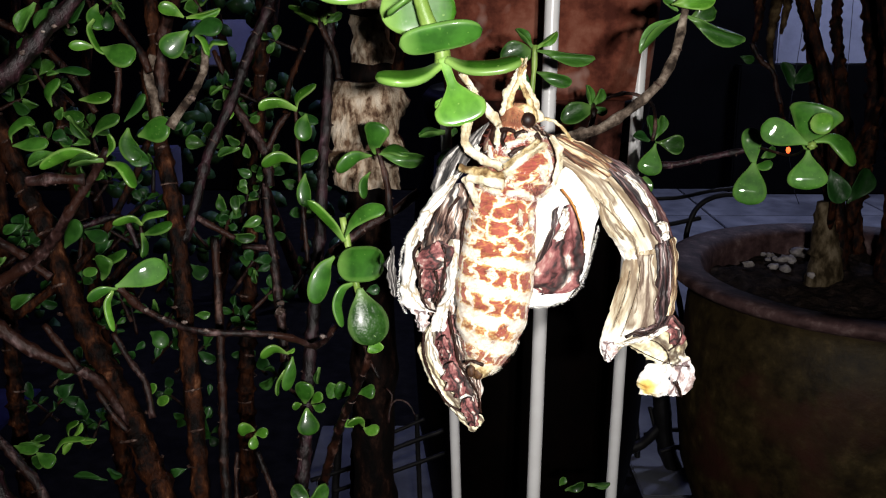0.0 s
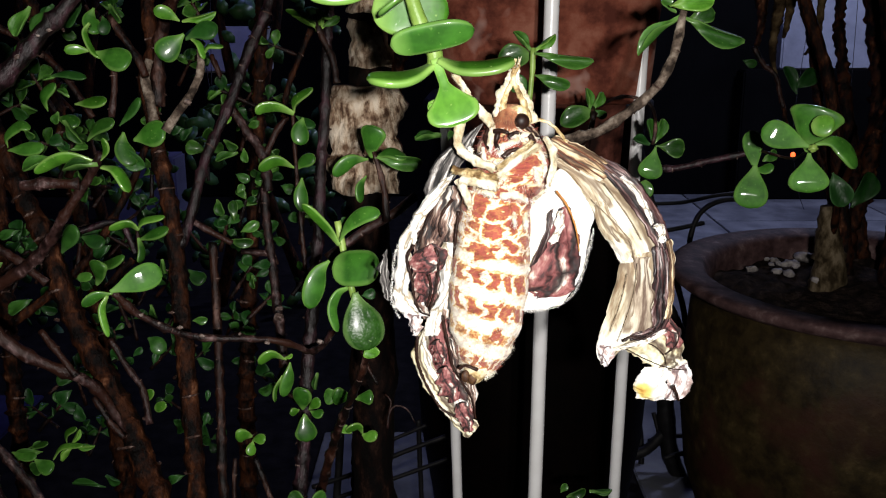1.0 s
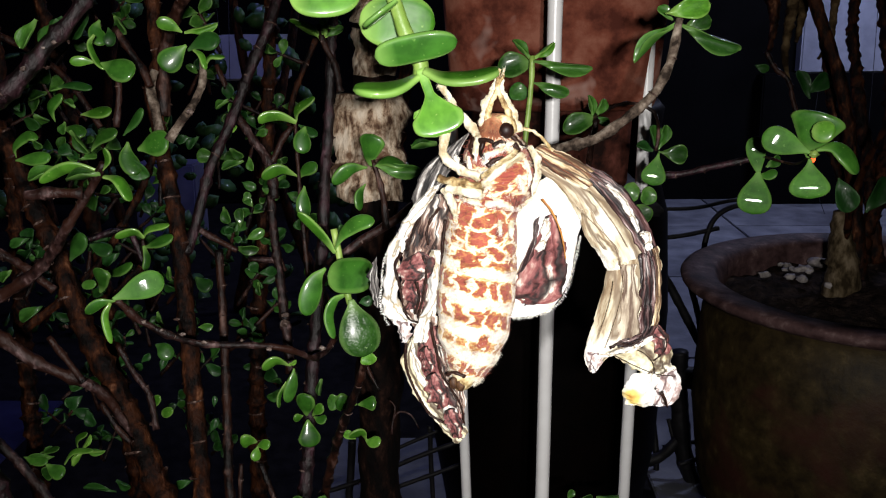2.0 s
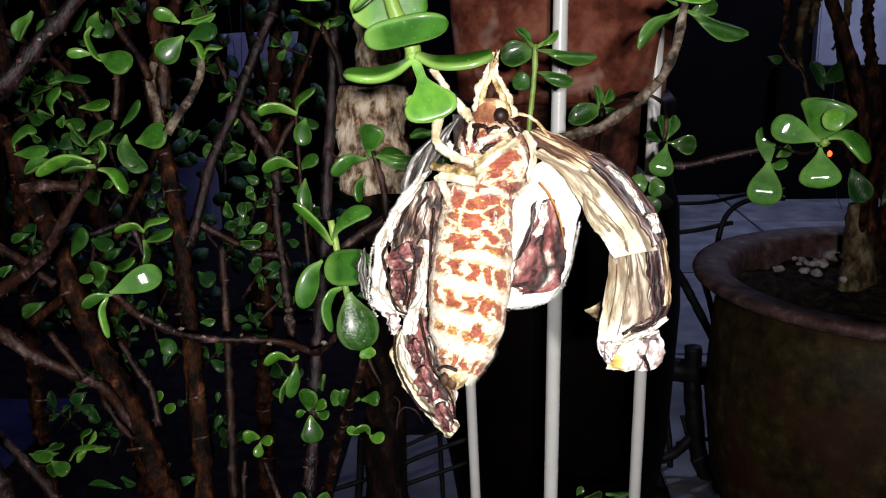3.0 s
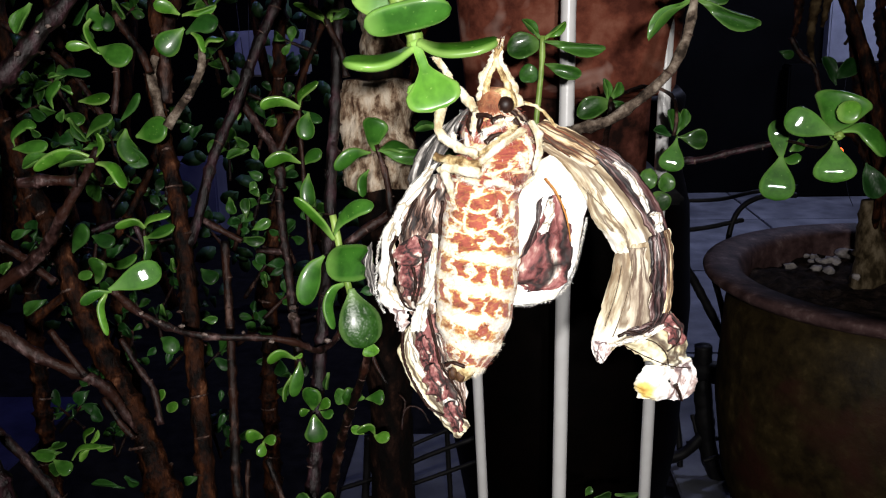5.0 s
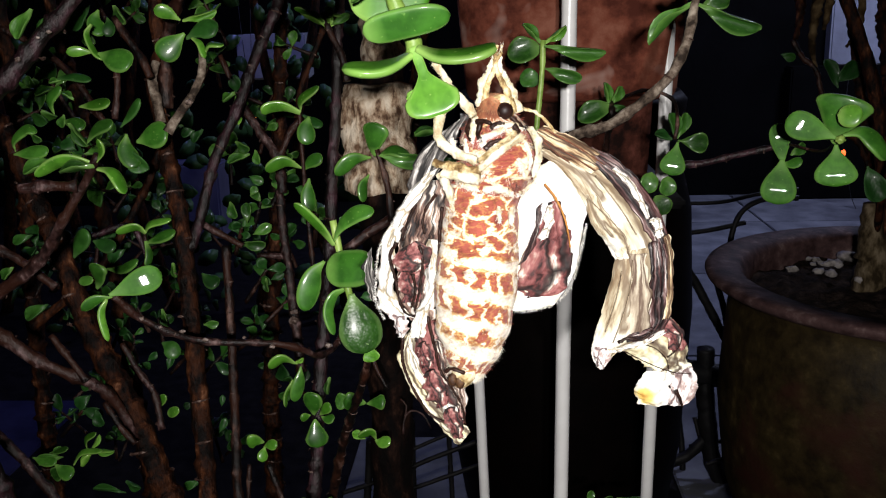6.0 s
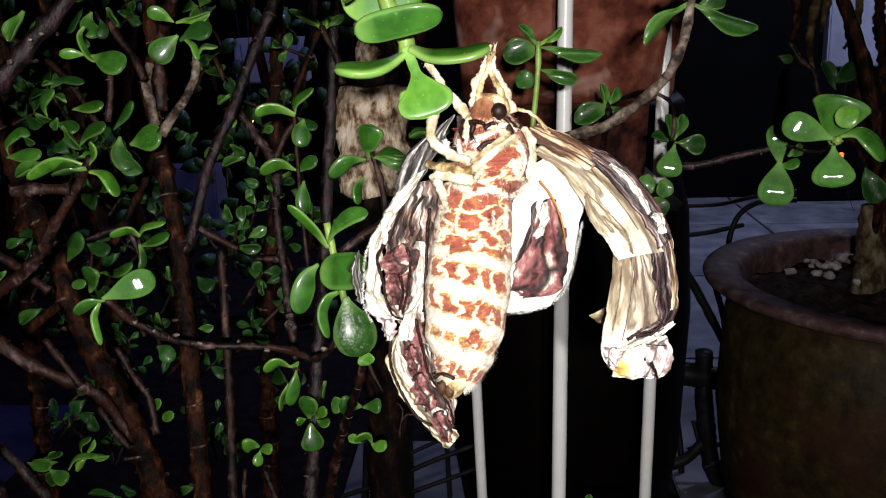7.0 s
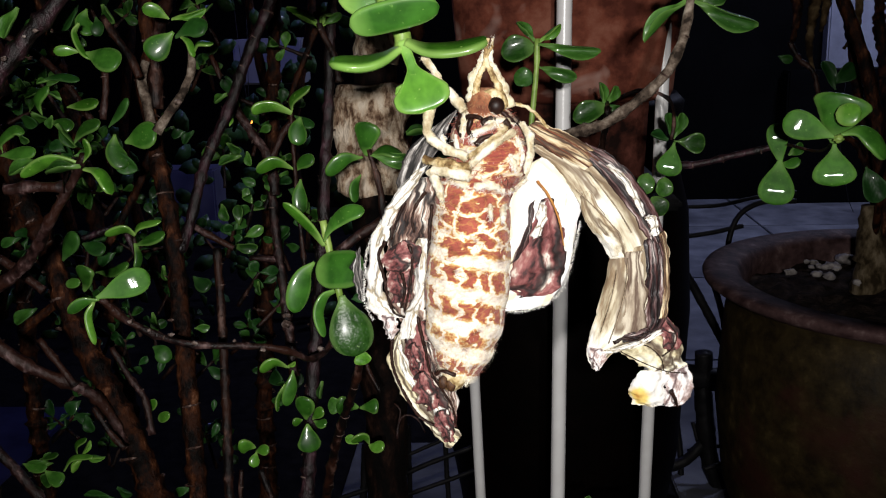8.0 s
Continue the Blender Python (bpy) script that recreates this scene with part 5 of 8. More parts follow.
# heavier bars added to stand for dark stretches of the floor
twig(rack, IRON, [(0.1773, 0.8600, 0.2411), (0.1995, 0.8600, 0.2080), (0.2165, 0.8600, 0.1772), (0.2357, 0.8600, 0.1419)], 0.0042, 0.0042, 0, 0.2, 'bar')
twig(rack, IRON, [(0.1680, 0.8600, 0.1175), (0.2113, 0.8600, 0.1132), (0.2491, 0.8600, 0.1083)], 0.0110, 0.0110, 0, 0.2, 'bar')
twig(rack, IRON, [(0.2146, 0.8600, 0.1374), (0.2168, 0.8600, 0.0850), (0.2260, 0.8600, 0.0249), (0.2484, 0.8600, -0.0371)], 0.0085, 0.0085, 0, 0.2, 'bar')
twig(rack, IRON, [(0.2452, 0.8600, 0.1429), (0.2533, 0.8600, 0.0491), (0.2704, 0.8600, -0.0308)], 0.0100, 0.0100, 0, 0.2, 'bar')
twig(rack, IRON, [(0.1794, 0.8600, 0.0175), (0.2012, 0.8600, 0.0249), (0.2196, 0.8600, 0.0461)], 0.0055, 0.0055, 0, 0.2, 'bar')
twig(rack, IRON, [(0.1745, 0.8600, 0.0851), (0.1784, 0.8600, 0.0492), (0.1716, 0.8600, 0.0002)], 0.0070, 0.0070, 0, 0.2, 'bar')
twig(rack, IRON, [(0.1925, 0.8600, 0.2517), (0.1690, 0.8600, 0.2558), (0.1485, 0.8600, 0.2442)], 0.0040, 0.0040, 0, 0.2, 'bar')
# ---------------------------------------------------------------- wire stand between the bush and the jar
wire_stand = thing('wire_stand', (-0.05, 0.645, 0.0), 'low black wire stand with slanting bars on the paving', 'stand')
for points, r in (([(-0.0464, 0.6450, 0.1634), (-0.0466, 0.6450, 0.1335), (-0.0468, 0.6450, 0.0911), (-0.0470, 0.6450, 0.0)], 0.0019),
                  ([(-0.0197, 0.6450, 0.1588), (-0.0191, 0.6450, 0.1289), (-0.0179, 0.6450, 0.0912), (-0.0160, 0.6450, 0.0)], 0.0019),
                  ([(-0.0784, 0.6450, 0.1474), (-0.0805, 0.6450, 0.1195), (-0.0831, 0.6450, 0.0910), (-0.0880, 0.6450, 0.0)], 0.0030),
                  ([(-0.1011, 0.6430, 0.1043), (-0.0695, 0.6430, 0.1158), (-0.0313, 0.6430, 0.1335), (0.0007, 0.6430, 0.1464)], 0.0019),
                  ([(-0.0843, 0.6430, 0.0948), (-0.0579, 0.6430, 0.1044), (-0.0232, 0.6430, 0.1177), (0.0025, 0.6430, 0.1279)], 0.0017),
                  ([(-0.0611, 0.6430, 0.1335), (-0.0395, 0.6430, 0.1437), (-0.0139, 0.6430, 0.1556)], 0.0015)):
    twig(wire_stand, IRON, points, r, r, 0, 0.1, 'bar')
# ---------------------------------------------------------------- the stripped trunk, stand and pots
stump_place = (-0.0336, 0.4316, 0.0000)
TRUNK_TOP, TRUNK_LOW = (-0.0316, 0.4447, 0.4967), (-0.0341, 0.4123, 0.3761)
# each rod leans a little: its place at 0.48 m and at 0.20 m above the ground
ROD_A, ROD_B, ROD_C = ((0.0525, 0.4596), (0.0492, 0.4552)), ((0.1118, 0.5334), (0.1068, 0.5287)), ((-0.0010, 0.5254), (0.0073, 0.5257))
SHELF_Y = 0.4984
SHELF_POT = (0.0600, 0.5130, 0.3572)
BIG_POT = (0.309, 0.651, 0.272)
# withered stems and strap leaves of the potted shrub
shrub = thing('dry_shrub', (0.2989, 0.7172, 0.2350), 'tall dark shrub with withered drooping stems in the pot', 'plant')
twig(shrub, BROWN_DARK, [(0.3388, 0.7523, 0.2540), (0.3222, 0.7707, 0.3226), (0.3104, 0.7891, 0.3911), (0.3047, 0.8025, 0.4414), (0.2962, 0.8148, 0.4871)], 0.00426, 0.00378, 0.05, 0.5, 'stem')
twig(shrub, BROWN_DARK, [(0.3482, 0.7523, 0.2540), (0.3388, 0.7768, 0.3454), (0.3321, 0.7927, 0.4048), (0.3293, 0.8050, 0.4505), (0.3388, 0.8148, 0.4871)], 0.00568, 0.00426, 0.05, 0.5, 'stem')
twig(shrub, BROWN_DARK, [(0.3293, 0.7535, 0.2586), (0.3529, 0.7707, 0.3226), (0.3615, 0.7927, 0.4048), (0.3553, 0.8148, 0.4871)], 0.00662, 0.00757, 0.05, 0.5, 'stem')
twig(shrub, BROWN_DARK, [(0.2962, 0.8148, 0.4871), (0.3000, 0.8050, 0.4505), (0.3085, 0.7976, 0.4231), (0.3104, 0.7891, 0.3911)], 0.00331, 0.00189, 0.05, 0.5, 'stem')
twig(shrub, BARK, [(0.2583, 0.7982, 0.4254), (0.2654, 0.7946, 0.4117), (0.2763, 0.7917, 0.4012), (0.2796, 0.7878, 0.3865), (0.2829, 0.7848, 0.3751)], 0.00237, 0.00189, 0.05, 0.5, 'stem')
twig(shrub, BROWN_DARK, [(0.2829, 0.7848, 0.3751), (0.2870, 0.7778, 0.3560), (0.3110, 0.7715, 0.3380), (0.3293, 0.7535, 0.2586)], 0.00189, 0.00284, 0.05, 0.5, 'stem')
twig(shrub, DRY_LEAF, [(0.2843, 0.8135, 0.4825), (0.2782, 0.8050, 0.4505), (0.2735, 0.7976, 0.4231), (0.2763, 0.7915, 0.4002)], 0.00615, 0.00142, 0.05, 0.5, 'stem')
twig(shrub, DRY_LEAF, [(0.2914, 0.8135, 0.4825), (0.2877, 0.8050, 0.4505), (0.2829, 0.8001, 0.4322)], 0.00520, 0.00142, 0.05, 0.5, 'stem')
twig(shrub, DRY_LEAF, [(0.3175, 0.8148, 0.4871), (0.3142, 0.8062, 0.4551), (0.3104, 0.8001, 0.4322), (0.3009, 0.7964, 0.4185)], 0.00426, 0.00142, 0.05, 0.5, 'stem')
twig(shrub, DRY_LEAF, [(0.3671, 0.8135, 0.4825), (0.3577, 0.8050, 0.4505), (0.3634, 0.8001, 0.4322), (0.3719, 0.7964, 0.4185)], 0.00284, 0.00142, 0.05, 0.5, 'stem')
twig(shrub, BROWN_DARK, [(0.3861, 0.7560, 0.2677), (0.3813, 0.7768, 0.3454), (0.3719, 0.7952, 0.4140), (0.3766, 0.8148, 0.4871)], 0.01041, 0.00852, 0.05, 0.5, 'stem')
twig(shrub, BROWN_DARK, [(0.2583, 0.8148, 0.4871), (0.2654, 0.8062, 0.4551), (0.2607, 0.7982, 0.4254)], 0.00757, 0.00189, 0.05, 0.5, 'stem')
leaf(shrub, LEAF_DEEP, (0.2877, 0.7789, 0.3920), (0.3064, 0.7828, 0.4064), 0.01401, 10, 'oval', 0.15)
leaf(shrub, LEAF_DEEP, (0.2900, 0.7777, 0.3875), (0.2807, 0.7838, 0.4100), 0.01121, 10, 'oval', 0.15)
leaf(shrub, LEAF_DEEP, (0.3344, 0.7536, 0.2973), (0.3531, 0.7608, 0.3243), 0.01868, 10, 'oval', 0.15)
leaf(shrub, LEAF_DEEP, (0.2457, 0.7850, 0.4145), (0.2573, 0.7840, 0.4109), 0.00747, 10, 'oval', 0.15)
GLOW_A = (0.7968, 2.1358, 0.1240)
GLOW_B = (0.9103, 2.1314, 0.1076)
GLOW_C = (-0.4509, 1.8116, 0.2662)
GRAV = (0.2689, 0.7595, 0.2500)
STUMP = (0.2932, 0.6904, 0.2501)


def stripped_trunk():
    t = thing("tree_trunk", stump_place, "upright dead tree trunk with dark bark and pale bare wood", "trunk")
    top, low = Vector(TRUNK_TOP), Vector(TRUNK_LOW)
    bm = bmesh.new()
    ground = Vector((low.x, low.y + 0.018, 0.0))
    tube_mesh(bm, [ground, (low.x, low.y + 0.018, low.z), (top.x, top.y + 0.018, top.z)], 0.011, 0.010, 14, 0.006, 0.0, 0.3)
    # near-black bark stands in for the dark branch and shadow across the wood
    hang(part("bark", bm, DEAD_BARK, None, "bark coloured near-black for the dark around it"), t)
    for a, b, w in ((0.02, 0.40, 0.0158), (0.47, 0.64, 0.0095), (0.66, 0.98, 0.0100)):
        bm = bmesh.new()
        n, m = 26, 12
        grid = []
        for i in range(n + 1):
            s = a + (b - a) * i / n
            q = low.lerp(top, s)
            row = []
            for j in range(m + 1):
                k = -1 + 2 * j / m
                jag = 1 + 0.46 * noise.noise(Vector((s * 9, k * 1.2, 1.7))) + 0.16 * noise.noise(Vector((s * 24, k * 1.2, 4.7))) + 0.06 * noise.noise(Vector((s * 45, k, 0)))
                z = q.z + 0.0022 * noise.noise(Vector((k * 1.3, a * 9 + i * 0.02, 0))) * (1 - min(1, 4 * min(i, n - i) / n))
                row.append(bm.verts.new((q.x + k * w * jag, q.y - 0.010 + 0.009 * k * k + 0.0025 * noise.noise(Vector((k * 4, 0, s * 26))), z)))
            grid.append(row)
        back = [[bm.verts.new(v.co + Vector((0, 0.008, 0))) for v in row] for row in grid]
        for i in range(n):
            for j in range(m):
                bm.faces.new((grid[i][j], grid[i][j + 1], grid[i + 1][j + 1], grid[i + 1][j]))
                bm.faces.new((back[i][j], back[i + 1][j], back[i + 1][j + 1], back[i][j + 1]))
        for i in range(n):
            bm.faces.new((grid[i][0], grid[i + 1][0], back[i + 1][0], back[i][0]))
            bm.faces.new((grid[i][m], back[i][m], back[i + 1][m], grid[i + 1][m]))
        for j in range(m):
            bm.faces.new((grid[0][j], back[0][j], back[0][j + 1], grid[0][j + 1]))
            bm.faces.new((grid[n][j], grid[n][j + 1], back[n][j + 1], back[n][j]))
        hang(part("bare_wood", bm, BARE_WOOD, None, "pale stripped wood"), t)
    return t


def plant_stand():
    t = thing("plant_stand", (0.08, 0.52, 0.0), "tall plant stand of white painted rods with a dark shelf", "stand")
    for (upper_end, lower_end), tall, r in ((ROD_A, 0.80, 0.0037), (ROD_B, 0.80, 0.0036), (ROD_C, SHELF_POT[2] - 0.012, 0.0031)):
        bm = bmesh.new()
        hi, lo = Vector((*upper_end, 0.48)), Vector((*lower_end, 0.20))
        tube_mesh(bm, [lo.lerp(hi, (h - 0.20) / 0.28) for h in (0.0, 0.2, 0.4, tall)], r, r, 16, 0.02, 0.0, 0.05)
        hang(part("rod", bm, WHITE_PAINT, None), t)
    bm = bmesh.new()
    box_mesh(bm, (-0.006, SHELF_Y, SHELF_POT[2] - 0.007), (0.117, SHELF_Y + 0.154, SHELF_POT[2] - 0.001), 0.002)
    hang(part("shelf", bm, IRON, None, "dark metal shelf"), t)
    return t


def shelf_pot():
    x, y, z = SHELF_POT
    y = SHELF_Y + 0.088
    t = thing("flower_pot", (x, y, z), "square terracotta flower pot with pale lime stains", "pot")
    def squared(profile):
        bm = bmesh.new()
        rings = []
        for s, w in profile:
            ring = []
            for k in range(32):
                a = 2 * math.pi * (k + 0.5) / 32
                c, d = math.cos(a), math.sin(a)
                r = w / (abs(c) ** 7 + abs(d) ** 7) ** (1 / 7)
                ring.append(bm.verts.new((r * c, r * d, s)))
            rings.append(ring)
        for a, b in zip(rings, rings[1:]):
            for k in range(32):
                bm.faces.new((a[k], a[(k + 1) % 32], b[(k + 1) % 32], b[k]))
        bm.faces.new(rings[0])
        bm.faces.new(rings[-1])
        return bm

    # foot painted dark, as the overhanging rim shades it
    part("pot_foot", squared(((0.0, 0.044), (0.003, 0.046), (0.050, 0.048))), SHADED_CLAY, t, "pot foot coloured dark for the shade under the rim")
    part("pot_body", squared(((0.047, 0.054), (0.049, 0.058), (0.053, 0.0595), (0.148, 0.067))), TERRACOTTA, t)
    part("pot_rim", squared(((0.148, 0.066), (0.150, 0.074), (0.180, 0.074), (0.182, 0.066), (0.172, 0.064))), TERRACOTTA, t)
    part("soil", squared(((0.166, 0.057), (0.170, 0.056), (0.172, 0.020))), SOIL, t)
    return t


def big_pot():
    x, y, z = BIG_POT
    t = thing("bonsai_pot", (x, y, 0.0), "large round dark olive glazed pot with a clay rim", "pot")
    R = POT_R
    bm = bmesh.new()
    lathe(bm, [(R - 0.030, z - 0.05), (R - 0.028, z - 0.008), (R - 0.024, z - 0.002), (R - 0.005, z), (R - 0.001, z - 0.0012), (R, z - 0.003), (R - 0.001, z - 0.006), (R - 0.005, z - 0.009), (R - 0.020, z - 0.013)], (0, 0, 0), 96, 0.004)
    part("rim", bm, RIM_CLAY, t, "pale worn clay rim")
    bm = bmesh.new()
    lathe(bm, [(R - 0.020, z - 0.0125), (R - 0.022, z - 0.022), (R - 0.017, z - 0.030), (R - 0.015, z - 0.060), (R - 0.013, z - 0.10), (R - 0.020, z - 0.16), (R - 0.040, z - 0.22), (R - 0.055, 0.0)], (0, 0, 0), 96, 0.006, "last")
    part("pot_body", bm, GLAZE, t, "dark olive glazed body")
    bm = bmesh.new()
    n = 40
    rows = []
    for i in range(n + 1):
        r = (R - 0.0285) * i / n
        rows.append([bm.verts.new((r * math.cos(a), r * math.sin(a), z - 0.022 + 0.008 * noise.noise(Vector((r * math.cos(a) * 22, r * math.sin(a) * 22, 3)))+ 0.005 * noise.noise(Vector((r * math.cos(a) * 80, r * math.sin(a) * 80, 3))))) for a in (2 * math.pi * k / 72 for k in range(72))])
    for a, b in zip(rows, rows[1:]):
        for k in range(72):
            bm.faces.new((a[k], a[(k + 1) % 72], b[(k + 1) % 72], b[k]))
    part("soil", bm, SOIL, t, "dark crumbly soil")
    rnd = random.Random(5)
    for i in range(46):
        bm = bmesh.new()
        s = rnd.choice((0.0022, 0.003, 0.004, 0.0055)) * rnd.uniform(0.8, 1.3)
        gx, gy = GRAV[0] - x + rnd.gauss(0, 0.024), GRAV[1] - y + rnd.gauss(0, 0.032)
        if math.hypot(gx, gy) > R - 0.036:
            continue
        blob(bm, (gx, gy, z - 0.018 + s * 0.4), (s, s * rnd.uniform(0.6, 1), s * 0.6), i, 0.7, 2)
        part("pebble", bm, GRAVEL, t)
    return t


def pot_shrub():
    x, y, z = STUMP
    zb = BIG_POT[2] - 0.022
    t = thing("bonsai_stump", (x, y, zb), "swollen olive brown stump with thin stems growing in a pot", "plant")
    bm = bmesh.new()
    tube_mesh(bm, [(x, y, zb - 0.012), (x + 0.001, y, zb + 0.014), (x - 0.002, y, zb + 0.036), (x - 0.004, y, zb + 0.062)], 0.026, 0.006, 18, 0.003, 0.0, 0.22, r_of=lambda s: 0.0105 * math.cos(1.40 * s) ** 0.8 + 0.003)
    hang(part("stump", bm, STUMP_BARK, None), t)
    for pts, r in STEMS:
        bm = bmesh.new()
        tube_mesh(bm, [(x + a, y + b, zb + c) for a, b, c in pts], r, r * 0.6, 8, 0.006, 0.1, 0.3)
        hang(part("stem", bm, BROWN_DARK, None), t)
    return t


# added jar fills the black space behind the rods and hides the floor
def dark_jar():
    t = thing("filler_jar", (0.075, 0.76, 0.0), "added tall jar of soil, glaze coloured near-black for deep shade", "jar")
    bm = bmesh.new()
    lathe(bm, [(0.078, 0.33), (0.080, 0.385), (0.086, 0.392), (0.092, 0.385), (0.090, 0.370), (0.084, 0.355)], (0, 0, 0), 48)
    part("rim", bm, SHADE_GLAZE, t)
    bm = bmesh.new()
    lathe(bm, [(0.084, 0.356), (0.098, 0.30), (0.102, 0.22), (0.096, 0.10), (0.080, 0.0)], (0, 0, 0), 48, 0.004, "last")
    part("jar_body", bm, SHADE_GLAZE, t)
    bm = bmesh.new()
    lathe(bm, [(0.082, 0.30), (0.082, 0.325), (0.001, 0.33)], (0, 0, 0), 48, 0.0, "ends")
    part("soil", bm, SOIL, t)


STUMP_BARK = mottled("stump_bark", [(0.34, (0.025, 0.017, 0.008)), (0.52, (0.085, 0.062, 0.034)), (0.72, (0.18, 0.14, 0.09))], 150, 0.85, 500, 0.0008, 0.8, (1, 1, 0.5), spec=0.1)
# brown glaze taken near-black to paint the deep shade
SHADE_GLAZE = mottled("shade_glaze", [(0.3, (0.0008, 0.0004, 0.0003)), (0.7, (0.0026, 0.0011, 0.0008))], 30, 0.6, 200, 0.0005, 0.4, spec=0.08)
POT_R = 0.1425
STEMS = [([(0.0, 0.0, 0.03), (-0.006, -0.03, 0.09), (-0.012, -0.10, 0.16)], 0.003),
         ([(0.05, 0.0, -0.01), (0.055, 0.02, 0.10), (0.03, 0.03, 0.24), (0.0, 0.05, 0.36)], 0.009),
         ([(0.085, 0.02, -0.01), (0.07, 0.02, 0.12), (0.08, 0.04, 0.30), (0.06, 0.05, 0.42)], 0.012),
         ([(0.06, -0.04, -0.012), (0.045, -0.05, 0.05), (0.02, -0.04, 0.10)], 0.003),
         ([(0.03, 0.03, -0.01), (0.006, 0.04, 0.14), (-0.030, 0.05, 0.25), (-0.03, 0.06, 0.36)], 0.006)]
stripped_trunk()
plant_stand()
shelf_pot()
dark_jar()
big_pot()
pot_shrub()


# ---------------------------------------------------------------- the yard
def yard():
    bm = bmesh.new()
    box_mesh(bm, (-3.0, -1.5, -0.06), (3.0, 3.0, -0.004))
    tagged(finish("floor", bm, UNLIT_GROUND, smooth=False), "near-black ground, coloured as unlit yard floor", "floor", kind="structure")
    ob = bpy.data.objects["floor"]
    bm = bmesh.new()
    box_mesh(bm, (-0.198, -0.198, -0.004), (0.198, 0.198, 0.0), 0.0012)
    first = finish("tile", bm, FLOOR, ob, "grey paving tile", smooth=False)
    first.location = (0.39, 0.6, 0)
    # paving only where the floor is lit: right of the jar, in front of it and far off beside the bush; between,
    # near-black ground paints the dark
    spots = [(0.39 + 0.4 * i, 0.6 + 0.4 * j) for i in range(4) for j in range(5) if i or j]
    for x, y in spots:
        o = first.copy()
        scene.collection.objects.link(o)
        o.location = (x, y, 0)
    # cut tile added for one dim lit patch of the floor
    bm = bmesh.new()
    box_mesh(bm, (-0.135, 0.66, -0.004), (0.020, 0.955, 0.0), 0.0012)
    finish("tile", bm, FLOOR, ob, "cut grey paving tile", smooth=False)
    # tile painted blue to give a patch of night light
    bm = bmesh.new()
    box_mesh(bm, (-0.888, 0.662, -0.004), (-0.492, 1.058, 0.0), 0.0012)
    finish("tile", bm, BLUE_LIGHT_TILE, ob, "paving tile coloured as dim blue night light", smooth=False)
    # back wall coloured near-black to stand for the unlit distance
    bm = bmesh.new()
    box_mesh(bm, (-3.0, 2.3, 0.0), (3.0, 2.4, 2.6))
    tagged(finish("wall_north", bm, UNLIT_WALL, smooth=False), "near-black garden wall, coloured for the unlit night", "wall", kind="structure")
    # small pale panels paint the bluish lit patches on the near-black walls
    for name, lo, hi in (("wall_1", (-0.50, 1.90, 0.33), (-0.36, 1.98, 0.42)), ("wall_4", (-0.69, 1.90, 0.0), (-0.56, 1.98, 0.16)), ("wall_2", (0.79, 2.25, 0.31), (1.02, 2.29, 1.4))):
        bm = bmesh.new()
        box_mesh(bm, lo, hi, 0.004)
        tagged(finish(name, bm, BLUE_LIT_WALL if name == "wall_4" else LIT_WALL, smooth=False), "pale wall panel coloured as a patch of cold night light", "wall", kind="structure")
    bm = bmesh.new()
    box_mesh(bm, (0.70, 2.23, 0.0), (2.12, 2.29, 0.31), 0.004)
    tagged(finish("wall_3", bm, UNLIT_WALL, smooth=False), "near-black wall base, coloured for the dark below the panel", "wall", kind="structure")
    # added walls out of view, near-black, close the yard
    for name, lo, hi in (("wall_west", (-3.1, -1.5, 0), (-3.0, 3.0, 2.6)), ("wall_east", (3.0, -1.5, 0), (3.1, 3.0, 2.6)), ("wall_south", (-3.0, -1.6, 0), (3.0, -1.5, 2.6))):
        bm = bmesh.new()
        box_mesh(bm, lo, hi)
        tagged(finish(name, bm, UNLIT_WALL, smooth=False), "near-black garden wall, coloured for the unlit night", "wall", kind="structure")


yard()
bm = bmesh.new()
lights = thing("fairy_lights", GLOW_A, "string of tiny glowing orange fairy lights on a dark wire", "light")
a, b, c = Vector(GLOW_A), Vector(GLOW_B), Vector(GLOW_C)
tube_mesh(bm, [(b.x + 0.02, 2.295, 1.6), b, a, (a.x - 0.03, 2.295, 1.2), (c.x, 2.295, 1.2), c, (c.x - 0.04, 2.295, 1.6)], 0.0007, 0.0007, 6, 0.02)
hang(part("wire", bm, IRON, None, "thin black wire"), lights)
for place, m, r in ((GLOW_A, GLOW_ORANGE, 0.0055), (GLOW_B, GLOW_WARM, 0.0052), (GLOW_C, GLOW_WARM, 0.0040)):
    bm = bmesh.new()
    blob(bm, place, (r, r, r * 1.4), 1, 0.05, 2)
    hang(part("bulb", bm, m, None, "glowing orange bulb"), lights)


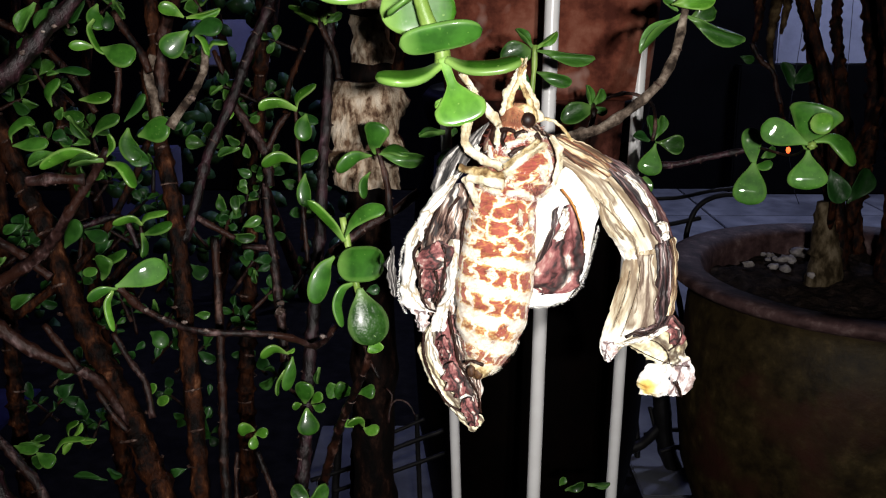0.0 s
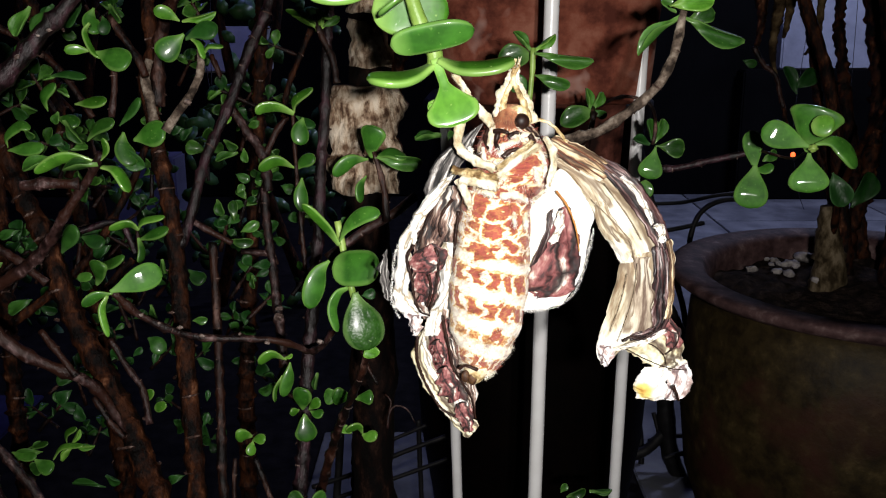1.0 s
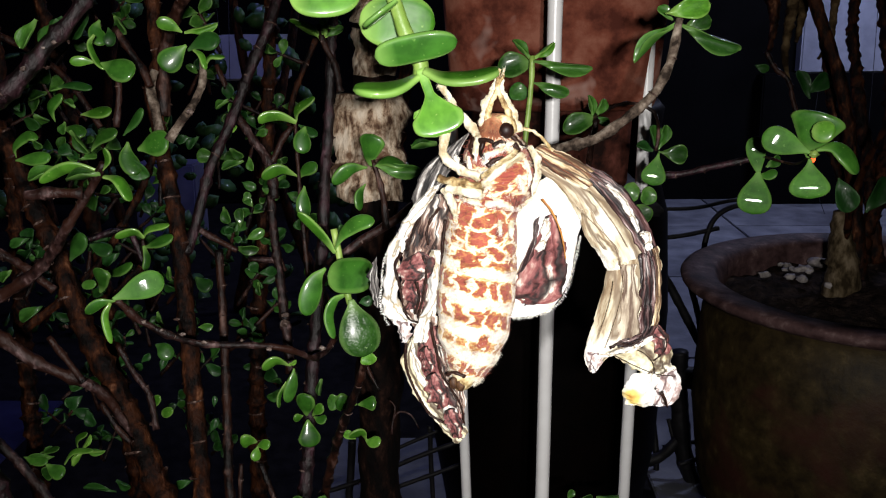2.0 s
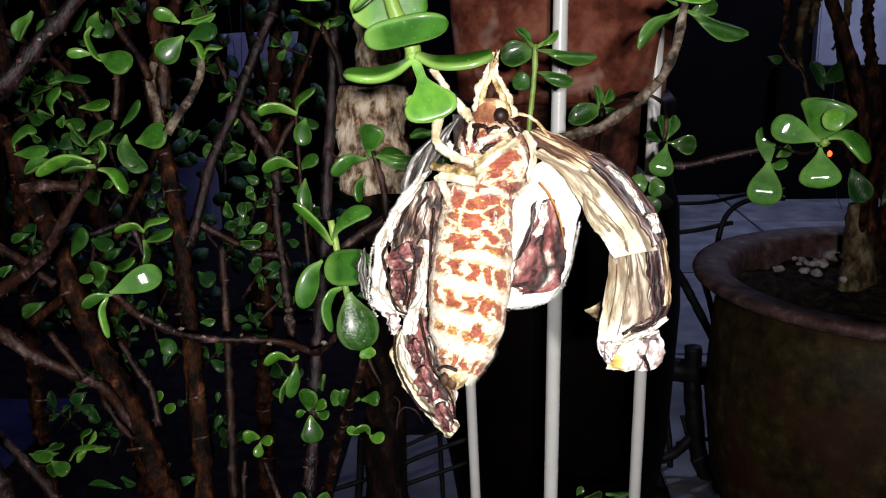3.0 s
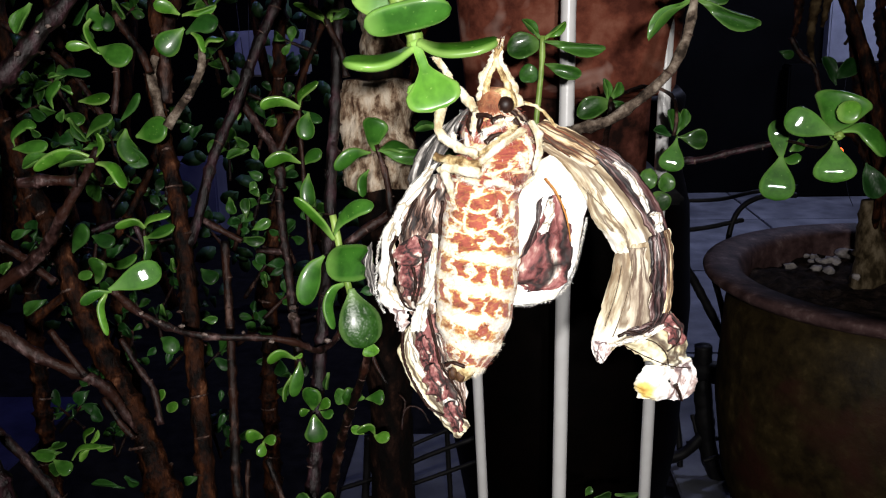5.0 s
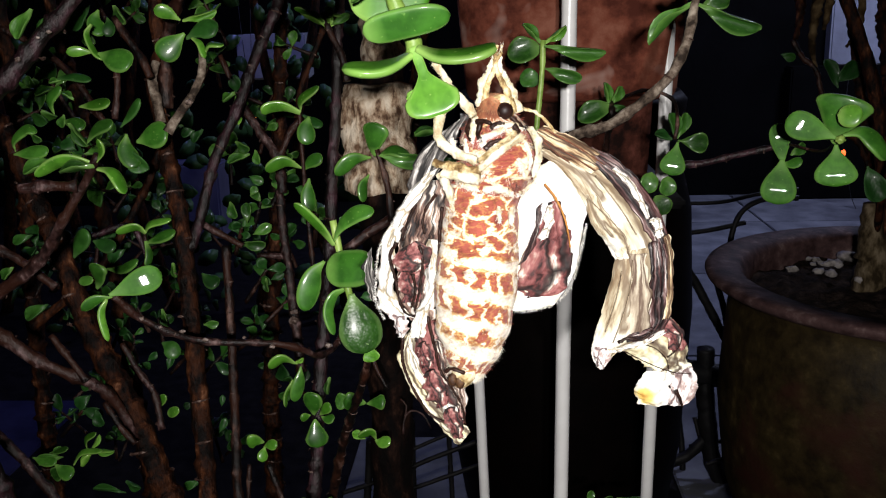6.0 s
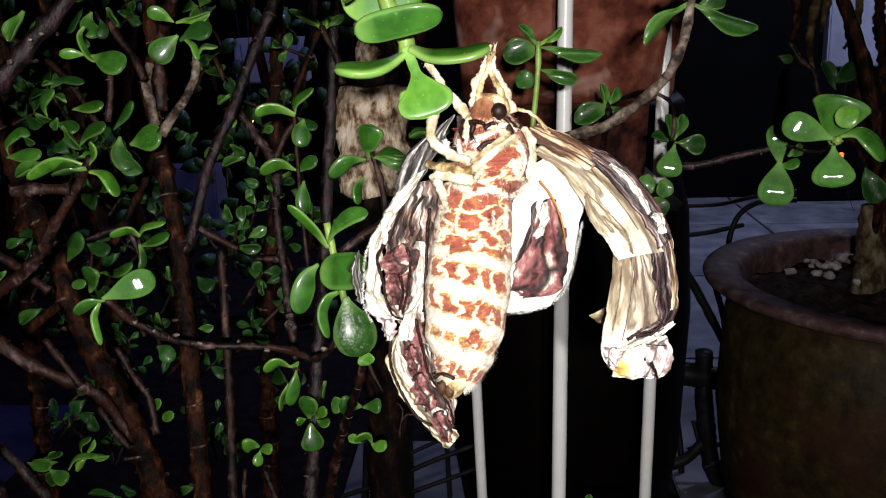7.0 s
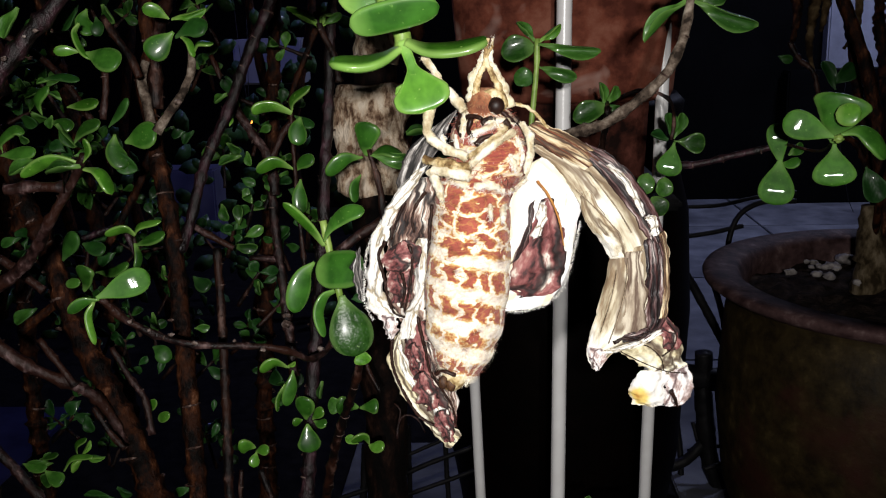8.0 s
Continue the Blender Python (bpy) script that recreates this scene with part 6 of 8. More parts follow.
# ---------------------------------------------------------------- leaves deeper in the bush
def tuft(plant, place, size, seed):
    """A short shoot with two or three pairs of leaves."""
    rnd = random.Random(seed)
    q = Vector(place)
    up = Vector((rnd.gauss(0, 0.5), rnd.gauss(0, 0.4), rnd.uniform(0.2, 1))).normalized()
    twig(plant, BARK, [q - up * size * 1.6, q, q + up * size * 0.5], 0.0011, 0.0007, 0.1, 0.2)
    turn = rnd.uniform(0, 360)
    for pair in range(2):
        side = up.orthogonal().normalized()
        side.rotate(Matrix.Rotation(radians(turn + 90 * pair), 3, up))
        for sign in (1, -1):
            base = q + up * size * (0.45 * pair)
            way = (side * sign + up * (0.25 + 0.3 * pair)).normalized()
            ln = size * rnd.uniform(0.75, 1.15)
            # lower shoots take the deep green, which paints in the dimmer light
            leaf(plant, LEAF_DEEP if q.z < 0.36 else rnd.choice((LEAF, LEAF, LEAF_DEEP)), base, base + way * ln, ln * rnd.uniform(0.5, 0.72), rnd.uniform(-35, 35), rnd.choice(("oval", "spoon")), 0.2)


rnd = random.Random(21)
back_bush = thing("jade_bush", (-0.16, 0.56, 0.0), "dim jade plant in the shade behind the larger one", "plant")
for x, lean in ((-0.20, -0.03), (-0.13, 0.02), (-0.27, 0.0), (-0.06, 0.03)):
    twig(back_bush, BROWN_DARK, [(x, 0.55, 0.0), (x + lean * 0.3, 0.545, 0.22), (x + lean, 0.56, 0.40), (x + lean * 2, 0.55, 0.60)], 0.006, 0.003)
for k in range(60):
    s, v = rnd.random(), rnd.random()
    far = rnd.uniform(0.46, 0.60)
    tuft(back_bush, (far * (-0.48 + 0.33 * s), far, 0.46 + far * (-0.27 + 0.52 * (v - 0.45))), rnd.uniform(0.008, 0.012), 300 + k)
for k in range(26):
    # a slanting slab of the crown behind the front branches
    s, v = rnd.random(), rnd.random()
    far = rnd.uniform(0.42, 0.52)
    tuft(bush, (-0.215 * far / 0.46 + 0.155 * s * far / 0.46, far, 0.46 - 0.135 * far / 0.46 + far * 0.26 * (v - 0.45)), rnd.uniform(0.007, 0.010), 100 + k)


# ---------------------------------------------------------------- the hedge far behind the bush, dark against the walls
def far_hedge():
    rnd = random.Random(77)
    t = thing("hedge", (-0.52, 1.42, 0.0), "dark leafy hedge in front of the far garden walls", "hedge")
    for x in (-0.78, -0.62, -0.50, -0.36, -0.22):
        lean = rnd.uniform(-0.08, 0.08)
        bm = bmesh.new()
        tube_mesh(bm, [(x, 1.42, 0.0), (x + lean, 1.40, 0.25), (x + lean * 0.4, 1.43, 0.52), (x + lean * 1.6, 1.42, 0.80)], 0.010, 0.004, 8, 0.02, 0.0, 0.3)
        hang(part("stem", bm, BROWN_DARK, None), t)
    bm = bmesh.new()
    for _ in range(620):
        q = Vector((rnd.uniform(-0.90, -0.12), rnd.uniform(1.28, 1.56), rnd.uniform(0.0, 0.82)))
        # clumps with gaps between them
        if noise.noise(Vector((q.x * 7, q.z * 7, 2.2))) < -0.16:
            continue
        way = Vector((rnd.gauss(0, 1), rnd.gauss(0, 0.6), rnd.gauss(0.1, 0.8))).normalized()
        side = way.cross(Vector((rnd.gauss(0, 0.4), -1, rnd.gauss(0, 0.4)))).normalized()
        ln = rnd.uniform(0.022, 0.045)
        out = side.cross(way) * ln * 0.10
        rim = [(0.0, 0.0), (0.25, 0.24), (0.6, 0.30), (0.88, 0.17), (1.0, 0.0), (0.88, -0.17), (0.6, -0.30), (0.25, -0.24)]
        edge = [bm.verts.new(q + way * ln * a + side * ln * b + out * abs(b) * 3) for a, b in rim]
        for back in (out * 0.8, -out * 0.8):
            mid = bm.verts.new(q + way * ln * 0.5 + back)
            for k in range(8):
                bm.faces.new((edge[k], edge[(k + 1) % 8], mid))
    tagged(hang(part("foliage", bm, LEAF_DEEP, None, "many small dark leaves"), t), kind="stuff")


far_hedge()


MOTH_PLACE = (0.01547, 0.21720, 0.42127)
# ---------------------------------------------------------------- the moth
def fuzz_material(name, red, pale, ochre, bands=(), cells=12.0, lines=(6.0, 9.0), blotch=0.56, lines_to=1.0):
    """Hairy skin: red cells under a pale net and pale rings. bands: (share of the length, how pale) along the body;
    cells: their count around it; lines: the scale of the winding pale lines, which end at the share lines_to."""
    m, n, l, b = node_material(name)
    uv = n.new("ShaderNodeUVMap")
    sep = n.new("ShaderNodeSeparateXYZ")
    l.new(uv.outputs[0], sep.inputs[0])
    u, v = sep.outputs[0], sep.outputs[1]

    def calc(op, a, c=0.0, d=0.0):
        k = n.new("ShaderNodeMath")
        k.operation = op
        for i, x in enumerate((a, c, d)):
            if isinstance(x, (int, float)):
                k.inputs[i].default_value = x
            else:
                l.new(x, k.inputs[i])
        return k.outputs[0]

    def laid(scale, detail=3):
        mp = n.new("ShaderNodeMapping")
        mp.inputs["Scale"].default_value = (*scale, 1)
        l.new(uv.outputs[0], mp.inputs[0])
        t = n.new("ShaderNodeTexNoise")
        t.inputs["Scale"].default_value, t.inputs["Detail"].default_value, t.inputs["Roughness"].default_value = 1.0, detail, 0.6
        l.new(mp.outputs[0], t.inputs["Vector"])
        return t, mp

    wob, _ = laid((11, 16))
    # rings sag a little to one side and waver
    along = calc("ADD", calc("MULTIPLY_ADD", u, 0.25, -0.0625), calc("MULTIPLY_ADD", wob.outputs["Fac"], 0.07, -0.035))
    along = calc("ADD", along, v)
    mask = None
    if bands:
        mask = ramp(n, l, along, [(p, (q, q, q)) for p, q in bands])
        turn = calc("ADD", calc("MULTIPLY", u, cells), calc("MULTIPLY", wob.outputs["Fac"], 2.2))
        edge = calc("MULTIPLY", calc("ABSOLUTE", calc("SUBTRACT", calc("FRACT", turn), 0.5)), 2.0)
        rows = ramp(n, l, along, [(0.36, (0, 0, 0)), (0.42, (1, 1, 1))])
        mask = mixed(n, l, 1.0, mask, mixed(n, l, 1.0, ramp(n, l, edge, [(0.30, (0, 0, 0)), (0.90, (1, 1, 1))]), rows, "MULTIPLY"), "LIGHTEN")
    wave, mp = laid((lines[0] * 1.3, lines[1] * 1.3))
    bent = n.new("ShaderNodeMixRGB")
    bent.blend_type = "LINEAR_LIGHT"
    bent.inputs[0].default_value = 0.7
    l.new(mp.outputs[0], bent.inputs[1])
    l.new(wave.outputs["Color"], bent.inputs[2])
    vor = n.new("ShaderNodeTexVoronoi")
    vor.feature = "DISTANCE_TO_EDGE"
    vor.inputs["Scale"].default_value = 0.8
    l.new(bent.outputs[0], vor.inputs["Vector"])
    net = ramp(n, l, vor.outputs["Distance"], [(0.0, (1, 1, 1)), (0.19, (0, 0, 0))])
    big, _ = laid((5, 7), 4)
    spots = ramp(n, l, big.outputs["Fac"], [(blotch, (0, 0, 0)), (blotch + 0.06, (1, 1, 1))])
    extra = mixed(n, l, 1.0, mixed(n, l, 1.0, net, spots, "LIGHTEN"), ramp(n, l, along, [(lines_to, (1, 1, 1)), (lines_to + 0.05, (0, 0, 0))]), "MULTIPLY")
    mask = mixed(n, l, 1.0, mask, extra, "LIGHTEN") if mask else extra
    holes, _ = laid((8, 11), 3)
    mask = mixed(n, l, 1.0, mask, ramp(n, l, holes.outputs["Fac"], [(0.33, (0, 0, 0)), (0.40, (1, 1, 1))]), "MULTIPLY")
    fine, _ = laid((60, 80), 4)
    rough_mask = mixed(n, l, 0.5, mask, fine.outputs["Fac"], "LINEAR_LIGHT")
    c = ramp(n, l, rough_mask, [(0.0, red), (0.28, tuple(x * 0.75 for x in red)), (0.46, ochre), (0.62, (0.74, 0.58, 0.28)), (0.84, pale)])
    vein, _ = laid((13, 18), 2)
    c = mixed(n, l, ramp(n, l, vein.outputs["Fac"], [(0.455, (0, 0, 0)), (0.49, (0.30, 0.30, 0.30)), (0.51, (0.30, 0.30, 0.30)), (0.545, (0, 0, 0))]), c, (0.60, 0.36, 0.09))
    tone, _ = laid((14, 20), 4)
    c = mixed(n, l, 1.0, c, ramp(n, l, tone.outputs["Fac"], [(0.30, (0.30, 0.20, 0.20)), (0.42, (0.80, 0.72, 0.70)), (0.55, (1, 1, 1)), (0.72, (1.3, 1.25, 1.2))]), "MULTIPLY")
    l.new(c, b.inputs["Base Color"])
    b.inputs["Roughness"].default_value = 0.9
    b.inputs["Sheen Weight"].default_value = 0.2
    bump(n, l, b, noise_of(n, l, 900, 4, 0.7), 0.8, 0.0006)
    return m


# the pale rings along the abdomen: (share of the way down, how pale)
RINGS = [(0.0, 0.0), (0.315, 0.0), (0.350, 1.0), (0.390, 1.0), (0.425, 0.0), (0.470, 0.0), (0.497, 1.0), (0.527, 1.0), (0.555, 0.0), (0.588, 0.0), (0.620, 1.0), (0.655, 1.0), (0.682, 0.48), (0.708, 0.48), (0.735, 1.0), (0.780, 1.0), (0.820, 0.1), (0.860, 0.1), (0.90, 1.0)]
SKIN = fuzz_material("furry_abdomen", (0.36, 0.085, 0.055), (0.88, 0.83, 0.72), (0.50, 0.21, 0.06), RINGS, 14.0, (8.0, 11.0), 0.60, 0.33)
THORAX = fuzz_material("furry_thorax", (0.30, 0.060, 0.042), (0.80, 0.72, 0.58), (0.36, 0.11, 0.06), (), 0.0, (5.5, 4.0), 0.68, 1.2)


def wing_material(name, stops, zone, streak, crease, dark, rough=0.75, depth=0.0008, amount=0.45, bend=0.4):
    """Crumpled scaly membrane, laid along the wing: zones of colour, fine streaks, shade painted dark in the creases,
    ridges.
    """
    m, n, l, b = node_material(name)
    uv = n.new("ShaderNodeUVMap")

    def laid(scale, kind="noise", detail=5, warp=0.0):
        mp = n.new("ShaderNodeMapping")
        mp.inputs["Scale"].default_value = (*scale, 1)
        mp.inputs["Location"].default_value = (len(name) * 1.37, len(name) * 0.61, 0)
        l.new(uv.outputs[0], mp.inputs[0])
        if kind == "noise":
            t = n.new("ShaderNodeTexNoise")
            t.inputs["Detail"].default_value, t.inputs["Roughness"].default_value, t.inputs["Distortion"].default_value = detail, 0.65, warp
        else:
            t = n.new("ShaderNodeTexVoronoi")
            t.feature = "DISTANCE_TO_EDGE"
        t.inputs["Scale"].default_value = 1.0
        if kind != "noise":
            w = n.new("ShaderNodeTexNoise")
            w.inputs["Scale"].default_value, w.inputs["Detail"].default_value = 2.0, 3
            l.new(mp.outputs[0], w.inputs["Vector"])
            a = n.new("ShaderNodeMixRGB")
            a.blend_type = "LINEAR_LIGHT"
            a.inputs[0].default_value = bend
            l.new(mp.outputs[0], a.inputs[1])
            l.new(w.outputs["Color"], a.inputs[2])
            l.new(a.outputs[0], t.inputs["Vector"])
            return t.outputs["Distance"]
        l.new(mp.outputs[0], t.inputs["Vector"])
        return t.outputs["Fac"]

    z, s = laid(zone, warp=0.35), laid(streak, detail=3)
    mix = n.new("ShaderNodeMix")
    mix.inputs[0].default_value = amount
    l.new(z, mix.inputs[2])
    l.new(s, mix.inputs[3])
    c = ramp(n, l, mix.outputs[0], [(0.5 + (p - 0.5) * 0.55, q) for p, q in stops])
    e = laid(crease, "cells")
    line = ramp(n, l, e, [(0.0, (1, 1, 1)), (0.03, (0.8, 0.8, 0.8)), (0.07, (0, 0, 0))])
    c = mixed(n, l, line, c, dark)
    l.new(c, b.inputs["Base Color"])
    b.inputs["Roughness"].default_value = rough
    add = n.new("ShaderNodeMath")
    add.operation = "MULTIPLY_ADD"
    add.inputs[1].default_value = 0.5
    l.new(s, add.inputs[0])
    dip = ramp(n, l, e, [(0.0, (0, 0, 0)), (0.12, (0.6, 0.6, 0.6)), (0.4, (0.8, 0.8, 0.8))])
    l.new(dip, add.inputs[2])
    bump(n, l, b, add.outputs[0], 1.0, depth)
    return m


CREAM = wing_material("cream_wing", [(0.30, (0.24, 0.17, 0.10)), (0.42, (0.50, 0.44, 0.31)), (0.52, (0.66, 0.61, 0.48)), (0.64, (0.80, 0.78, 0.70))], (2.2, 1.6), (5, 1.8), (1.3, 0.9), (0.17, 0.12, 0.075), depth=0.0003, amount=0.18, bend=0.35)
BUFF = wing_material("buff_wing", [(0.28, (0.34, 0.27, 0.14)), (0.44, (0.66, 0.60, 0.40)), (0.62, (0.80, 0.77, 0.62))], (2.0, 2.5), (4, 3), (1.3, 1.8), (0.08, 0.05, 0.03), depth=0.0003, amount=0.2, bend=0.25)
WHITE_WING = wing_material("white_wing", [(0.30, (0.45, 0.40, 0.30)), (0.42, (0.80, 0.77, 0.70)), (0.7, (0.88, 0.88, 0.87))], (4, 5), (9, 4), (1.2, 2.0), (0.40, 0.33, 0.22), 0.85, 0.0006)
CLEAN_WHITE = wing_material("clean_white_wing", [(0.28, (0.70, 0.62, 0.45)), (0.40, (0.86, 0.85, 0.84)), (0.7, (0.90, 0.90, 0.90))], (3, 3), (20, 5), (0.8, 0.9), (0.78, 0.70, 0.50), 0.85, 0.0004)
MAROON = wing_material("maroon_wing", [(0.33, (0.022, 0.008, 0.008)), (0.42, (0.14, 0.038, 0.038)), (0.53, (0.27, 0.095, 0.090)), (0.60, (0.40, 0.23, 0.20)), (0.66, (0.74, 0.66, 0.58))], (1.6, 2.0), (4, 2.5), (0.9, 1.0), (0.012, 0.006, 0.006), depth=0.0004, amount=0.25, bend=0.25)
STREAKED = wing_material("streaked_wing", [(0.36, (0.012, 0.008, 0.008)), (0.45, (0.13, 0.07, 0.055)), (0.53, (0.33, 0.23, 0.18)), (0.60, (0.78, 0.73, 0.66))], (3.2, 2.2), (8, 3.0), (2.2, 1.3), (0.010, 0.006, 0.006), depth=0.0004, amount=0.4, bend=0.2)
DARK_WING = wing_material("dark_wing", [(0.36, (0.010, 0.005, 0.006)), (0.48, (0.060, 0.024, 0.024)), (0.58, (0.17, 0.10, 0.095)), (0.72, (0.72, 0.66, 0.63))], (2.6, 1.5), (6, 2.0), (2.2, 0.9), (0.008, 0.005, 0.006), 0.45, depth=0.0004, amount=0.5)
BROWN_WING = wing_material("brown_wing", [(0.34, (0.06, 0.028, 0.014)), (0.46, (0.26, 0.15, 0.075)), (0.55, (0.50, 0.39, 0.23)), (0.66, (0.72, 0.64, 0.46))], (2.5, 1.4), (6, 1.2), (2.2, 0.6), (0.05, 0.024, 0.012), depth=0.0002, amount=0.5, bend=0.15)
GREY_WING = wing_material("grey_wing", [(0.36, (0.012, 0.011, 0.011)), (0.46, (0.10, 0.09, 0.085)), (0.55, (0.30, 0.28, 0.26)), (0.64, (0.74, 0.72, 0.69))], (2.5, 1.4), (7, 0.9), (1.8, 0.8), (0.010, 0.009, 0.009), depth=0.0003, amount=0.55)


def tip_material():
    """White curled membrane, stained yellow to orange towards one lower corner."""
    m, n, l, b = node_material("yellow_wing_tip")
    uv = n.new("ShaderNodeUVMap")
    sep = n.new("ShaderNodeSeparateXYZ")
    l.new(uv.outputs[0], sep.inputs[0])
    across = ramp(n, l, sep.outputs[0], [(0.05, (0.5, 0.5, 0.5)), (0.22, (1, 1, 1)), (0.75, (0, 0, 0))])
    down = ramp(n, l, sep.outputs[1], [(0.18, (0, 0, 0)), (0.55, (1, 1, 1)), (0.9, (0.5, 0.5, 0.5))])
    stain = mixed(n, l, 1.0, mixed(n, l, 1.0, across, down, "MULTIPLY"), ramp(n, l, noise_of(n, l, 240, 3), [(0.3, (0.6, 0.6, 0.6)), (0.65, (1.15, 1.15, 1.15))]), "MULTIPLY")
    white = ramp(n, l, noise_of(n, l, 160, 3), [(0.3, (0.80, 0.77, 0.70)), (0.6, (0.90, 0.89, 0.88))])
    c = mixed(n, l, ramp(n, l, stain, [(0.18, (0, 0, 0)), (0.55, (1, 1, 1))]), white, (0.78, 0.58, 0.16))
    c = mixed(n, l, ramp(n, l, stain, [(0.62, (0, 0, 0)), (0.95, (0.9, 0.9, 0.9))]), c, (0.52, 0.24, 0.04))
    l.new(c, b.inputs["Base Color"])
    b.inputs["Roughness"].default_value = 0.8
    bump(n, l, b, noise_of(n, l, 300, 4), 0.4, 0.0004)
    return m


YELLOW_TIP = tip_material()
PINK_TIP = wing_material("pink_wing_tip", [(0.34, (0.34, 0.24, 0.22)), (0.44, (0.66, 0.57, 0.55)), (0.54, (0.85, 0.81, 0.80))], (2, 2), (5, 4), (1.2, 1.2), (0.12, 0.07, 0.07), depth=0.0004, amount=0.25, bend=0.2)
FOLD_WING = wing_material("fold_wing", [(0.28, (0.17, 0.125, 0.09)), (0.46, (0.38, 0.31, 0.23)), (0.62, (0.58, 0.52, 0.41))], (2.2, 1.6), (5, 1.6), (1.2, 0.8), (0.10, 0.06, 0.04), depth=0.0003, amount=0.2, bend=0.35)
CREASE_SHADE = mottled("wing_crease", [(0.3, (0.12, 0.075, 0.045)), (0.7, (0.40, 0.32, 0.22))], 300, 0.8)
RUST = mottled("rust_hair", [(0.3, (0.05, 0.014, 0.008)), (0.7, (0.20, 0.065, 0.03))], 300, 0.85)
LEG = mottled("leg_hair", [(0.3, (0.42, 0.33, 0.19)), (0.45, (0.66, 0.58, 0.40)), (0.62, (0.84, 0.79, 0.66))], 260, 0.85, 900, 0.0005, 0.8)
TIP_PLATE = mottled("tip_plate", [(0.35, (0.035, 0.012, 0.004)), (0.65, (0.12, 0.055, 0.018))], 400, 0.6)
LEG_BROWN = mottled("leg_brown", [(0.38, (0.16, 0.09, 0.03)), (0.5, (0.50, 0.37, 0.17)), (0.62, (0.74, 0.64, 0.42))], 260, 0.8, 900, 0.0005, 0.8)
# blackish brown of the eyes, also used for painted shade strokes
EYE_AND_SHADE = mottled("eye_and_shade", [(0.3, (0.010, 0.004, 0.003)), (0.7, (0.030, 0.012, 0.008))], 300, 0.45, 900, 0.0001, 0.2, spec=0.2)
ORANGE_VEIN = mottled("orange_vein", [(0.3, (0.30, 0.11, 0.02)), (0.7, (0.55, 0.26, 0.05))], 300, 0.7)
FACE = mottled("face_hair", [(0.35, (0.14, 0.040, 0.018)), (0.55, (0.32, 0.115, 0.05)), (0.7, (0.50, 0.26, 0.14))], 220, 0.85, 900, 0.0005, 0.8)

moth = thing("moth", MOTH_PLACE, "freshly hatched large moth with crumpled cream wings hanging from a leaf", "moth")
moth.rotation_euler = (radians(-2.5), 0, 0)


def mm(p):
    return Vector(p) * 0.001


def body_mesh(rings, sides=40, flat=0.9, fur=0.02, segments=0):
    """rings: (place in mm, half width in mm); upright slices through a soft body, with a UV round and along it."""
    bm = bmesh.new()
    uv = bm.loops.layers.uv.new("UVMap")
    line = smooth_line([mm(p) for p, _ in rings], 0.0009)
    wide = [w for _, w in rings]
    made = []
    for q, s in line:
        i = min(int(s * (len(wide) - 1)), len(wide) - 2)
        t = s * (len(wide) - 1) - i
        t = t * t * (3 - 2 * t)
        w = 0.001 * (wide[i] * (1 - t) + wide[i + 1] * t)
        if segments:
            w *= 0.955 + 0.075 * abs(math.sin(math.pi * (s * segments + 0.1))) ** 0.5
        ring = []
        for k in range(sides):
            a = 2 * math.pi * k / sides
            d = Vector((math.cos(a), -math.sin(a) * flat, 0))
            ring.append(bm.verts.new(q + d * w * (1 + fur * noise.noise((q + d * w) * 700))))
        made.append((ring, s))
    for (a, s), (b, t) in zip(made, made[1:]):
        for k in range(sides):
            fc = bm.faces.new((a[k], a[(k + 1) % sides], b[(k + 1) % sides], b[k]))
            for lp, c in zip(fc.loops, ((k, s), (k + 1, s), (k + 1, t), (k, t))):
                lp[uv].uv = (c[0] / sides, c[1])
    bm.faces.new(made[0][0])
    bm.faces.new(made[-1][0])
    return bm


def fur_mesh(rings, count, length, width, seed, keep, flat=0.9, wild=0.45):
    """Short tapering hairs that lie down along a body; keep(u, v) tells where they grow."""
    rnd = random.Random(seed)
    bm = bmesh.new()
    pts, wide = [mm(p) for p, _ in rings], [w for _, w in rings]
    n = len(rings) - 1
    for _ in range(count):
        s, u = rnd.random(), rnd.random()
        if not keep(u, s):
            continue
        x = s * n
        i = min(int(x), n - 1)
        t = x - i
        q, w = pts[i].lerp(pts[i + 1], t), 0.001 * (wide[i] * (1 - t) + wide[i + 1] * t)
        a = 2 * math.pi * u
        d = Vector((math.cos(a), -math.sin(a) * flat, 0))
        root = q + d * w * 0.97
        way = (d * rnd.uniform(0.15, 0.75) + (pts[i + 1] - pts[i]).normalized() + Vector((rnd.gauss(0, wild), rnd.gauss(0, wild), rnd.gauss(0, wild)))).normalized()
        ln = 0.001 * length * rnd.uniform(0.6, 1.4)
        side = way.cross(d).normalized() * 0.0005 * width
        bend = root + way * ln * 0.55 + d * ln * 0.12
        a0, a1 = bm.verts.new(root - side), bm.verts.new(root + side)
        b0, b1 = bm.verts.new(bend - side * 0.8), bm.verts.new(bend + side * 0.8)
        c = bm.verts.new(root + way * ln)
        bm.faces.new((a0, a1, b1, b0))
        bm.faces.new((b0, b1, c))
    return bm


def patch(u, v, fu, fv, seed):
    return noise.noise(Vector((math.cos(2 * math.pi * u) * fu, math.sin(2 * math.pi * u) * fu, v * fv + seed)))


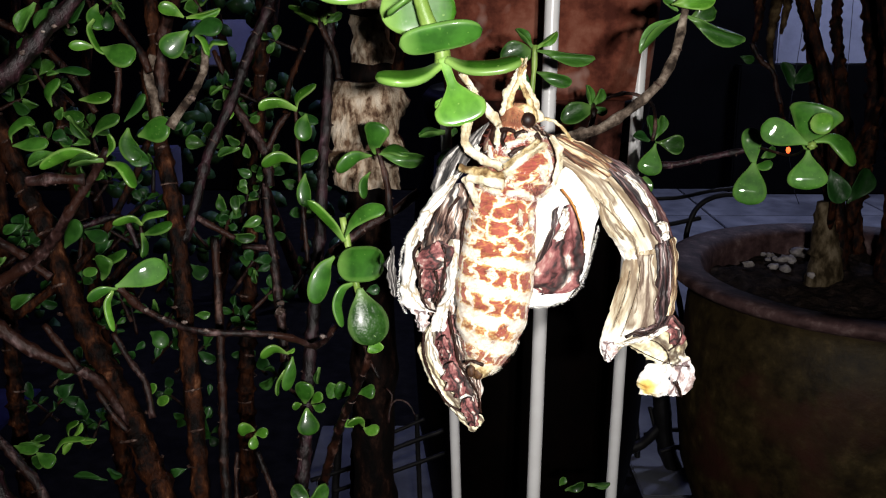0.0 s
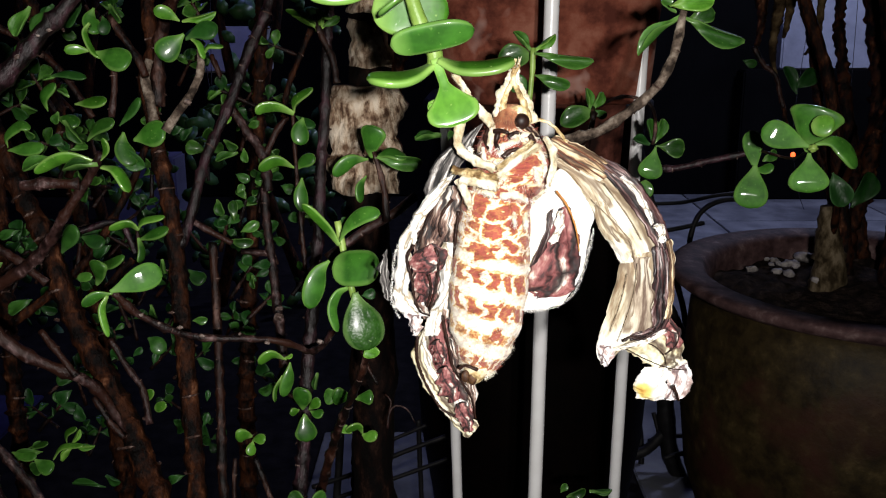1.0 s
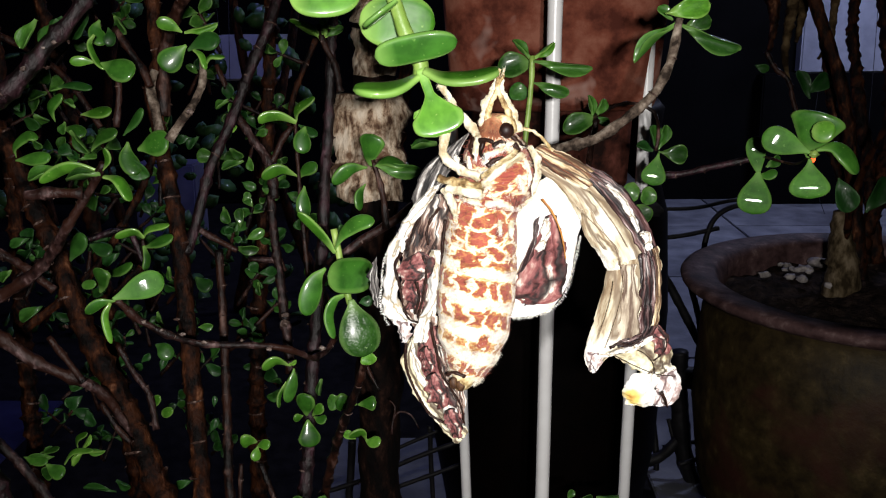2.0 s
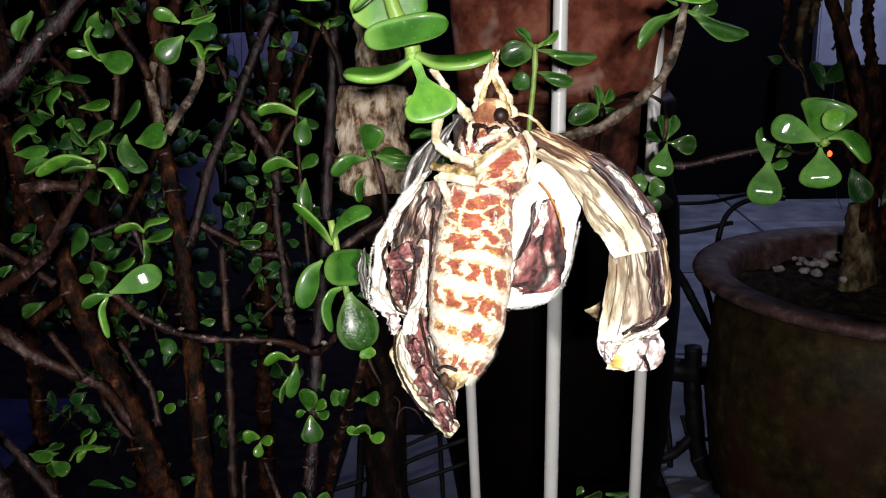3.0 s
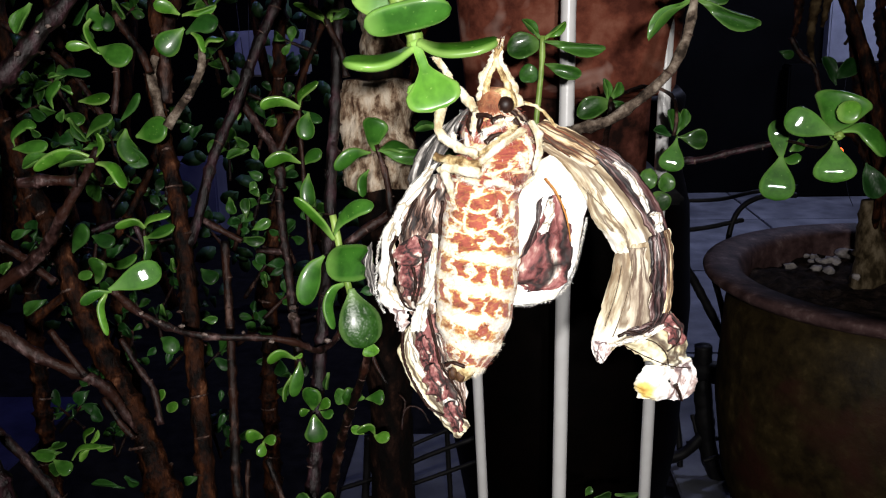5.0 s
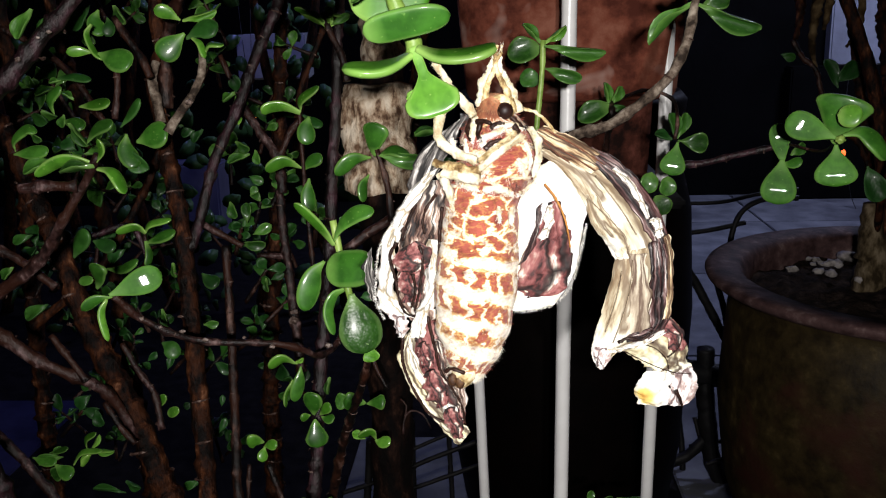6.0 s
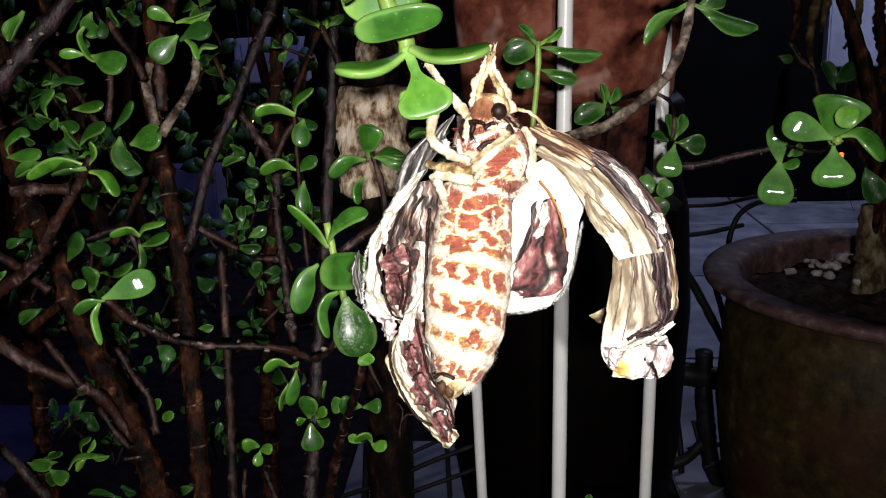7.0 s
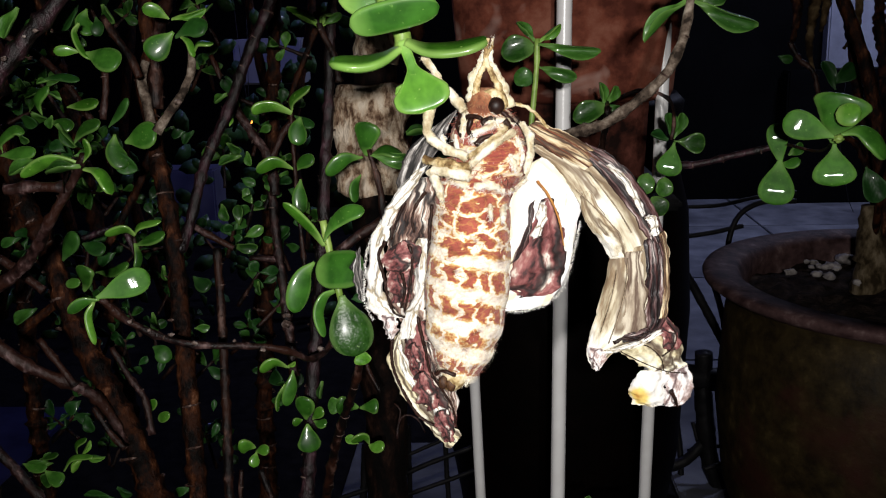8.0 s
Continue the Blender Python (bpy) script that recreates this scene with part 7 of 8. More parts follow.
def fringe_mesh(points, count, length, width, seed, out):
    """Hairs along a wing's edge, pointing the way out."""
    rnd = random.Random(seed)
    bm = bmesh.new()
    line = [q for q, _ in smooth_line([mm(p) for p in points], 0.0005)]
    for _ in range(count):
        q = line[rnd.randrange(len(line))] + Vector((rnd.gauss(0, 0.00015), rnd.gauss(0, 0.0004), rnd.gauss(0, 0.00015)))
        way = (Vector(out) + Vector((rnd.gauss(0, 0.5), rnd.gauss(0, 0.5), rnd.gauss(0, 0.5)))).normalized()
        side = way.orthogonal().normalized() * 0.0005 * width
        ln = 0.001 * length * rnd.uniform(0.5, 1.4)
        bm.faces.new((bm.verts.new(q - side), bm.verts.new(q + side), bm.verts.new(q + way * ln)))
    return bm


def sheet_mesh(sections, across=12, along=7, thick=0.35, wrinkle=0.7, seed=1.0, ragged=1.0):
    """A crumpled membrane between two edges; sections: (edge place, other edge place, bulge towards the viewer), all in mm."""
    bm = bmesh.new()
    uv = bm.loops.layers.uv.new("UVMap")
    n = len(sections) - 1
    count = len(sections) * along

    def on(points, s):
        x = s * n
        i = min(int(x), n - 1)
        t = x - i
        p = [points[max(i - 1, 0)], points[i], points[i + 1], points[min(i + 2, n)]]
        return 0.5 * (2 * p[1] + (p[2] - p[0]) * t + (2 * p[0] - 5 * p[1] + 4 * p[2] - p[3]) * t * t + (3 * p[1] - p[0] - 3 * p[2] + p[3]) * t ** 3)

    A = [mm(a) for a, _, _ in sections]
    B = [mm(b) for _, b, _ in sections]
    C = [Vector((c * 0.001, 0, 0)) for _, _, c in sections]
    front, back = [], []
    for i in range(count + 1):
        s = i / count
        a, b, c = on(A, s), on(B, s), on(C, s).x
        row, rear = [], []
        for j in range(across + 1):
            t = j / across
            q = a.lerp(b, t)
            fold = 0.001 * wrinkle * (1.5 * (0.5 - abs(noise.noise(Vector((t * 2.6, s * n * 0.55, seed))))) + 0.9 * (0.4 - abs(noise.noise(Vector((t * 5.5, s * n * 1.2, seed + 5))))) + 0.3 * noise.noise(Vector((t * 12, s * n * 3.2, seed + 9))))
            edge = 0.001 * (0.35 * wrinkle * noise.noise(Vector((seed, s * n * 6, t * 2))) + 1.1 * ragged * (abs(t - 0.5) * 2) ** 3 * noise.noise(Vector((seed + 3, s * n * 2.2, 2.0 * round(t)))))
            q = q + Vector((edge, -c * math.sin(math.pi * t) + fold, edge * 0.7))
            row.append(bm.verts.new(q))
            rear.append(bm.verts.new(q + Vector((0, 0.001 * thick * (0.35 + math.sin(math.pi * t)), 0))))
        front.append(row)
        back.append(rear)

    def face(vs, cs):
        fc = bm.faces.new(vs)
        for lp, c in zip(fc.loops, cs):
            lp[uv].uv = c

    for i in range(count):
        for j in range(across):
            cs = ((j / across, i / count), ((j + 1) / across, i / count), ((j + 1) / across, (i + 1) / count), (j / across, (i + 1) / count))
            face((front[i][j], front[i][j + 1], front[i + 1][j + 1], front[i + 1][j]), cs)
            face((back[i][j], back[i + 1][j], back[i + 1][j + 1], back[i][j + 1]), (cs[0], cs[3], cs[2], cs[1]))
        for j in (0, across):
            face((front[i][j], front[i + 1][j], back[i + 1][j], back[i][j]), ((0, 0),) * 4)
    for i in (0, count):
        for j in range(across):
            face((front[i][j], front[i][j + 1], back[i][j + 1], back[i][j]), ((0, 0),) * 4)
    return bm


def under(ob, host, pivot):
    ob.data.transform(Matrix.Translation(-mm(pivot)))
    ob.parent = host
    return ob


def moth_part(name, bm, material, label=""):
    return part(name, bm, material, moth, label)


# body
PALE_FUR = mottled("pale_fur", [(0.3, (0.68, 0.57, 0.38)), (0.6, (0.88, 0.84, 0.74))], 300, 0.9)
WHITE_FUR = mottled("white_fur", [(0.3, (0.72, 0.68, 0.60)), (0.6, (0.88, 0.87, 0.84))], 300, 0.9)
RED_FUR = mottled("red_fur", [(0.3, (0.16, 0.030, 0.022)), (0.6, (0.34, 0.085, 0.055))], 300, 0.9)
BROWN_FUR = mottled("brown_fur", [(0.3, (0.10, 0.04, 0.02)), (0.6, (0.33, 0.17, 0.08))], 300, 0.9)
ABDOMEN_PIVOT = (-0.17, -0.00, -6.07)
ABDOMEN = [((-0.88, -0.00, -4.04), 7.49), ((-1.48, -0.00, -8.79), 8.14), ((-1.82, 0.00, -13.58), 8.38), ((-2.29, -0.30, -19.05), 8.84), ((-2.77, -0.60, -23.88), 9.29), ((-3.24, -0.80, -30.19), 9.15), ((-3.72, -0.80, -36.63), 8.50), ((-4.08, -0.60, -42.46), 6.81), ((-4.73, -0.30, -46.91), 4.82), ((-5.40, -0.00, -49.48), 3.14)]
THORAX_RINGS = [((1.80, -0.00, 11.27), 4.19), ((1.71, -0.00, 9.03), 6.40), ((2.30, -0.00, 5.59), 8.32), ((2.91, -0.40, 1.42), 9.06), ((1.65, -0.40, -2.59), 8.80), ((0.09, -0.00, -6.07), 7.71), ((-0.82, 0.60, -8.51), 6.51)]
abdomen = moth_part("abdomen", body_mesh(ABDOMEN, 48, segments=6.5), SKIN, "fat red and white furry abdomen")
under(abdomen, moth, ABDOMEN_PIVOT)
abdomen.location = mm(ABDOMEN_PIVOT)


def ring_of_fur(u, v):
    """Where the rings are pale enough to carry pale wool."""
    w = v + 0.25 * (u - 0.25) + 0.03 * patch(u, v, 3, 9, 1)
    for (p, a), (q, b) in zip(RINGS, RINGS[1:]):
        if p <= w < q:
            return a + (b - a) * (w - p) / (q - p) > 0.7
    return w > 0.9


ob = part("pale_fur", fur_mesh(ABDOMEN, 16000, 1.1, 0.06, 3, ring_of_fur, wild=0.3), PALE_FUR, None, "pale woolly rings")
tagged(under(ob, abdomen, ABDOMEN_PIVOT), kind="stuff")
ob = part("red_fur", fur_mesh(ABDOMEN, 5000, 0.9, 0.08, 4, lambda u, v: v < 0.95 and not ring_of_fur(u, v)), RED_FUR, None, "short red fur")
tagged(under(ob, abdomen, ABDOMEN_PIVOT), kind="stuff")
tip = part("abdomen_tip", body_mesh([((-5.69, -2.40, -47.19), 3.17), ((-6.23, -2.60, -48.92), 2.75), ((-6.64, -2.40, -50.44), 2.01), ((-6.91, -2.20, -51.36), 0.85)], 20), LEG_BROWN, None, "brown and yellow tip")
under(tip, abdomen, ABDOMEN_PIVOT)
for place, size in (((-8.62, -4.60, -48.58), (0.0010, 0.0007, 0.0017)), ((-6.83, -4.40, -49.07), (0.0012, 0.0007, 0.0019))):
    bm = bmesh.new()
    blob(bm, mm(place), size, 2, 0.3, 2)
    under(part("tip_plate", bm, TIP_PLATE, None, "dark brown plate"), abdomen, ABDOMEN_PIVOT)
moth_part("thorax", body_mesh(THORAX_RINGS, 36), THORAX, "red and white furry thorax")
tagged(moth_part("thorax_fur", fur_mesh(THORAX_RINGS, 7000, 1.4, 0.06, 6, lambda u, v: abs(patch(u, v, 1.8, 6, 2)) < 0.05, wild=0.3), PALE_FUR, "pale tufts of fur"), kind="stuff")
tagged(moth_part("thorax_fur", fur_mesh(THORAX_RINGS, 7000, 1.4, 0.10, 7, lambda u, v: abs(patch(u, v, 1.8, 6, 2)) > 0.20), RED_FUR, "dark red fur"), kind="stuff")
HEAD_RINGS = [((1.60, -1.50, 15.64), 1.59), ((1.75, -1.80, 14.41), 3.38), ((1.92, -1.80, 12.58), 4.08), ((1.69, -1.60, 10.69), 4.19), ((1.46, -1.00, 8.72), 4.60)]
moth_part("head", body_mesh(HEAD_RINGS, 28), FACE, "brown furry head")
tagged(moth_part("head_fur", fur_mesh(HEAD_RINGS, 2400, 1.5, 0.10, 8, lambda u, v: v > 0.75), PALE_FUR, "cream tufts round the face"), kind="stuff")
# dark fur paints the shade of clefts, densest below the head
CLEFT_FUR = mottled("cleft_fur", [(0.3, (0.012, 0.006, 0.004)), (0.6, (0.05, 0.022, 0.014))], 300, 0.9)
tagged(moth_part("thorax_fur", fur_mesh(THORAX_RINGS, 7000, 1.5, 0.12, 17, lambda u, v: patch(u, v, 1.6, 7, 8) > (0.02 if v < 0.3 else 0.28)), CLEFT_FUR, "dark tufts coloured for the shaded clefts"), kind="stuff")
tagged(moth_part("head_fur", fur_mesh(HEAD_RINGS, 1800, 1.1, 0.10, 9, lambda u, v: v < 0.6), BROWN_FUR, "rusty brown tufts"), kind="stuff")
bm = bmesh.new()
blob(bm, mm((3.85, -4.60, 11.90)), (0.0019, 0.0015, 0.0019), 3, 0.0, 3)
moth_part("eye", bm, EYE_AND_SHADE, "dark brown round eye")
bm = bmesh.new()
bmesh.ops.create_uvsphere(bm, u_segments=20, v_segments=10, radius=0.0030)
for v in bm.verts:
    v.co = Vector((v.co.x, v.co.y * 0.35, v.co.z)) + mm((3.20, -4.00, 12.50))
moth_part("eye_ring", bm, LEG_BROWN, "tan ring round the eye")
bm = bmesh.new()
blob(bm, mm((-1.22, -2.60, 10.65)), (0.0010, 0.0010, 0.0013), 3, 0.0, 3)
moth_part("eye", bm, EYE_AND_SHADE, "dark brown round eye")


def limb(name, points, r0, r1, material, label=""):
    bm = bmesh.new()
    pts = [mm(p) for p in points]
    if name == "leg":
        # straight joints, meeting at an angle
        pts = [q for a, b in zip(pts, pts[1:]) for q in (a, a.lerp(b, 0.12), a.lerp(b, 0.5), a.lerp(b, 0.88))] + [pts[-1]]
    tube_mesh(bm, pts, r0 * 0.00078, r1 * 0.00078, 12, 0.0004, 0.0, 0.65 if name == "leg" else 0.6)
    ob = moth_part(name, bm, material, label)
    if name == "leg":
        tagged(part("leg_hair", fringe_mesh([p + Vector((0, -0.5, 0)) for p in map(Vector, points)], 800, 0.9, 0.10, len(points) * 7 + int(r0 * 100), (0.1, -0.5, -0.5)), material, ob, "short hair on the leg"), kind="stuff")
    return ob


def feeler(points, r, seed):
    """A feathery antenna: pale lumps strung on a dark shaft."""
    bm = bmesh.new()
    tube_mesh(bm, [mm(p) for p in points], 0.0, 0.0, 12, 0.0004, 0.0, 0.5, r_of=lambda s: 0.001 * r * (1 - 0.62 * s) * (0.55 + 0.55 * abs(math.sin(math.pi * (s * 3.6 + 0.35 + seed * 0.2))) ** 0.7))
    ob = moth_part("antenna", bm, LEG, "feathery pale antenna")
    bm = bmesh.new()
    tube_mesh(bm, [mm(p) + Vector((-0.0010 * seed, -0.0009, 0.0)) for p in points], 0.00085, 0.00035, 8, 0.0005, 0.0, 0.5)
    part("shaft", bm, LEG_BROWN, ob, "brown shaft")
    tuft = part("barbs", fringe_mesh([Vector(p) + Vector((0, -r * 0.7, 0)) for p in points], 120, 0.7, 0.12, 61 + seed, (0.3 * seed, -0.3, 0.8)), PALE_FUR, ob, "cream barbs")
    return tagged(tuft, kind="stuff")


feeler([(-1.02, -2.00, 12.65), (-1.10, -2.50, 15.58), (-0.33, -3.00, 18.46), (0.66, -3.00, 20.34), (1.28, -3.00, 22.35), (2.39, -3.00, 24.33)], 1.20, -1)
feeler([(6.94, -2.00, 11.53), (5.72, -2.50, 15.08), (4.51, -3.00, 17.88), (3.44, -3.00, 19.81), (2.86, -3.00, 22.32), (3.49, -3.00, 25.72)], 1.15, 1)
limb("antenna", [(7.48, -0.50, 12.17), (10.33, -0.00, 11.35), (12.86, 1.00, 9.28), (15.01, 1.50, 6.47)], 0.55, 0.45, LEG_BROWN)
limb("leg", [(-9.50, -5.00, 12.12), (-10.35, -6.00, 9.55), (-10.26, -6.50, 7.17), (-9.55, -7.00, 5.15), (-6.25, -8.50, 3.55), (-2.41, -9.50, 1.67)], 1.35, 1.45, LEG, "pale hairy leg")
limb("leg", [(-11.33, -1.00, 22.25), (-9.25, -2.00, 19.58), (-8.06, -2.00, 17.51), (-5.03, -3.00, 14.10), (-2.59, -5.00, 11.15)], 0.95, 1.15, LEG, "pale hairy leg")
limb("leg", [(-11.40, -4.00, 0.97), (-8.21, -6.50, 0.46), (-5.10, -8.50, 0.16), (-1.47, -9.50, -0.27)], 1.15, 1.30, LEG_BROWN, "yellow brown hairy leg")
limb("leg", [(-9.51, -5.50, -1.11), (-6.12, -8.00, -1.59), (-1.74, -9.50, -2.07)], 1.3, 1.5, LEG, "pale hairy leg")
limb("leg", [(-10.25, -3.50, -1.83), (-8.55, -6.50, -4.20), (-7.67, -8.30, -7.28)], 1.25, 1.0, LEG, "pale hairy leg")
limb("leg", [(-1.46, -9.90, 0.38), (2.15, -9.90, 3.31), (5.15, -9.60, 5.38), (7.55, -9.00, 6.95)], 1.25, 0.9, LEG, "pale hairy leg")
limb("leg", [(-1.68, -9.60, 2.15), (2.17, -9.50, 4.82), (6.01, -8.70, 7.66)], 0.65, 0.55, LEG_BROWN, "yellow brown hairy leg")
limb("leg", [(9.18, -7.00, 8.43), (10.80, -8.00, 5.86), (10.89, -8.60, 2.56), (9.91, -9.00, -1.95)], 1.1, 0.9, LEG, "pale hairy leg")


def on_thorax(x, z):
    """The place on the thorax's front at x and z, in mm."""
    for (p, w), (q, v) in zip(THORAX_RINGS, THORAX_RINGS[1:]):
        if q[2] <= z <= p[2]:
            f = (p[2] - z) / (p[2] - q[2])
            middle, wide = p[0] + f * (q[0] - p[0]), w + f * (v - w)
            return Vector((x, p[1] + f * (q[1] - p[1]) - 0.9 * max(wide ** 2 - (x - middle) ** 2, 0.2 * wide) ** 0.5, z))
    return Vector((x, -7.5 if z < 0 else -4.0, z))


# locks of pale wool between the legs: (half width, (x, z) along the lock), in mm
LOCKS = ((0.95, ((-2.03, 10.75), (-2.89, 8.10), (-3.15, 5.41))),
         (0.80, ((1.99, 8.72), (4.90, 9.08), (7.73, 7.96))),
         (0.75, ((-1.18, 6.64), (2.21, 7.33), (4.41, 8.88))),
         (0.60, ((-1.68, 4.99), (1.58, 4.55))),
         (0.70, ((-4.65, 6.01), (-4.18, 2.47))),
         (0.95, ((6.61, 2.05), (7.10, 0.07), (7.72, -1.24))),
         (0.80, ((6.43, -6.00), (8.63, -5.16), (10.37, -3.91))),
         (1.20, ((-0.95, -4.69), (2.10, -4.20), (5.29, -6.08))),
         (1.00, ((-5.90, -3.52), (-4.01, -4.05), (-2.04, -4.45))),
         (0.85, ((5.16, -8.33), (5.02, -11.84))),
         (0.95, ((-5.00, -8.35), (-3.59, -7.41), (-2.12, -8.18))),
         (0.60, ((2.20, -7.47), (2.54, -11.30))),
         (0.80, ((-7.71, 5.84), (-7.01, 2.87))),
         (0.50, ((-0.24, 3.37), (-1.95, 2.61))),
         (0.60, ((0.76, 7.35), (-0.46, 6.19), (-1.43, 6.17))),
         (0.70, ((8.27, 5.19), (9.21, 2.31), (8.96, -0.12))))
for r, line_of in LOCKS:
    pts = [on_thorax(*q) for q in line_of]
    bm = bmesh.new()
    tube_mesh(bm, [mm(p) for p in pts], 0.0, 0.0, 12, 0.0004, 0.0, 0.8, r_of=lambda s: 0.00082 * r * (0.35 + 0.75 * math.sin(math.pi * (0.10 + 0.82 * s)) ** 0.7))
    lock = moth_part("wool_lock", bm, LEG, "cream lock of wool")
    tagged(part("hair", fringe_mesh([p + Vector((0, -0.6 * r, 0)) for p in pts], 160, 1.1, 0.12, int(r * 100), (0.0, -0.35, -0.8)), WHITE_FUR, lock, "loose pale hair"), kind="stuff")

# black strokes painted as shade in the gaps between the locks, and the mouth parts: (x, z) in mm
for line_of in (((0.78, 8.51), (2.24, 9.40), (3.81, 9.13)),
                ((5.07, 10.66), (6.52, 9.31), (8.12, 7.92)),
                ((-3.16, 10.22), (-4.14, 7.91), (-3.39, 5.64)),
                ((-1.40, 9.30), (-1.91, 7.32), (-1.19, 5.71)),
                ((-0.48, 4.07), (1.23, 5.49), (3.16, 6.15)),
                ((-6.27, 2.12), (-3.93, 1.77), (-1.96, 1.42)),
                ((-2.30, 9.60), (-0.60, 9.85), (0.90, 9.40)),
                ((5.60, 8.90), (6.60, 7.70), (6.90, 6.10)),
                ((-5.60, 4.60), (-5.30, 3.00), (-3.60, 2.70))):
    limb("face_stroke" if line_of[0][1] > 6 else "gap_shade", [on_thorax(*q) + Vector((0, -0.55, 0)) for q in line_of], 0.80, 0.50, EYE_AND_SHADE, "blackish brown")

# left wings
LEFT_PIVOT = (-9.36, 2.00, 3.57)
left = moth_part("left_forewing", sheet_mesh([((-16.27, 3.00, -4.97), (-7.98, 1.00, -2.64), 1.0), ((-19.24, 3.00, -12.19), (-8.20, -0.00, -9.74), 1.6), ((-20.76, 3.00, -18.39), (-9.50, -0.00, -17.04), 1.4), ((-21.48, 4.00, -25.60), (-11.65, 2.00, -23.75), 0.6), ((-21.24, 4.00, -32.67), (-12.18, 2.00, -30.81), 0.4), ((-18.09, 4.00, -37.83), (-12.43, 2.00, -36.53), 0.3)], 22, 10, 0.5, 1.7, 2), STREAKED, "crumpled brown and white streaked wing")
under(left, moth, LEFT_PIVOT)
left.location = mm(LEFT_PIVOT)


def left_strip(name, sections, material, seed, wrinkle=0.8, label="", across=12):
    ob = part(name, sheet_mesh(sections, across, 9, 0.8, wrinkle, seed), material, None, label)
    return under(ob, left, LEFT_PIVOT)


left_strip("wing_shoulder", [((-11.76, 4.00, 5.78), (-4.39, 3.00, 11.01), 0.6), ((-15.20, 3.50, 2.57), (-6.72, 2.00, 6.22), 1.2), ((-17.34, 3.50, -1.44), (-9.08, 2.00, 1.56), 1.2), ((-18.42, 3.50, -6.84), (-12.52, 2.00, -3.81), 0.6)], GREY_WING, 3, 0.6, "grey striped wing shoulder", 18)
left_strip("wing_front_edge", [((-13.33, 1.00, -1.83), (-10.93, -0.00, -0.80), 0.5), ((-17.08, 1.00, -5.33), (-13.32, -0.00, -4.58), 0.6), ((-20.72, 1.20, -10.42), (-17.09, -0.00, -9.74), 0.8), ((-22.09, 1.60, -14.21), (-19.79, 0.60, -14.40), 0.4)], WHITE_WING, 21, 1.3, "white ragged fold")
left_strip("wing_margin", [((-22.22, 2.50, -13.04), (-19.25, 1.00, -14.08), 0.5), ((-24.69, 2.50, -18.28), (-21.03, 1.00, -18.64), 1.1), ((-25.71, 2.50, -25.26), (-21.75, 1.00, -24.93), 1.4), ((-26.17, 2.50, -30.92), (-21.52, 1.00, -31.30), 1.4), ((-24.84, 2.50, -35.49), (-17.13, 0.60, -35.64), 0.8)], WHITE_WING, 4, 1.2, "white furry wing edge")
left_strip("wing_fold", [((-13.84, 0.20, -17.08), (-10.59, -1.40, -16.73), 0.6), ((-14.24, 0.20, -23.35), (-11.65, -1.40, -23.27), 0.8), ((-15.19, 0.20, -30.41), (-12.18, -1.40, -28.92), 0.8), ((-17.67, 0.20, -35.55), (-13.95, -1.40, -33.63), 0.8), ((-18.79, 0.40, -40.51), (-14.91, -1.00, -39.48), 0.4)], WHITE_WING, 5, 1.2)
left_strip("wing_patch", [((-19.81, -0.00, -19.12), (-16.28, -0.60, -17.04), 0.3), ((-22.01, -0.00, -21.63), (-13.02, -0.80, -18.94), 1.6), ((-20.93, -0.00, -23.87), (-13.28, -0.80, -22.57), 1.6), ((-19.02, 0.40, -25.36), (-15.74, -0.00, -24.71), 0.3)], MAROON, 22, 0.9, "maroon folded patch")
left_strip("wing_patch", [((-20.10, 0.20, -23.63), (-15.19, -0.40, -23.78), 0.5), ((-20.95, -0.00, -27.54), (-14.92, -0.60, -27.12), 1.4), ((-19.87, 0.20, -31.55), (-16.02, -0.00, -31.79), 0.6)], MAROON, 23, 1.2, "maroon folded patch")
left_strip("wing_stub", [((-23.18, 1.50, -34.69), (-18.77, 1.00, -35.16), 0.5), ((-22.24, 1.20, -38.08), (-19.07, 0.80, -38.28), 0.9), ((-21.28, 1.40, -40.43), (-19.90, 1.00, -40.34), 0.3)], PINK_TIP, 24, 0.7, "pinkish stub of a fold")
left_strip("lower_margin", [((-19.90, 1.60, -40.47), (-17.13, 0.80, -37.12), 0.5), ((-21.59, 1.60, -44.84), (-17.69, 0.80, -44.66), 0.8), ((-19.95, 1.60, -51.00), (-16.03, 0.80, -50.09), 0.8), ((-16.60, 1.60, -57.25), (-12.37, 0.80, -55.88), 0.8), ((-12.35, 1.60, -62.95), (-7.85, 0.80, -60.07), 0.8), ((-7.80, 1.60, -67.50), (-4.98, 0.80, -63.99), 0.5)], BUFF, 6, 1.0, "cream wing edge")
left_strip("lower_wing", [((-17.96, 2.20, -38.01), (-12.43, 1.00, -36.31), 0.7), ((-18.80, 2.00, -45.21), (-10.74, 1.00, -43.54), 1.5), ((-16.03, 2.00, -52.87), (-8.20, 1.00, -49.40), 1.6), ((-11.09, 2.20, -59.76), (-5.91, 1.00, -55.32), 0.9), ((-7.26, 2.40, -63.87), (-6.15, 1.00, -60.11), 0.4)], MAROON, 7, 1.6, "crumpled maroon and white wing", 16)
left_strip("lower_fold", [((-13.25, 0.40, -40.51), (-10.47, -0.00, -41.87), 0.5), ((-11.56, 0.20, -47.76), (-8.49, -0.00, -47.71), 0.8), ((-8.73, 0.20, -53.67), (-5.94, -0.00, -52.43), 0.8), ((-6.86, 0.60, -58.98), (-5.88, 0.40, -58.48), 0.3)], STREAKED, 26, 0.9)
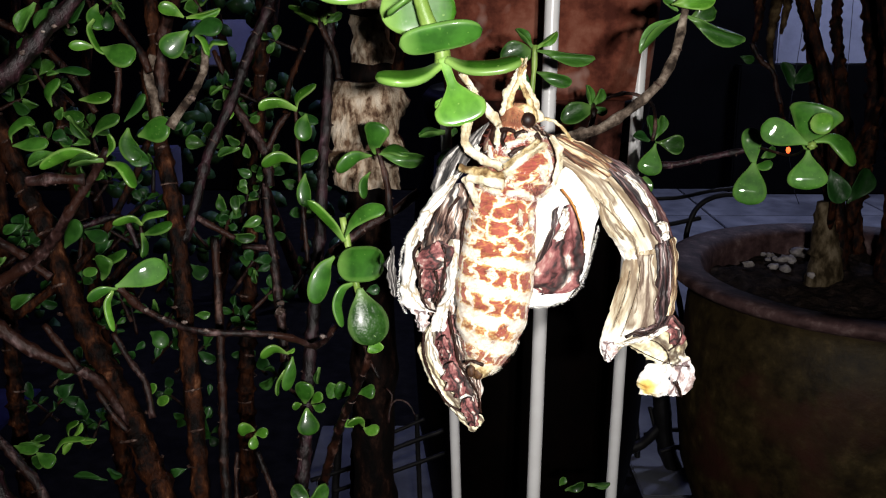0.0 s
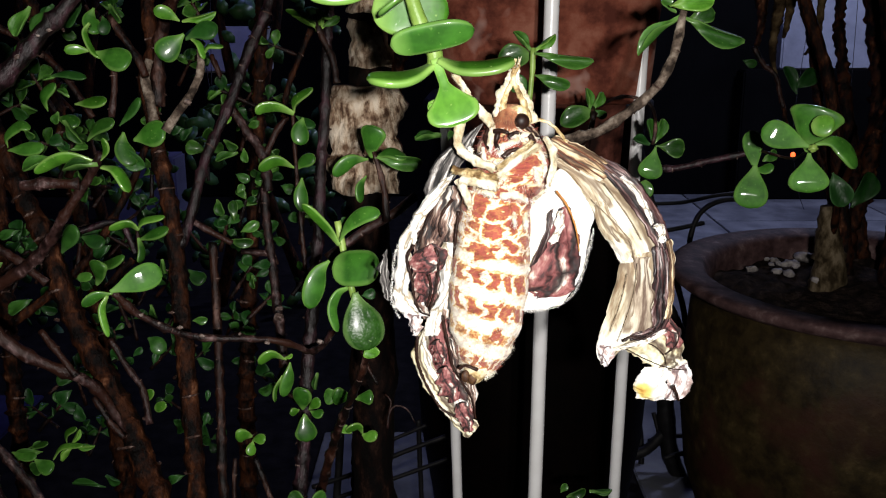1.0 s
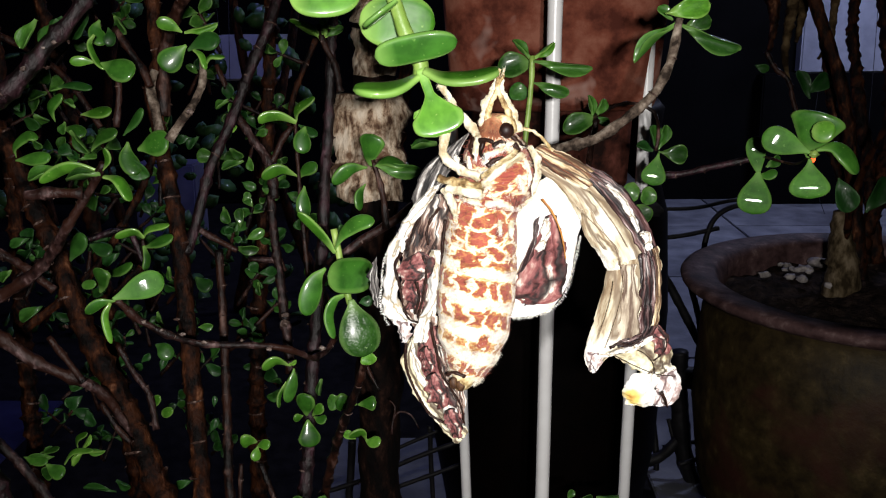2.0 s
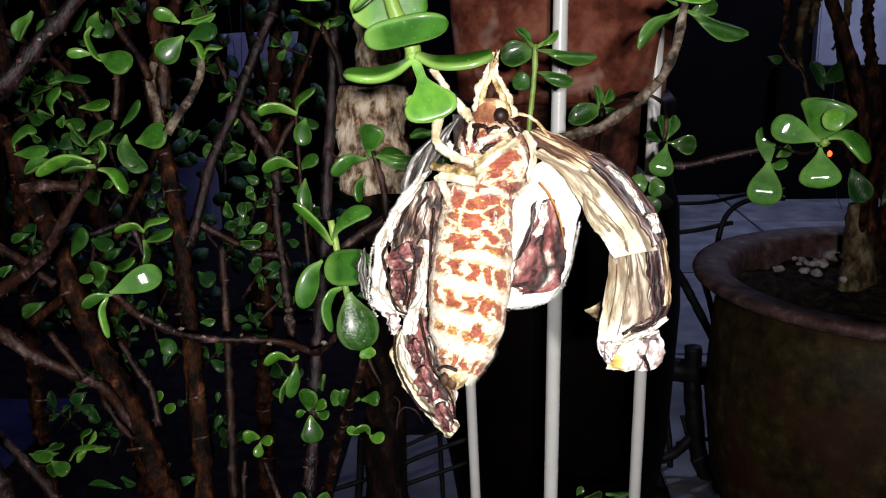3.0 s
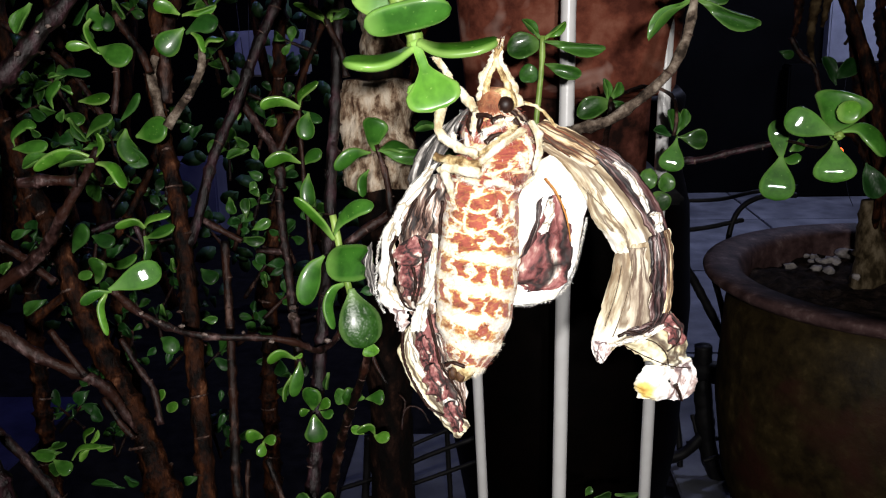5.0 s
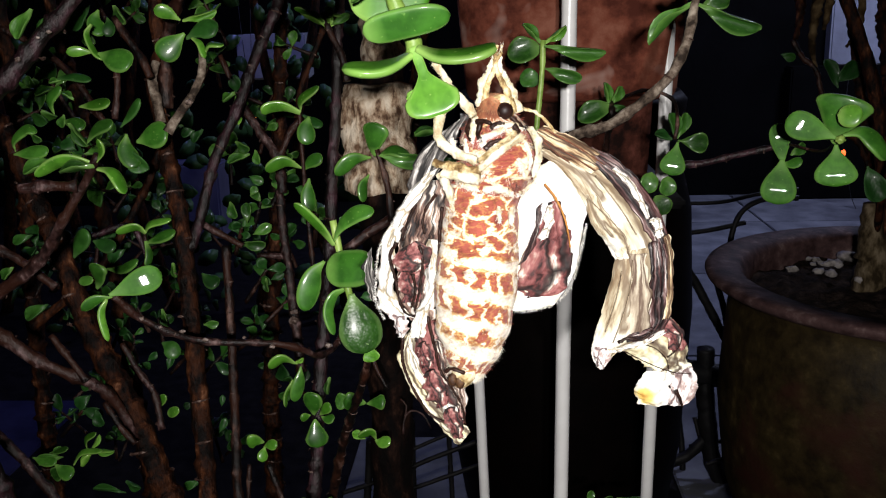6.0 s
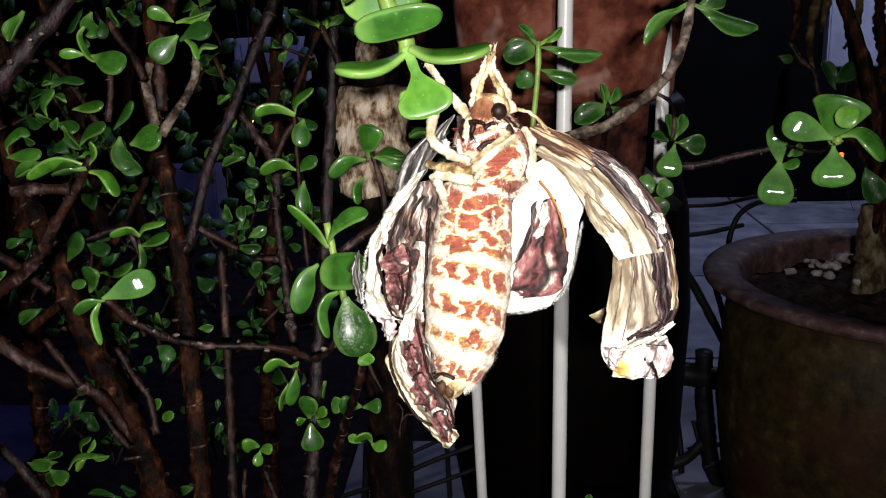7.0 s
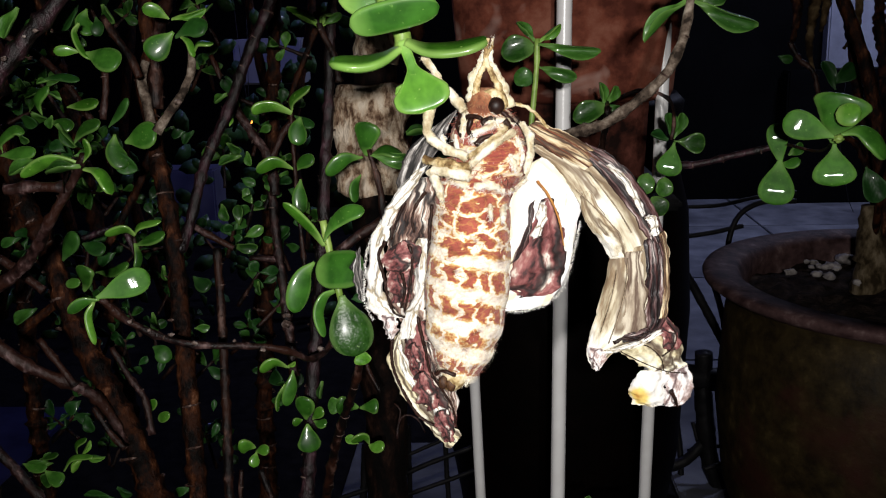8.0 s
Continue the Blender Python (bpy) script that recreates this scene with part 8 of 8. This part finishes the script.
left_strip("lower_fold", [((-19.35, 0.20, -41.91), (-17.97, -0.00, -41.29), 0.3), ((-17.70, -0.00, -49.18), (-15.74, -0.20, -48.85), 0.5), ((-13.21, -0.00, -55.11), (-11.25, -0.20, -54.47), 0.5), ((-7.55, 0.40, -61.48), (-6.71, 0.20, -60.54), 0.2)], WHITE_WING, 27, 0.7)
left_strip("wing_scrap", [((-28.80, 7.00, -21.78), (-27.69, 7.00, -20.11), 0.2), ((-29.94, 7.00, -25.99), (-27.34, 7.00, -25.99), 0.4), ((-28.90, 7.00, -30.50), (-26.99, 7.00, -30.78), 0.3), ((-28.10, 7.00, -33.05), (-27.29, 7.00, -33.33), 0.2)], GREY_WING, 8, 0.8)
ob = part("fringe", fringe_mesh([(-21.13, 2.00, -12.65), (-24.83, 2.00, -18.86), (-26.00, 2.00, -26.56), (-26.18, 2.00, -31.52), (-24.58, 2.00, -35.81)], 800, 0.5, 0.07, 31, (-0.8, -0.5, -0.2)), WHITE_FUR, None, "white fringe")
tagged(under(ob, left, LEFT_PIVOT), kind="stuff")

# right wings
HIND_PIVOT = (11.41, 3.00, -3.35)
hind = moth_part("right_hindwing", sheet_mesh([((9.38, 2.50, -2.17), (15.95, 3.00, 1.21), 0.8), ((6.39, 2.50, -12.76), (22.36, 3.50, -6.84), 1.5), ((5.48, 3.00, -21.17), (21.58, 3.50, -15.04), 2.0), ((5.10, 3.00, -29.61), (19.50, 3.50, -25.77), 1.8), ((5.20, 3.00, -34.74), (14.80, 3.50, -33.56), 0.7)], 18, 9, 0.8, 0.7, 11), CLEAN_WHITE, "white furry hind wing")
under(hind, moth, HIND_PIVOT)
hind.location = mm(HIND_PIVOT)


def hind_strip(name, sections, material, seed, wrinkle=0.8, label="", across=12):
    ob = part(name, sheet_mesh(sections, across, 9, 0.5, wrinkle, seed), material, None, label)
    return under(ob, hind, HIND_PIVOT)


hind_strip("wing_pocket", [((13.58, 0.20, -8.97), (15.45, 0.20, -8.42), 0.3), ((11.58, 0.00, -14.27), (17.77, 0.00, -13.58), 1.0), ((8.73, -0.00, -19.81), (18.47, 0.00, -18.42), 1.2), ((6.67, 0.20, -25.46), (18.67, 0.20, -24.48), 1.4), ((6.48, 0.60, -29.36), (17.17, 0.60, -29.08), 0.9), ((8.71, 1.00, -31.16), (14.19, 1.00, -30.73), 0.3)], MAROON, 12, 1.6, "dark maroon hollow of the wing", 20)
hind_strip("wing_crease", [((11.18, -0.40, -9.65), (12.24, -0.60, -8.79), 0.2), ((9.74, -0.60, -16.21), (11.32, -0.80, -14.79), 0.4), ((7.15, -0.40, -22.10), (9.30, -0.60, -20.66), 0.4), ((6.36, -0.20, -23.26), (7.16, -0.20, -22.70), 0.2)], DARK_WING, 32, 0.6)
hind_strip("wing_lining", [((13.07, -0.60, -9.61), (14.67, -0.80, -9.02), 0.2), ((12.37, -0.80, -13.40), (14.52, -1.00, -12.81), 0.5), ((11.39, -0.80, -17.55), (13.27, -1.00, -16.68), 0.4)], WHITE_WING, 33, 0.8)
ob = limb("vein", [(12.53, -0.80, -4.54), (15.18, -1.40, -8.07), (17.23, -1.60, -13.22), (18.22, -1.40, -18.80)], 0.40, 0.2, ORANGE_VEIN, "orange vein")
under(ob, hind, HIND_PIVOT)
ob = part("fringe", fringe_mesh([(22.10, 3.00, -14.24), (20.71, 3.00, -21.17), (19.27, 3.00, -26.78), (16.94, 3.00, -31.03), (12.20, 3.00, -33.89), (6.03, 3.00, -34.74)], 900, 0.5, 0.07, 34, (0.5, -0.5, -0.8)), WHITE_FUR, None, "white fringe")
tagged(under(ob, hind, HIND_PIVOT), kind="stuff")

UPPER_PIVOT = (12.53, 3.00, 4.40)
upper = moth_part("right_forewing", sheet_mesh([((11.27, 2.40, 2.14), (14.53, 3.00, 4.40), 0.5), ((17.42, 2.00, -2.86), (22.10, 3.00, 0.41), 1.0), ((20.96, 2.00, -8.54), (28.43, 3.00, -4.43), 1.4), ((24.57, 2.00, -15.13), (33.85, 3.00, -11.22), 1.5), ((28.67, 2.00, -22.63), (38.66, 3.00, -20.90), 1.2)], 22, 10, 0.5, 0.45, 14, 0.25), CREAM, "crumpled cream fore wing")
under(upper, moth, UPPER_PIVOT)
upper.location = mm(UPPER_PIVOT)


def upper_strip(name, sections, material, seed, wrinkle=0.8, label="", across=12):
    ob = part(name, sheet_mesh(sections, across, 9, 0.7, wrinkle, seed, 0.35), material, None, label)
    return under(ob, upper, UPPER_PIVOT)


upper_strip("wing_root", [((9.44, 0.50, 6.29), (12.56, 1.50, 8.18), 0.6), ((13.25, 0.50, 2.83), (17.79, 1.50, 6.07), 1.0), ((18.67, 1.00, -0.22), (23.89, 2.00, 2.50), 1.0), ((23.03, 1.60, -2.77), (26.68, 2.20, -0.48), 0.4)], BROWN_WING, 35, 0.5, "yellow brown veined wing root", 16)
for line_of in (((10.23, -0.00, 6.66), (14.56, -0.30, 3.80), (19.29, -0.00, 1.07), (23.81, 0.80, -2.06)), ((12.59, 0.40, 7.36), (17.17, 0.20, 5.02), (22.06, 0.80, 1.97), (25.89, 1.40, -0.85)), ((11.86, -0.10, 5.08), (14.86, -0.20, 2.45), (18.13, 0.20, -0.04))):
    crease = limb("vein", line_of, 0.22, 0.16, RUST, "rusty vein")
    under(crease, upper, UPPER_PIVOT)
upper_strip("wing_front_edge", [((21.28, 1.80, 1.21), (23.20, 2.40, 3.21), 0.4), ((26.13, 1.60, -3.31), (29.60, 2.40, -0.27), 0.8), ((31.08, 1.60, -9.55), (34.66, 2.40, -5.64), 0.9), ((35.44, 1.60, -16.01), (38.77, 2.40, -12.47), 0.8), ((37.55, 1.80, -20.36), (40.68, 2.40, -17.99), 0.5)], DARK_WING, 15, 0.6, "dark streaked front edge", 14)
upper_strip("wing_lobe", [((21.86, 1.60, -7.38), (24.01, 1.20, -7.29), 0.2), ((22.89, 1.40, -13.62), (27.75, 0.80, -13.21), 0.9), ((26.33, 1.40, -18.31), (31.19, 0.80, -17.63), 1.2), ((29.19, 1.80, -22.02), (31.88, 1.40, -21.10), 0.4)], CREAM, 36, 0.5, "smooth cream lobe of the wing", 14)
upper_strip("white_streak", [((27.54, 0.90, -1.81), (28.31, 1.20, -1.34), 0.2), ((30.63, 0.60, -5.25), (31.94, 0.90, -4.50), 0.4), ((33.24, 0.50, -9.31), (34.53, 0.90, -8.30), 0.4), ((35.31, 0.80, -13.21), (36.08, 1.20, -12.47), 0.2)], WHITE_WING, 37, 0.4, "white streak")
upper_strip("wing_curl", [((35.87, 0.60, -13.44), (36.91, 0.80, -12.66), 0.2), ((37.03, 0.40, -15.05), (38.56, 0.60, -13.44), 0.5), ((37.43, 0.60, -17.59), (39.29, 0.80, -17.08), 0.3)], WHITE_WING, 38, 0.8, "white curled fleck")
# thin dark tubes paint the shade in the fore wing's creases
for line_of in (((21.04, 0.20, -6.79), (25.79, 0.20, -11.57), (28.33, 0.20, -14.18), (30.66, 0.20, -17.77), (31.65, 0.20, -21.67)), ((23.85, 0.20, -3.00), (26.96, 0.20, -7.07), (30.11, 0.20, -11.43), (33.04, 0.20, -16.39))):
    crease = limb("crease", line_of, 0.15, 0.17, CREASE_SHADE)
    under(crease, upper, UPPER_PIVOT)

LOWER_PIVOT = (34.29, 2.50, -20.36)
lower = moth_part("right_forewing_end", sheet_mesh([((28.87, 2.00, -20.67), (37.24, 2.00, -19.56), 0.9), ((27.89, 2.00, -26.56), (37.32, 1.60, -26.47), 1.6), ((26.22, 2.00, -32.94), (37.27, 1.60, -33.58), 1.7), ((24.40, 2.00, -39.40), (36.91, 1.60, -40.47), 1.5), ((23.49, 2.00, -44.63), (30.94, 1.80, -43.13), 0.8), ((25.02, 2.00, -48.44), (26.93, 2.00, -47.27), 0.2)], 22, 9, 0.5, 0.55, 17, 0.3), CREAM, "crumpled drooping end of the fore wing")
under(lower, moth, LOWER_PIVOT)
lower.location = mm(LOWER_PIVOT)


def lower_strip(name, sections, material, seed, wrinkle=0.9, label="", across=12, host=None):
    ob = part(name, sheet_mesh(sections, across, 8, 0.8, wrinkle, seed), material, None, label)
    return under(ob, host or lower, LOWER_PIVOT if host is None else TIP_PIVOT)


lower_strip("wing_front_edge", [((36.12, 1.40, -18.73), (40.08, 2.00, -16.79), 0.6), ((36.43, 1.00, -24.93), (41.54, 2.00, -23.75), 0.9), ((36.23, 1.00, -32.01), (41.79, 2.00, -30.81), 1.0), ((36.02, 1.00, -38.90), (41.15, 2.00, -36.81), 0.9), ((31.77, 1.20, -43.00), (37.83, 2.00, -42.31), 0.4)], DARK_WING, 18, 0.8, "dark streaked front edge", 14)
lower_strip("wing_rim", [((39.30, 0.80, -17.21), (40.35, 1.00, -16.57), 0.2), ((40.31, 0.60, -23.44), (41.53, 0.80, -23.20), 0.3), ((40.29, 0.60, -30.50), (41.64, 0.80, -30.27), 0.3), ((39.48, 0.80, -36.26), (41.14, 1.00, -36.31), 0.2)], BROWN_WING, 41, 0.6)
lower_strip("wing_fold", [((31.89, 0.80, -20.97), (35.69, 0.40, -20.88), 0.3), ((31.98, 0.20, -28.99), (36.11, -0.20, -29.19), 0.9), ((31.21, 0.20, -36.13), (36.49, -0.20, -36.90), 0.9), ((30.04, 0.80, -41.46), (36.10, 0.40, -40.51), 0.3)], FOLD_WING, 42, 0.5, "buff brown fold", 14)
# dark strip laid in as the shade of the pocket above the hem
lower_strip("hollow_shade", [((30.57, 0.20, -40.75), (31.91, -0.00, -39.54), 0.1), ((32.55, -0.20, -41.38), (33.83, -0.50, -38.85), 0.3), ((35.58, -0.20, -40.96), (36.55, -0.50, -37.99), 0.3), ((37.20, 0.20, -40.17), (37.64, -0.00, -37.82), 0.1)], DARK_WING, 43, 0.6, "dark strip painted for the hollow over the hem")
# dark strokes painted as crease shade on the wing's end
for line_of in (((32.22, -0.50, -22.08), (31.71, -0.50, -28.84), (30.32, -0.50, -34.83), (28.11, -0.50, -41.46)), ((29.88, -0.50, -24.60), (28.54, -0.50, -31.68), (26.34, -0.50, -38.85))):
    crease = limb("crease", line_of, 0.12, 0.10, CREASE_SHADE)
    under(crease, lower, LOWER_PIVOT)
# white strip painted as the thin highlight along the hem
lower_strip("hem_highlight", [((27.07, 0.80, -43.50), (27.66, 0.60, -44.32), 0.2), ((31.20, 0.40, -42.40), (31.94, 0.20, -43.51), 0.4), ((35.30, 0.40, -41.09), (35.92, 0.20, -42.20), 0.3), ((39.62, 0.80, -38.86), (40.22, 0.80, -39.72), 0.2)], WHITE_WING, 44, 1.0)
lower_strip("wing_corner", [((23.71, 1.40, -43.04), (27.88, 1.00, -42.96), 0.5), ((24.09, 1.20, -45.92), (27.71, 0.80, -45.54), 0.8), ((25.31, 1.60, -48.65), (26.68, 1.40, -48.02), 0.3)], PINK_TIP, 45, 0.8, "pinkish wing corner")
TIP_PIVOT = (38.79, 3.00, -42.53)
end = moth_part("wing_tip", sheet_mesh([((35.94, 2.40, -49.41), (42.07, 2.40, -48.97), 0.6), ((33.43, 2.00, -52.27), (41.98, 2.20, -52.32), 2.2), ((33.30, 2.00, -55.54), (41.34, 2.20, -56.33), 2.0), ((36.35, 2.40, -58.02), (40.86, 2.60, -58.06), 0.4)], 16, 9, 0.8, 1.0, 20), YELLOW_TIP, "white and yellow curled wing tip")
under(end, moth, TIP_PIVOT)
end.location = mm(TIP_PIVOT)
lower_strip("wing_flap", [((28.40, 3.40, -42.90), (40.79, 3.40, -35.68), 0.4), ((33.86, 3.00, -46.90), (44.09, 3.40, -40.44), 1.0), ((37.04, 3.00, -49.10), (45.80, 3.40, -46.26), 1.0), ((38.77, 3.00, -50.13), (46.90, 3.40, -50.66), 0.6)], BUFF, 19, 1.5, "cream flap with dark creases", 18, end)
lower_strip("wing_curl", [((42.11, 2.60, -49.75), (46.91, 3.00, -48.37), 0.5), ((41.74, 2.20, -53.36), (48.14, 3.00, -52.79), 1.6), ((41.10, 2.60, -57.16), (46.98, 3.00, -56.95), 1.0), ((41.72, 2.80, -58.40), (44.80, 3.00, -58.15), 0.3)], PINK_TIP, 46, 1.2, "pinkish white curl", 12, end)
lower_strip("wing_fold", [((37.63, 2.00, -38.26), (40.79, 2.40, -35.46), 0.3), ((40.12, 1.80, -40.81), (43.74, 2.40, -38.77), 0.6), ((41.70, 2.20, -44.53), (45.39, 2.60, -43.60), 0.4)], MAROON, 47, 0.8, "", 10, end)
# black strokes stand in for shade in the flap's creases
for line_of in (((35.34, 1.60, -42.22), (37.90, 1.60, -43.38), (40.24, 1.60, -45.87), (40.95, 1.60, -48.79)), ((40.50, 1.60, -45.42), (43.02, 1.60, -43.09), (43.54, 1.60, -40.05), (41.46, 1.60, -37.30)), ((30.12, 1.60, -43.67), (35.55, 1.60, -46.60), (41.25, 1.60, -48.94), (46.02, 1.60, -49.53))):
    crease = limb("crease", line_of, 0.17, 0.14, EYE_AND_SHADE)
    under(crease, end, TIP_PIVOT)

left_strip("wing_lump", [((-15.09, -2.00, -48.09), (-12.96, -2.20, -47.07), 0.3), ((-15.43, -2.00, -50.84), (-10.92, -2.20, -49.41), 1.3), ((-14.46, -2.00, -54.16), (-9.95, -2.20, -52.44), 1.4), ((-12.16, -2.00, -56.67), (-10.02, -2.20, -55.49), 0.4)], MAROON, 61, 0.5, "maroon lump of the crumpled wing", 12)
left_strip("wing_lump", [((-10.85, -2.00, -57.23), (-8.98, -2.20, -56.32), 0.3), ((-10.91, -2.00, -59.47), (-7.18, -2.20, -58.27), 1.1), ((-9.65, -2.00, -62.28), (-6.45, -2.20, -61.07), 1.1), ((-8.11, -2.00, -64.53), (-6.49, -2.20, -63.60), 0.3)], MAROON, 62, 0.5, "maroon lump of the crumpled wing", 12)
left_strip("wing_lump", [((-16.19, -2.00, -41.00), (-14.86, -2.20, -40.40), 0.3), ((-16.52, -2.00, -43.44), (-13.36, -2.20, -42.57), 1.0), ((-15.81, -2.00, -45.90), (-12.90, -2.20, -45.02), 0.9), ((-14.80, -2.00, -47.27), (-13.21, -2.20, -46.66), 0.3)], MAROON, 63, 0.5, "maroon lump of the crumpled wing", 12)
# black strokes painted for the shade in seams and hollows between the folds
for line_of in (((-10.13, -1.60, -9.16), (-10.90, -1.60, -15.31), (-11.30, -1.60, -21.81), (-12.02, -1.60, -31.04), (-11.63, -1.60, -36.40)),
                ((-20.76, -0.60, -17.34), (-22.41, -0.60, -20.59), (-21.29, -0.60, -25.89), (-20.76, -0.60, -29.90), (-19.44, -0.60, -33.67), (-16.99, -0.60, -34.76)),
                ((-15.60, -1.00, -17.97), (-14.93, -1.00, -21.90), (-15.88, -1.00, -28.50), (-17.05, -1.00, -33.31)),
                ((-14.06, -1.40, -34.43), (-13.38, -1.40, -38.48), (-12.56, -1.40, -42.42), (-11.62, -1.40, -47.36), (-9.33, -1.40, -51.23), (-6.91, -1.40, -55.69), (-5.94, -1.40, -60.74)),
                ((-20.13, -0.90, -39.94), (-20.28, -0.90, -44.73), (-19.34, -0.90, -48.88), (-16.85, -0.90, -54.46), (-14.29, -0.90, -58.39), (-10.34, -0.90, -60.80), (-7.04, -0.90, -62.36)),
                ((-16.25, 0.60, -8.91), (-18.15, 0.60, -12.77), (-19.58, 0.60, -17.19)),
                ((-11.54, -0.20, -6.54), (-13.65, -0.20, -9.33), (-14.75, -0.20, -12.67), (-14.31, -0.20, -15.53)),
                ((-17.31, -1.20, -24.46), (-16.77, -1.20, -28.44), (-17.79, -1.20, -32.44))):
    under(limb("shade_stroke", line_of, 0.52, 0.30, EYE_AND_SHADE, "black stroke painted for the shade between folds"), left, LEFT_PIVOT)
# black stroke painted as shade above the hem
for line_of in (((29.19, -0.80, -41.21), (31.73, -0.80, -40.14), (34.30, -0.80, -40.70), (36.31, -0.80, -39.10)),):
    under(limb("shade_stroke", line_of, 0.42, 0.30, EYE_AND_SHADE), lower, LOWER_PIVOT)
# black stroke painted for the shaded slit in the curled tip
slit = limb("crease", [(42.39, 0.20, -53.21), (43.35, 0.20, -55.01), (44.07, 0.20, -57.23)], 0.7, 0.35, EYE_AND_SHADE)
under(slit, end, TIP_PIVOT)
crescent = limb("crease", [(-10.08, -5.60, -46.33), (-8.75, -6.20, -45.46), (-7.47, -6.40, -45.66), (-5.69, -6.40, -46.47)], 0.55, 0.5, EYE_AND_SHADE)
under(crescent, abdomen, ABDOMEN_PIVOT)


def motions():
    """The moth twitches twice: the right wing lifts and folds, the left one and the abdomen follow."""
    beats = [(0.0, 0.0), (1.7, 0.04), (2.4, 0.06), (2.55, 0.6), (2.7, 0.95), (3.05, 0.95), (3.25, 0.62), (3.5, 0.24), (4.0, 0.06), (4.5, 0.0), (5.8, 0.0), (6.35, 0.04), (6.5, 0.58), (6.62, 0.92), (7.0, 0.92), (7.2, 0.6), (7.5, 0.25), (8.0, 0.06)]

    def keyed(ob, at, shift, turn):
        rest = mm(at)
        rows = []
        for t, s in beats:
            p = rest + mm(shift) * s
            rows.append((t, pose(p.x, p.y, p.z, turn[0] * s, turn[1] * s, turn[2] * s)))
        walk(ob, rows)

    keyed(abdomen, ABDOMEN_PIVOT, (-0.1, 0.0, 0.1), (-13, 0.8, 0))
    keyed(left, LEFT_PIVOT, (-1.45, 0.0, 0.0), (0, 0, 0))
    keyed(hind, HIND_PIVOT, (0.1, 0.0, 0.8), (-4, 0, 0))
    keyed(upper, UPPER_PIVOT, (0.0, 0.0, 0.2), (-22, -1.0, 0))
    keyed(lower, LOWER_PIVOT, (-0.3, -5.5, 3.5), (0, -7.5, 0))
    keyed(end, tuple(Vector(TIP_PIVOT) + Vector((1.3, 5.0, -1.9))), (-5.4, 1.0, 7.9), (0, 0, 0))


motions()
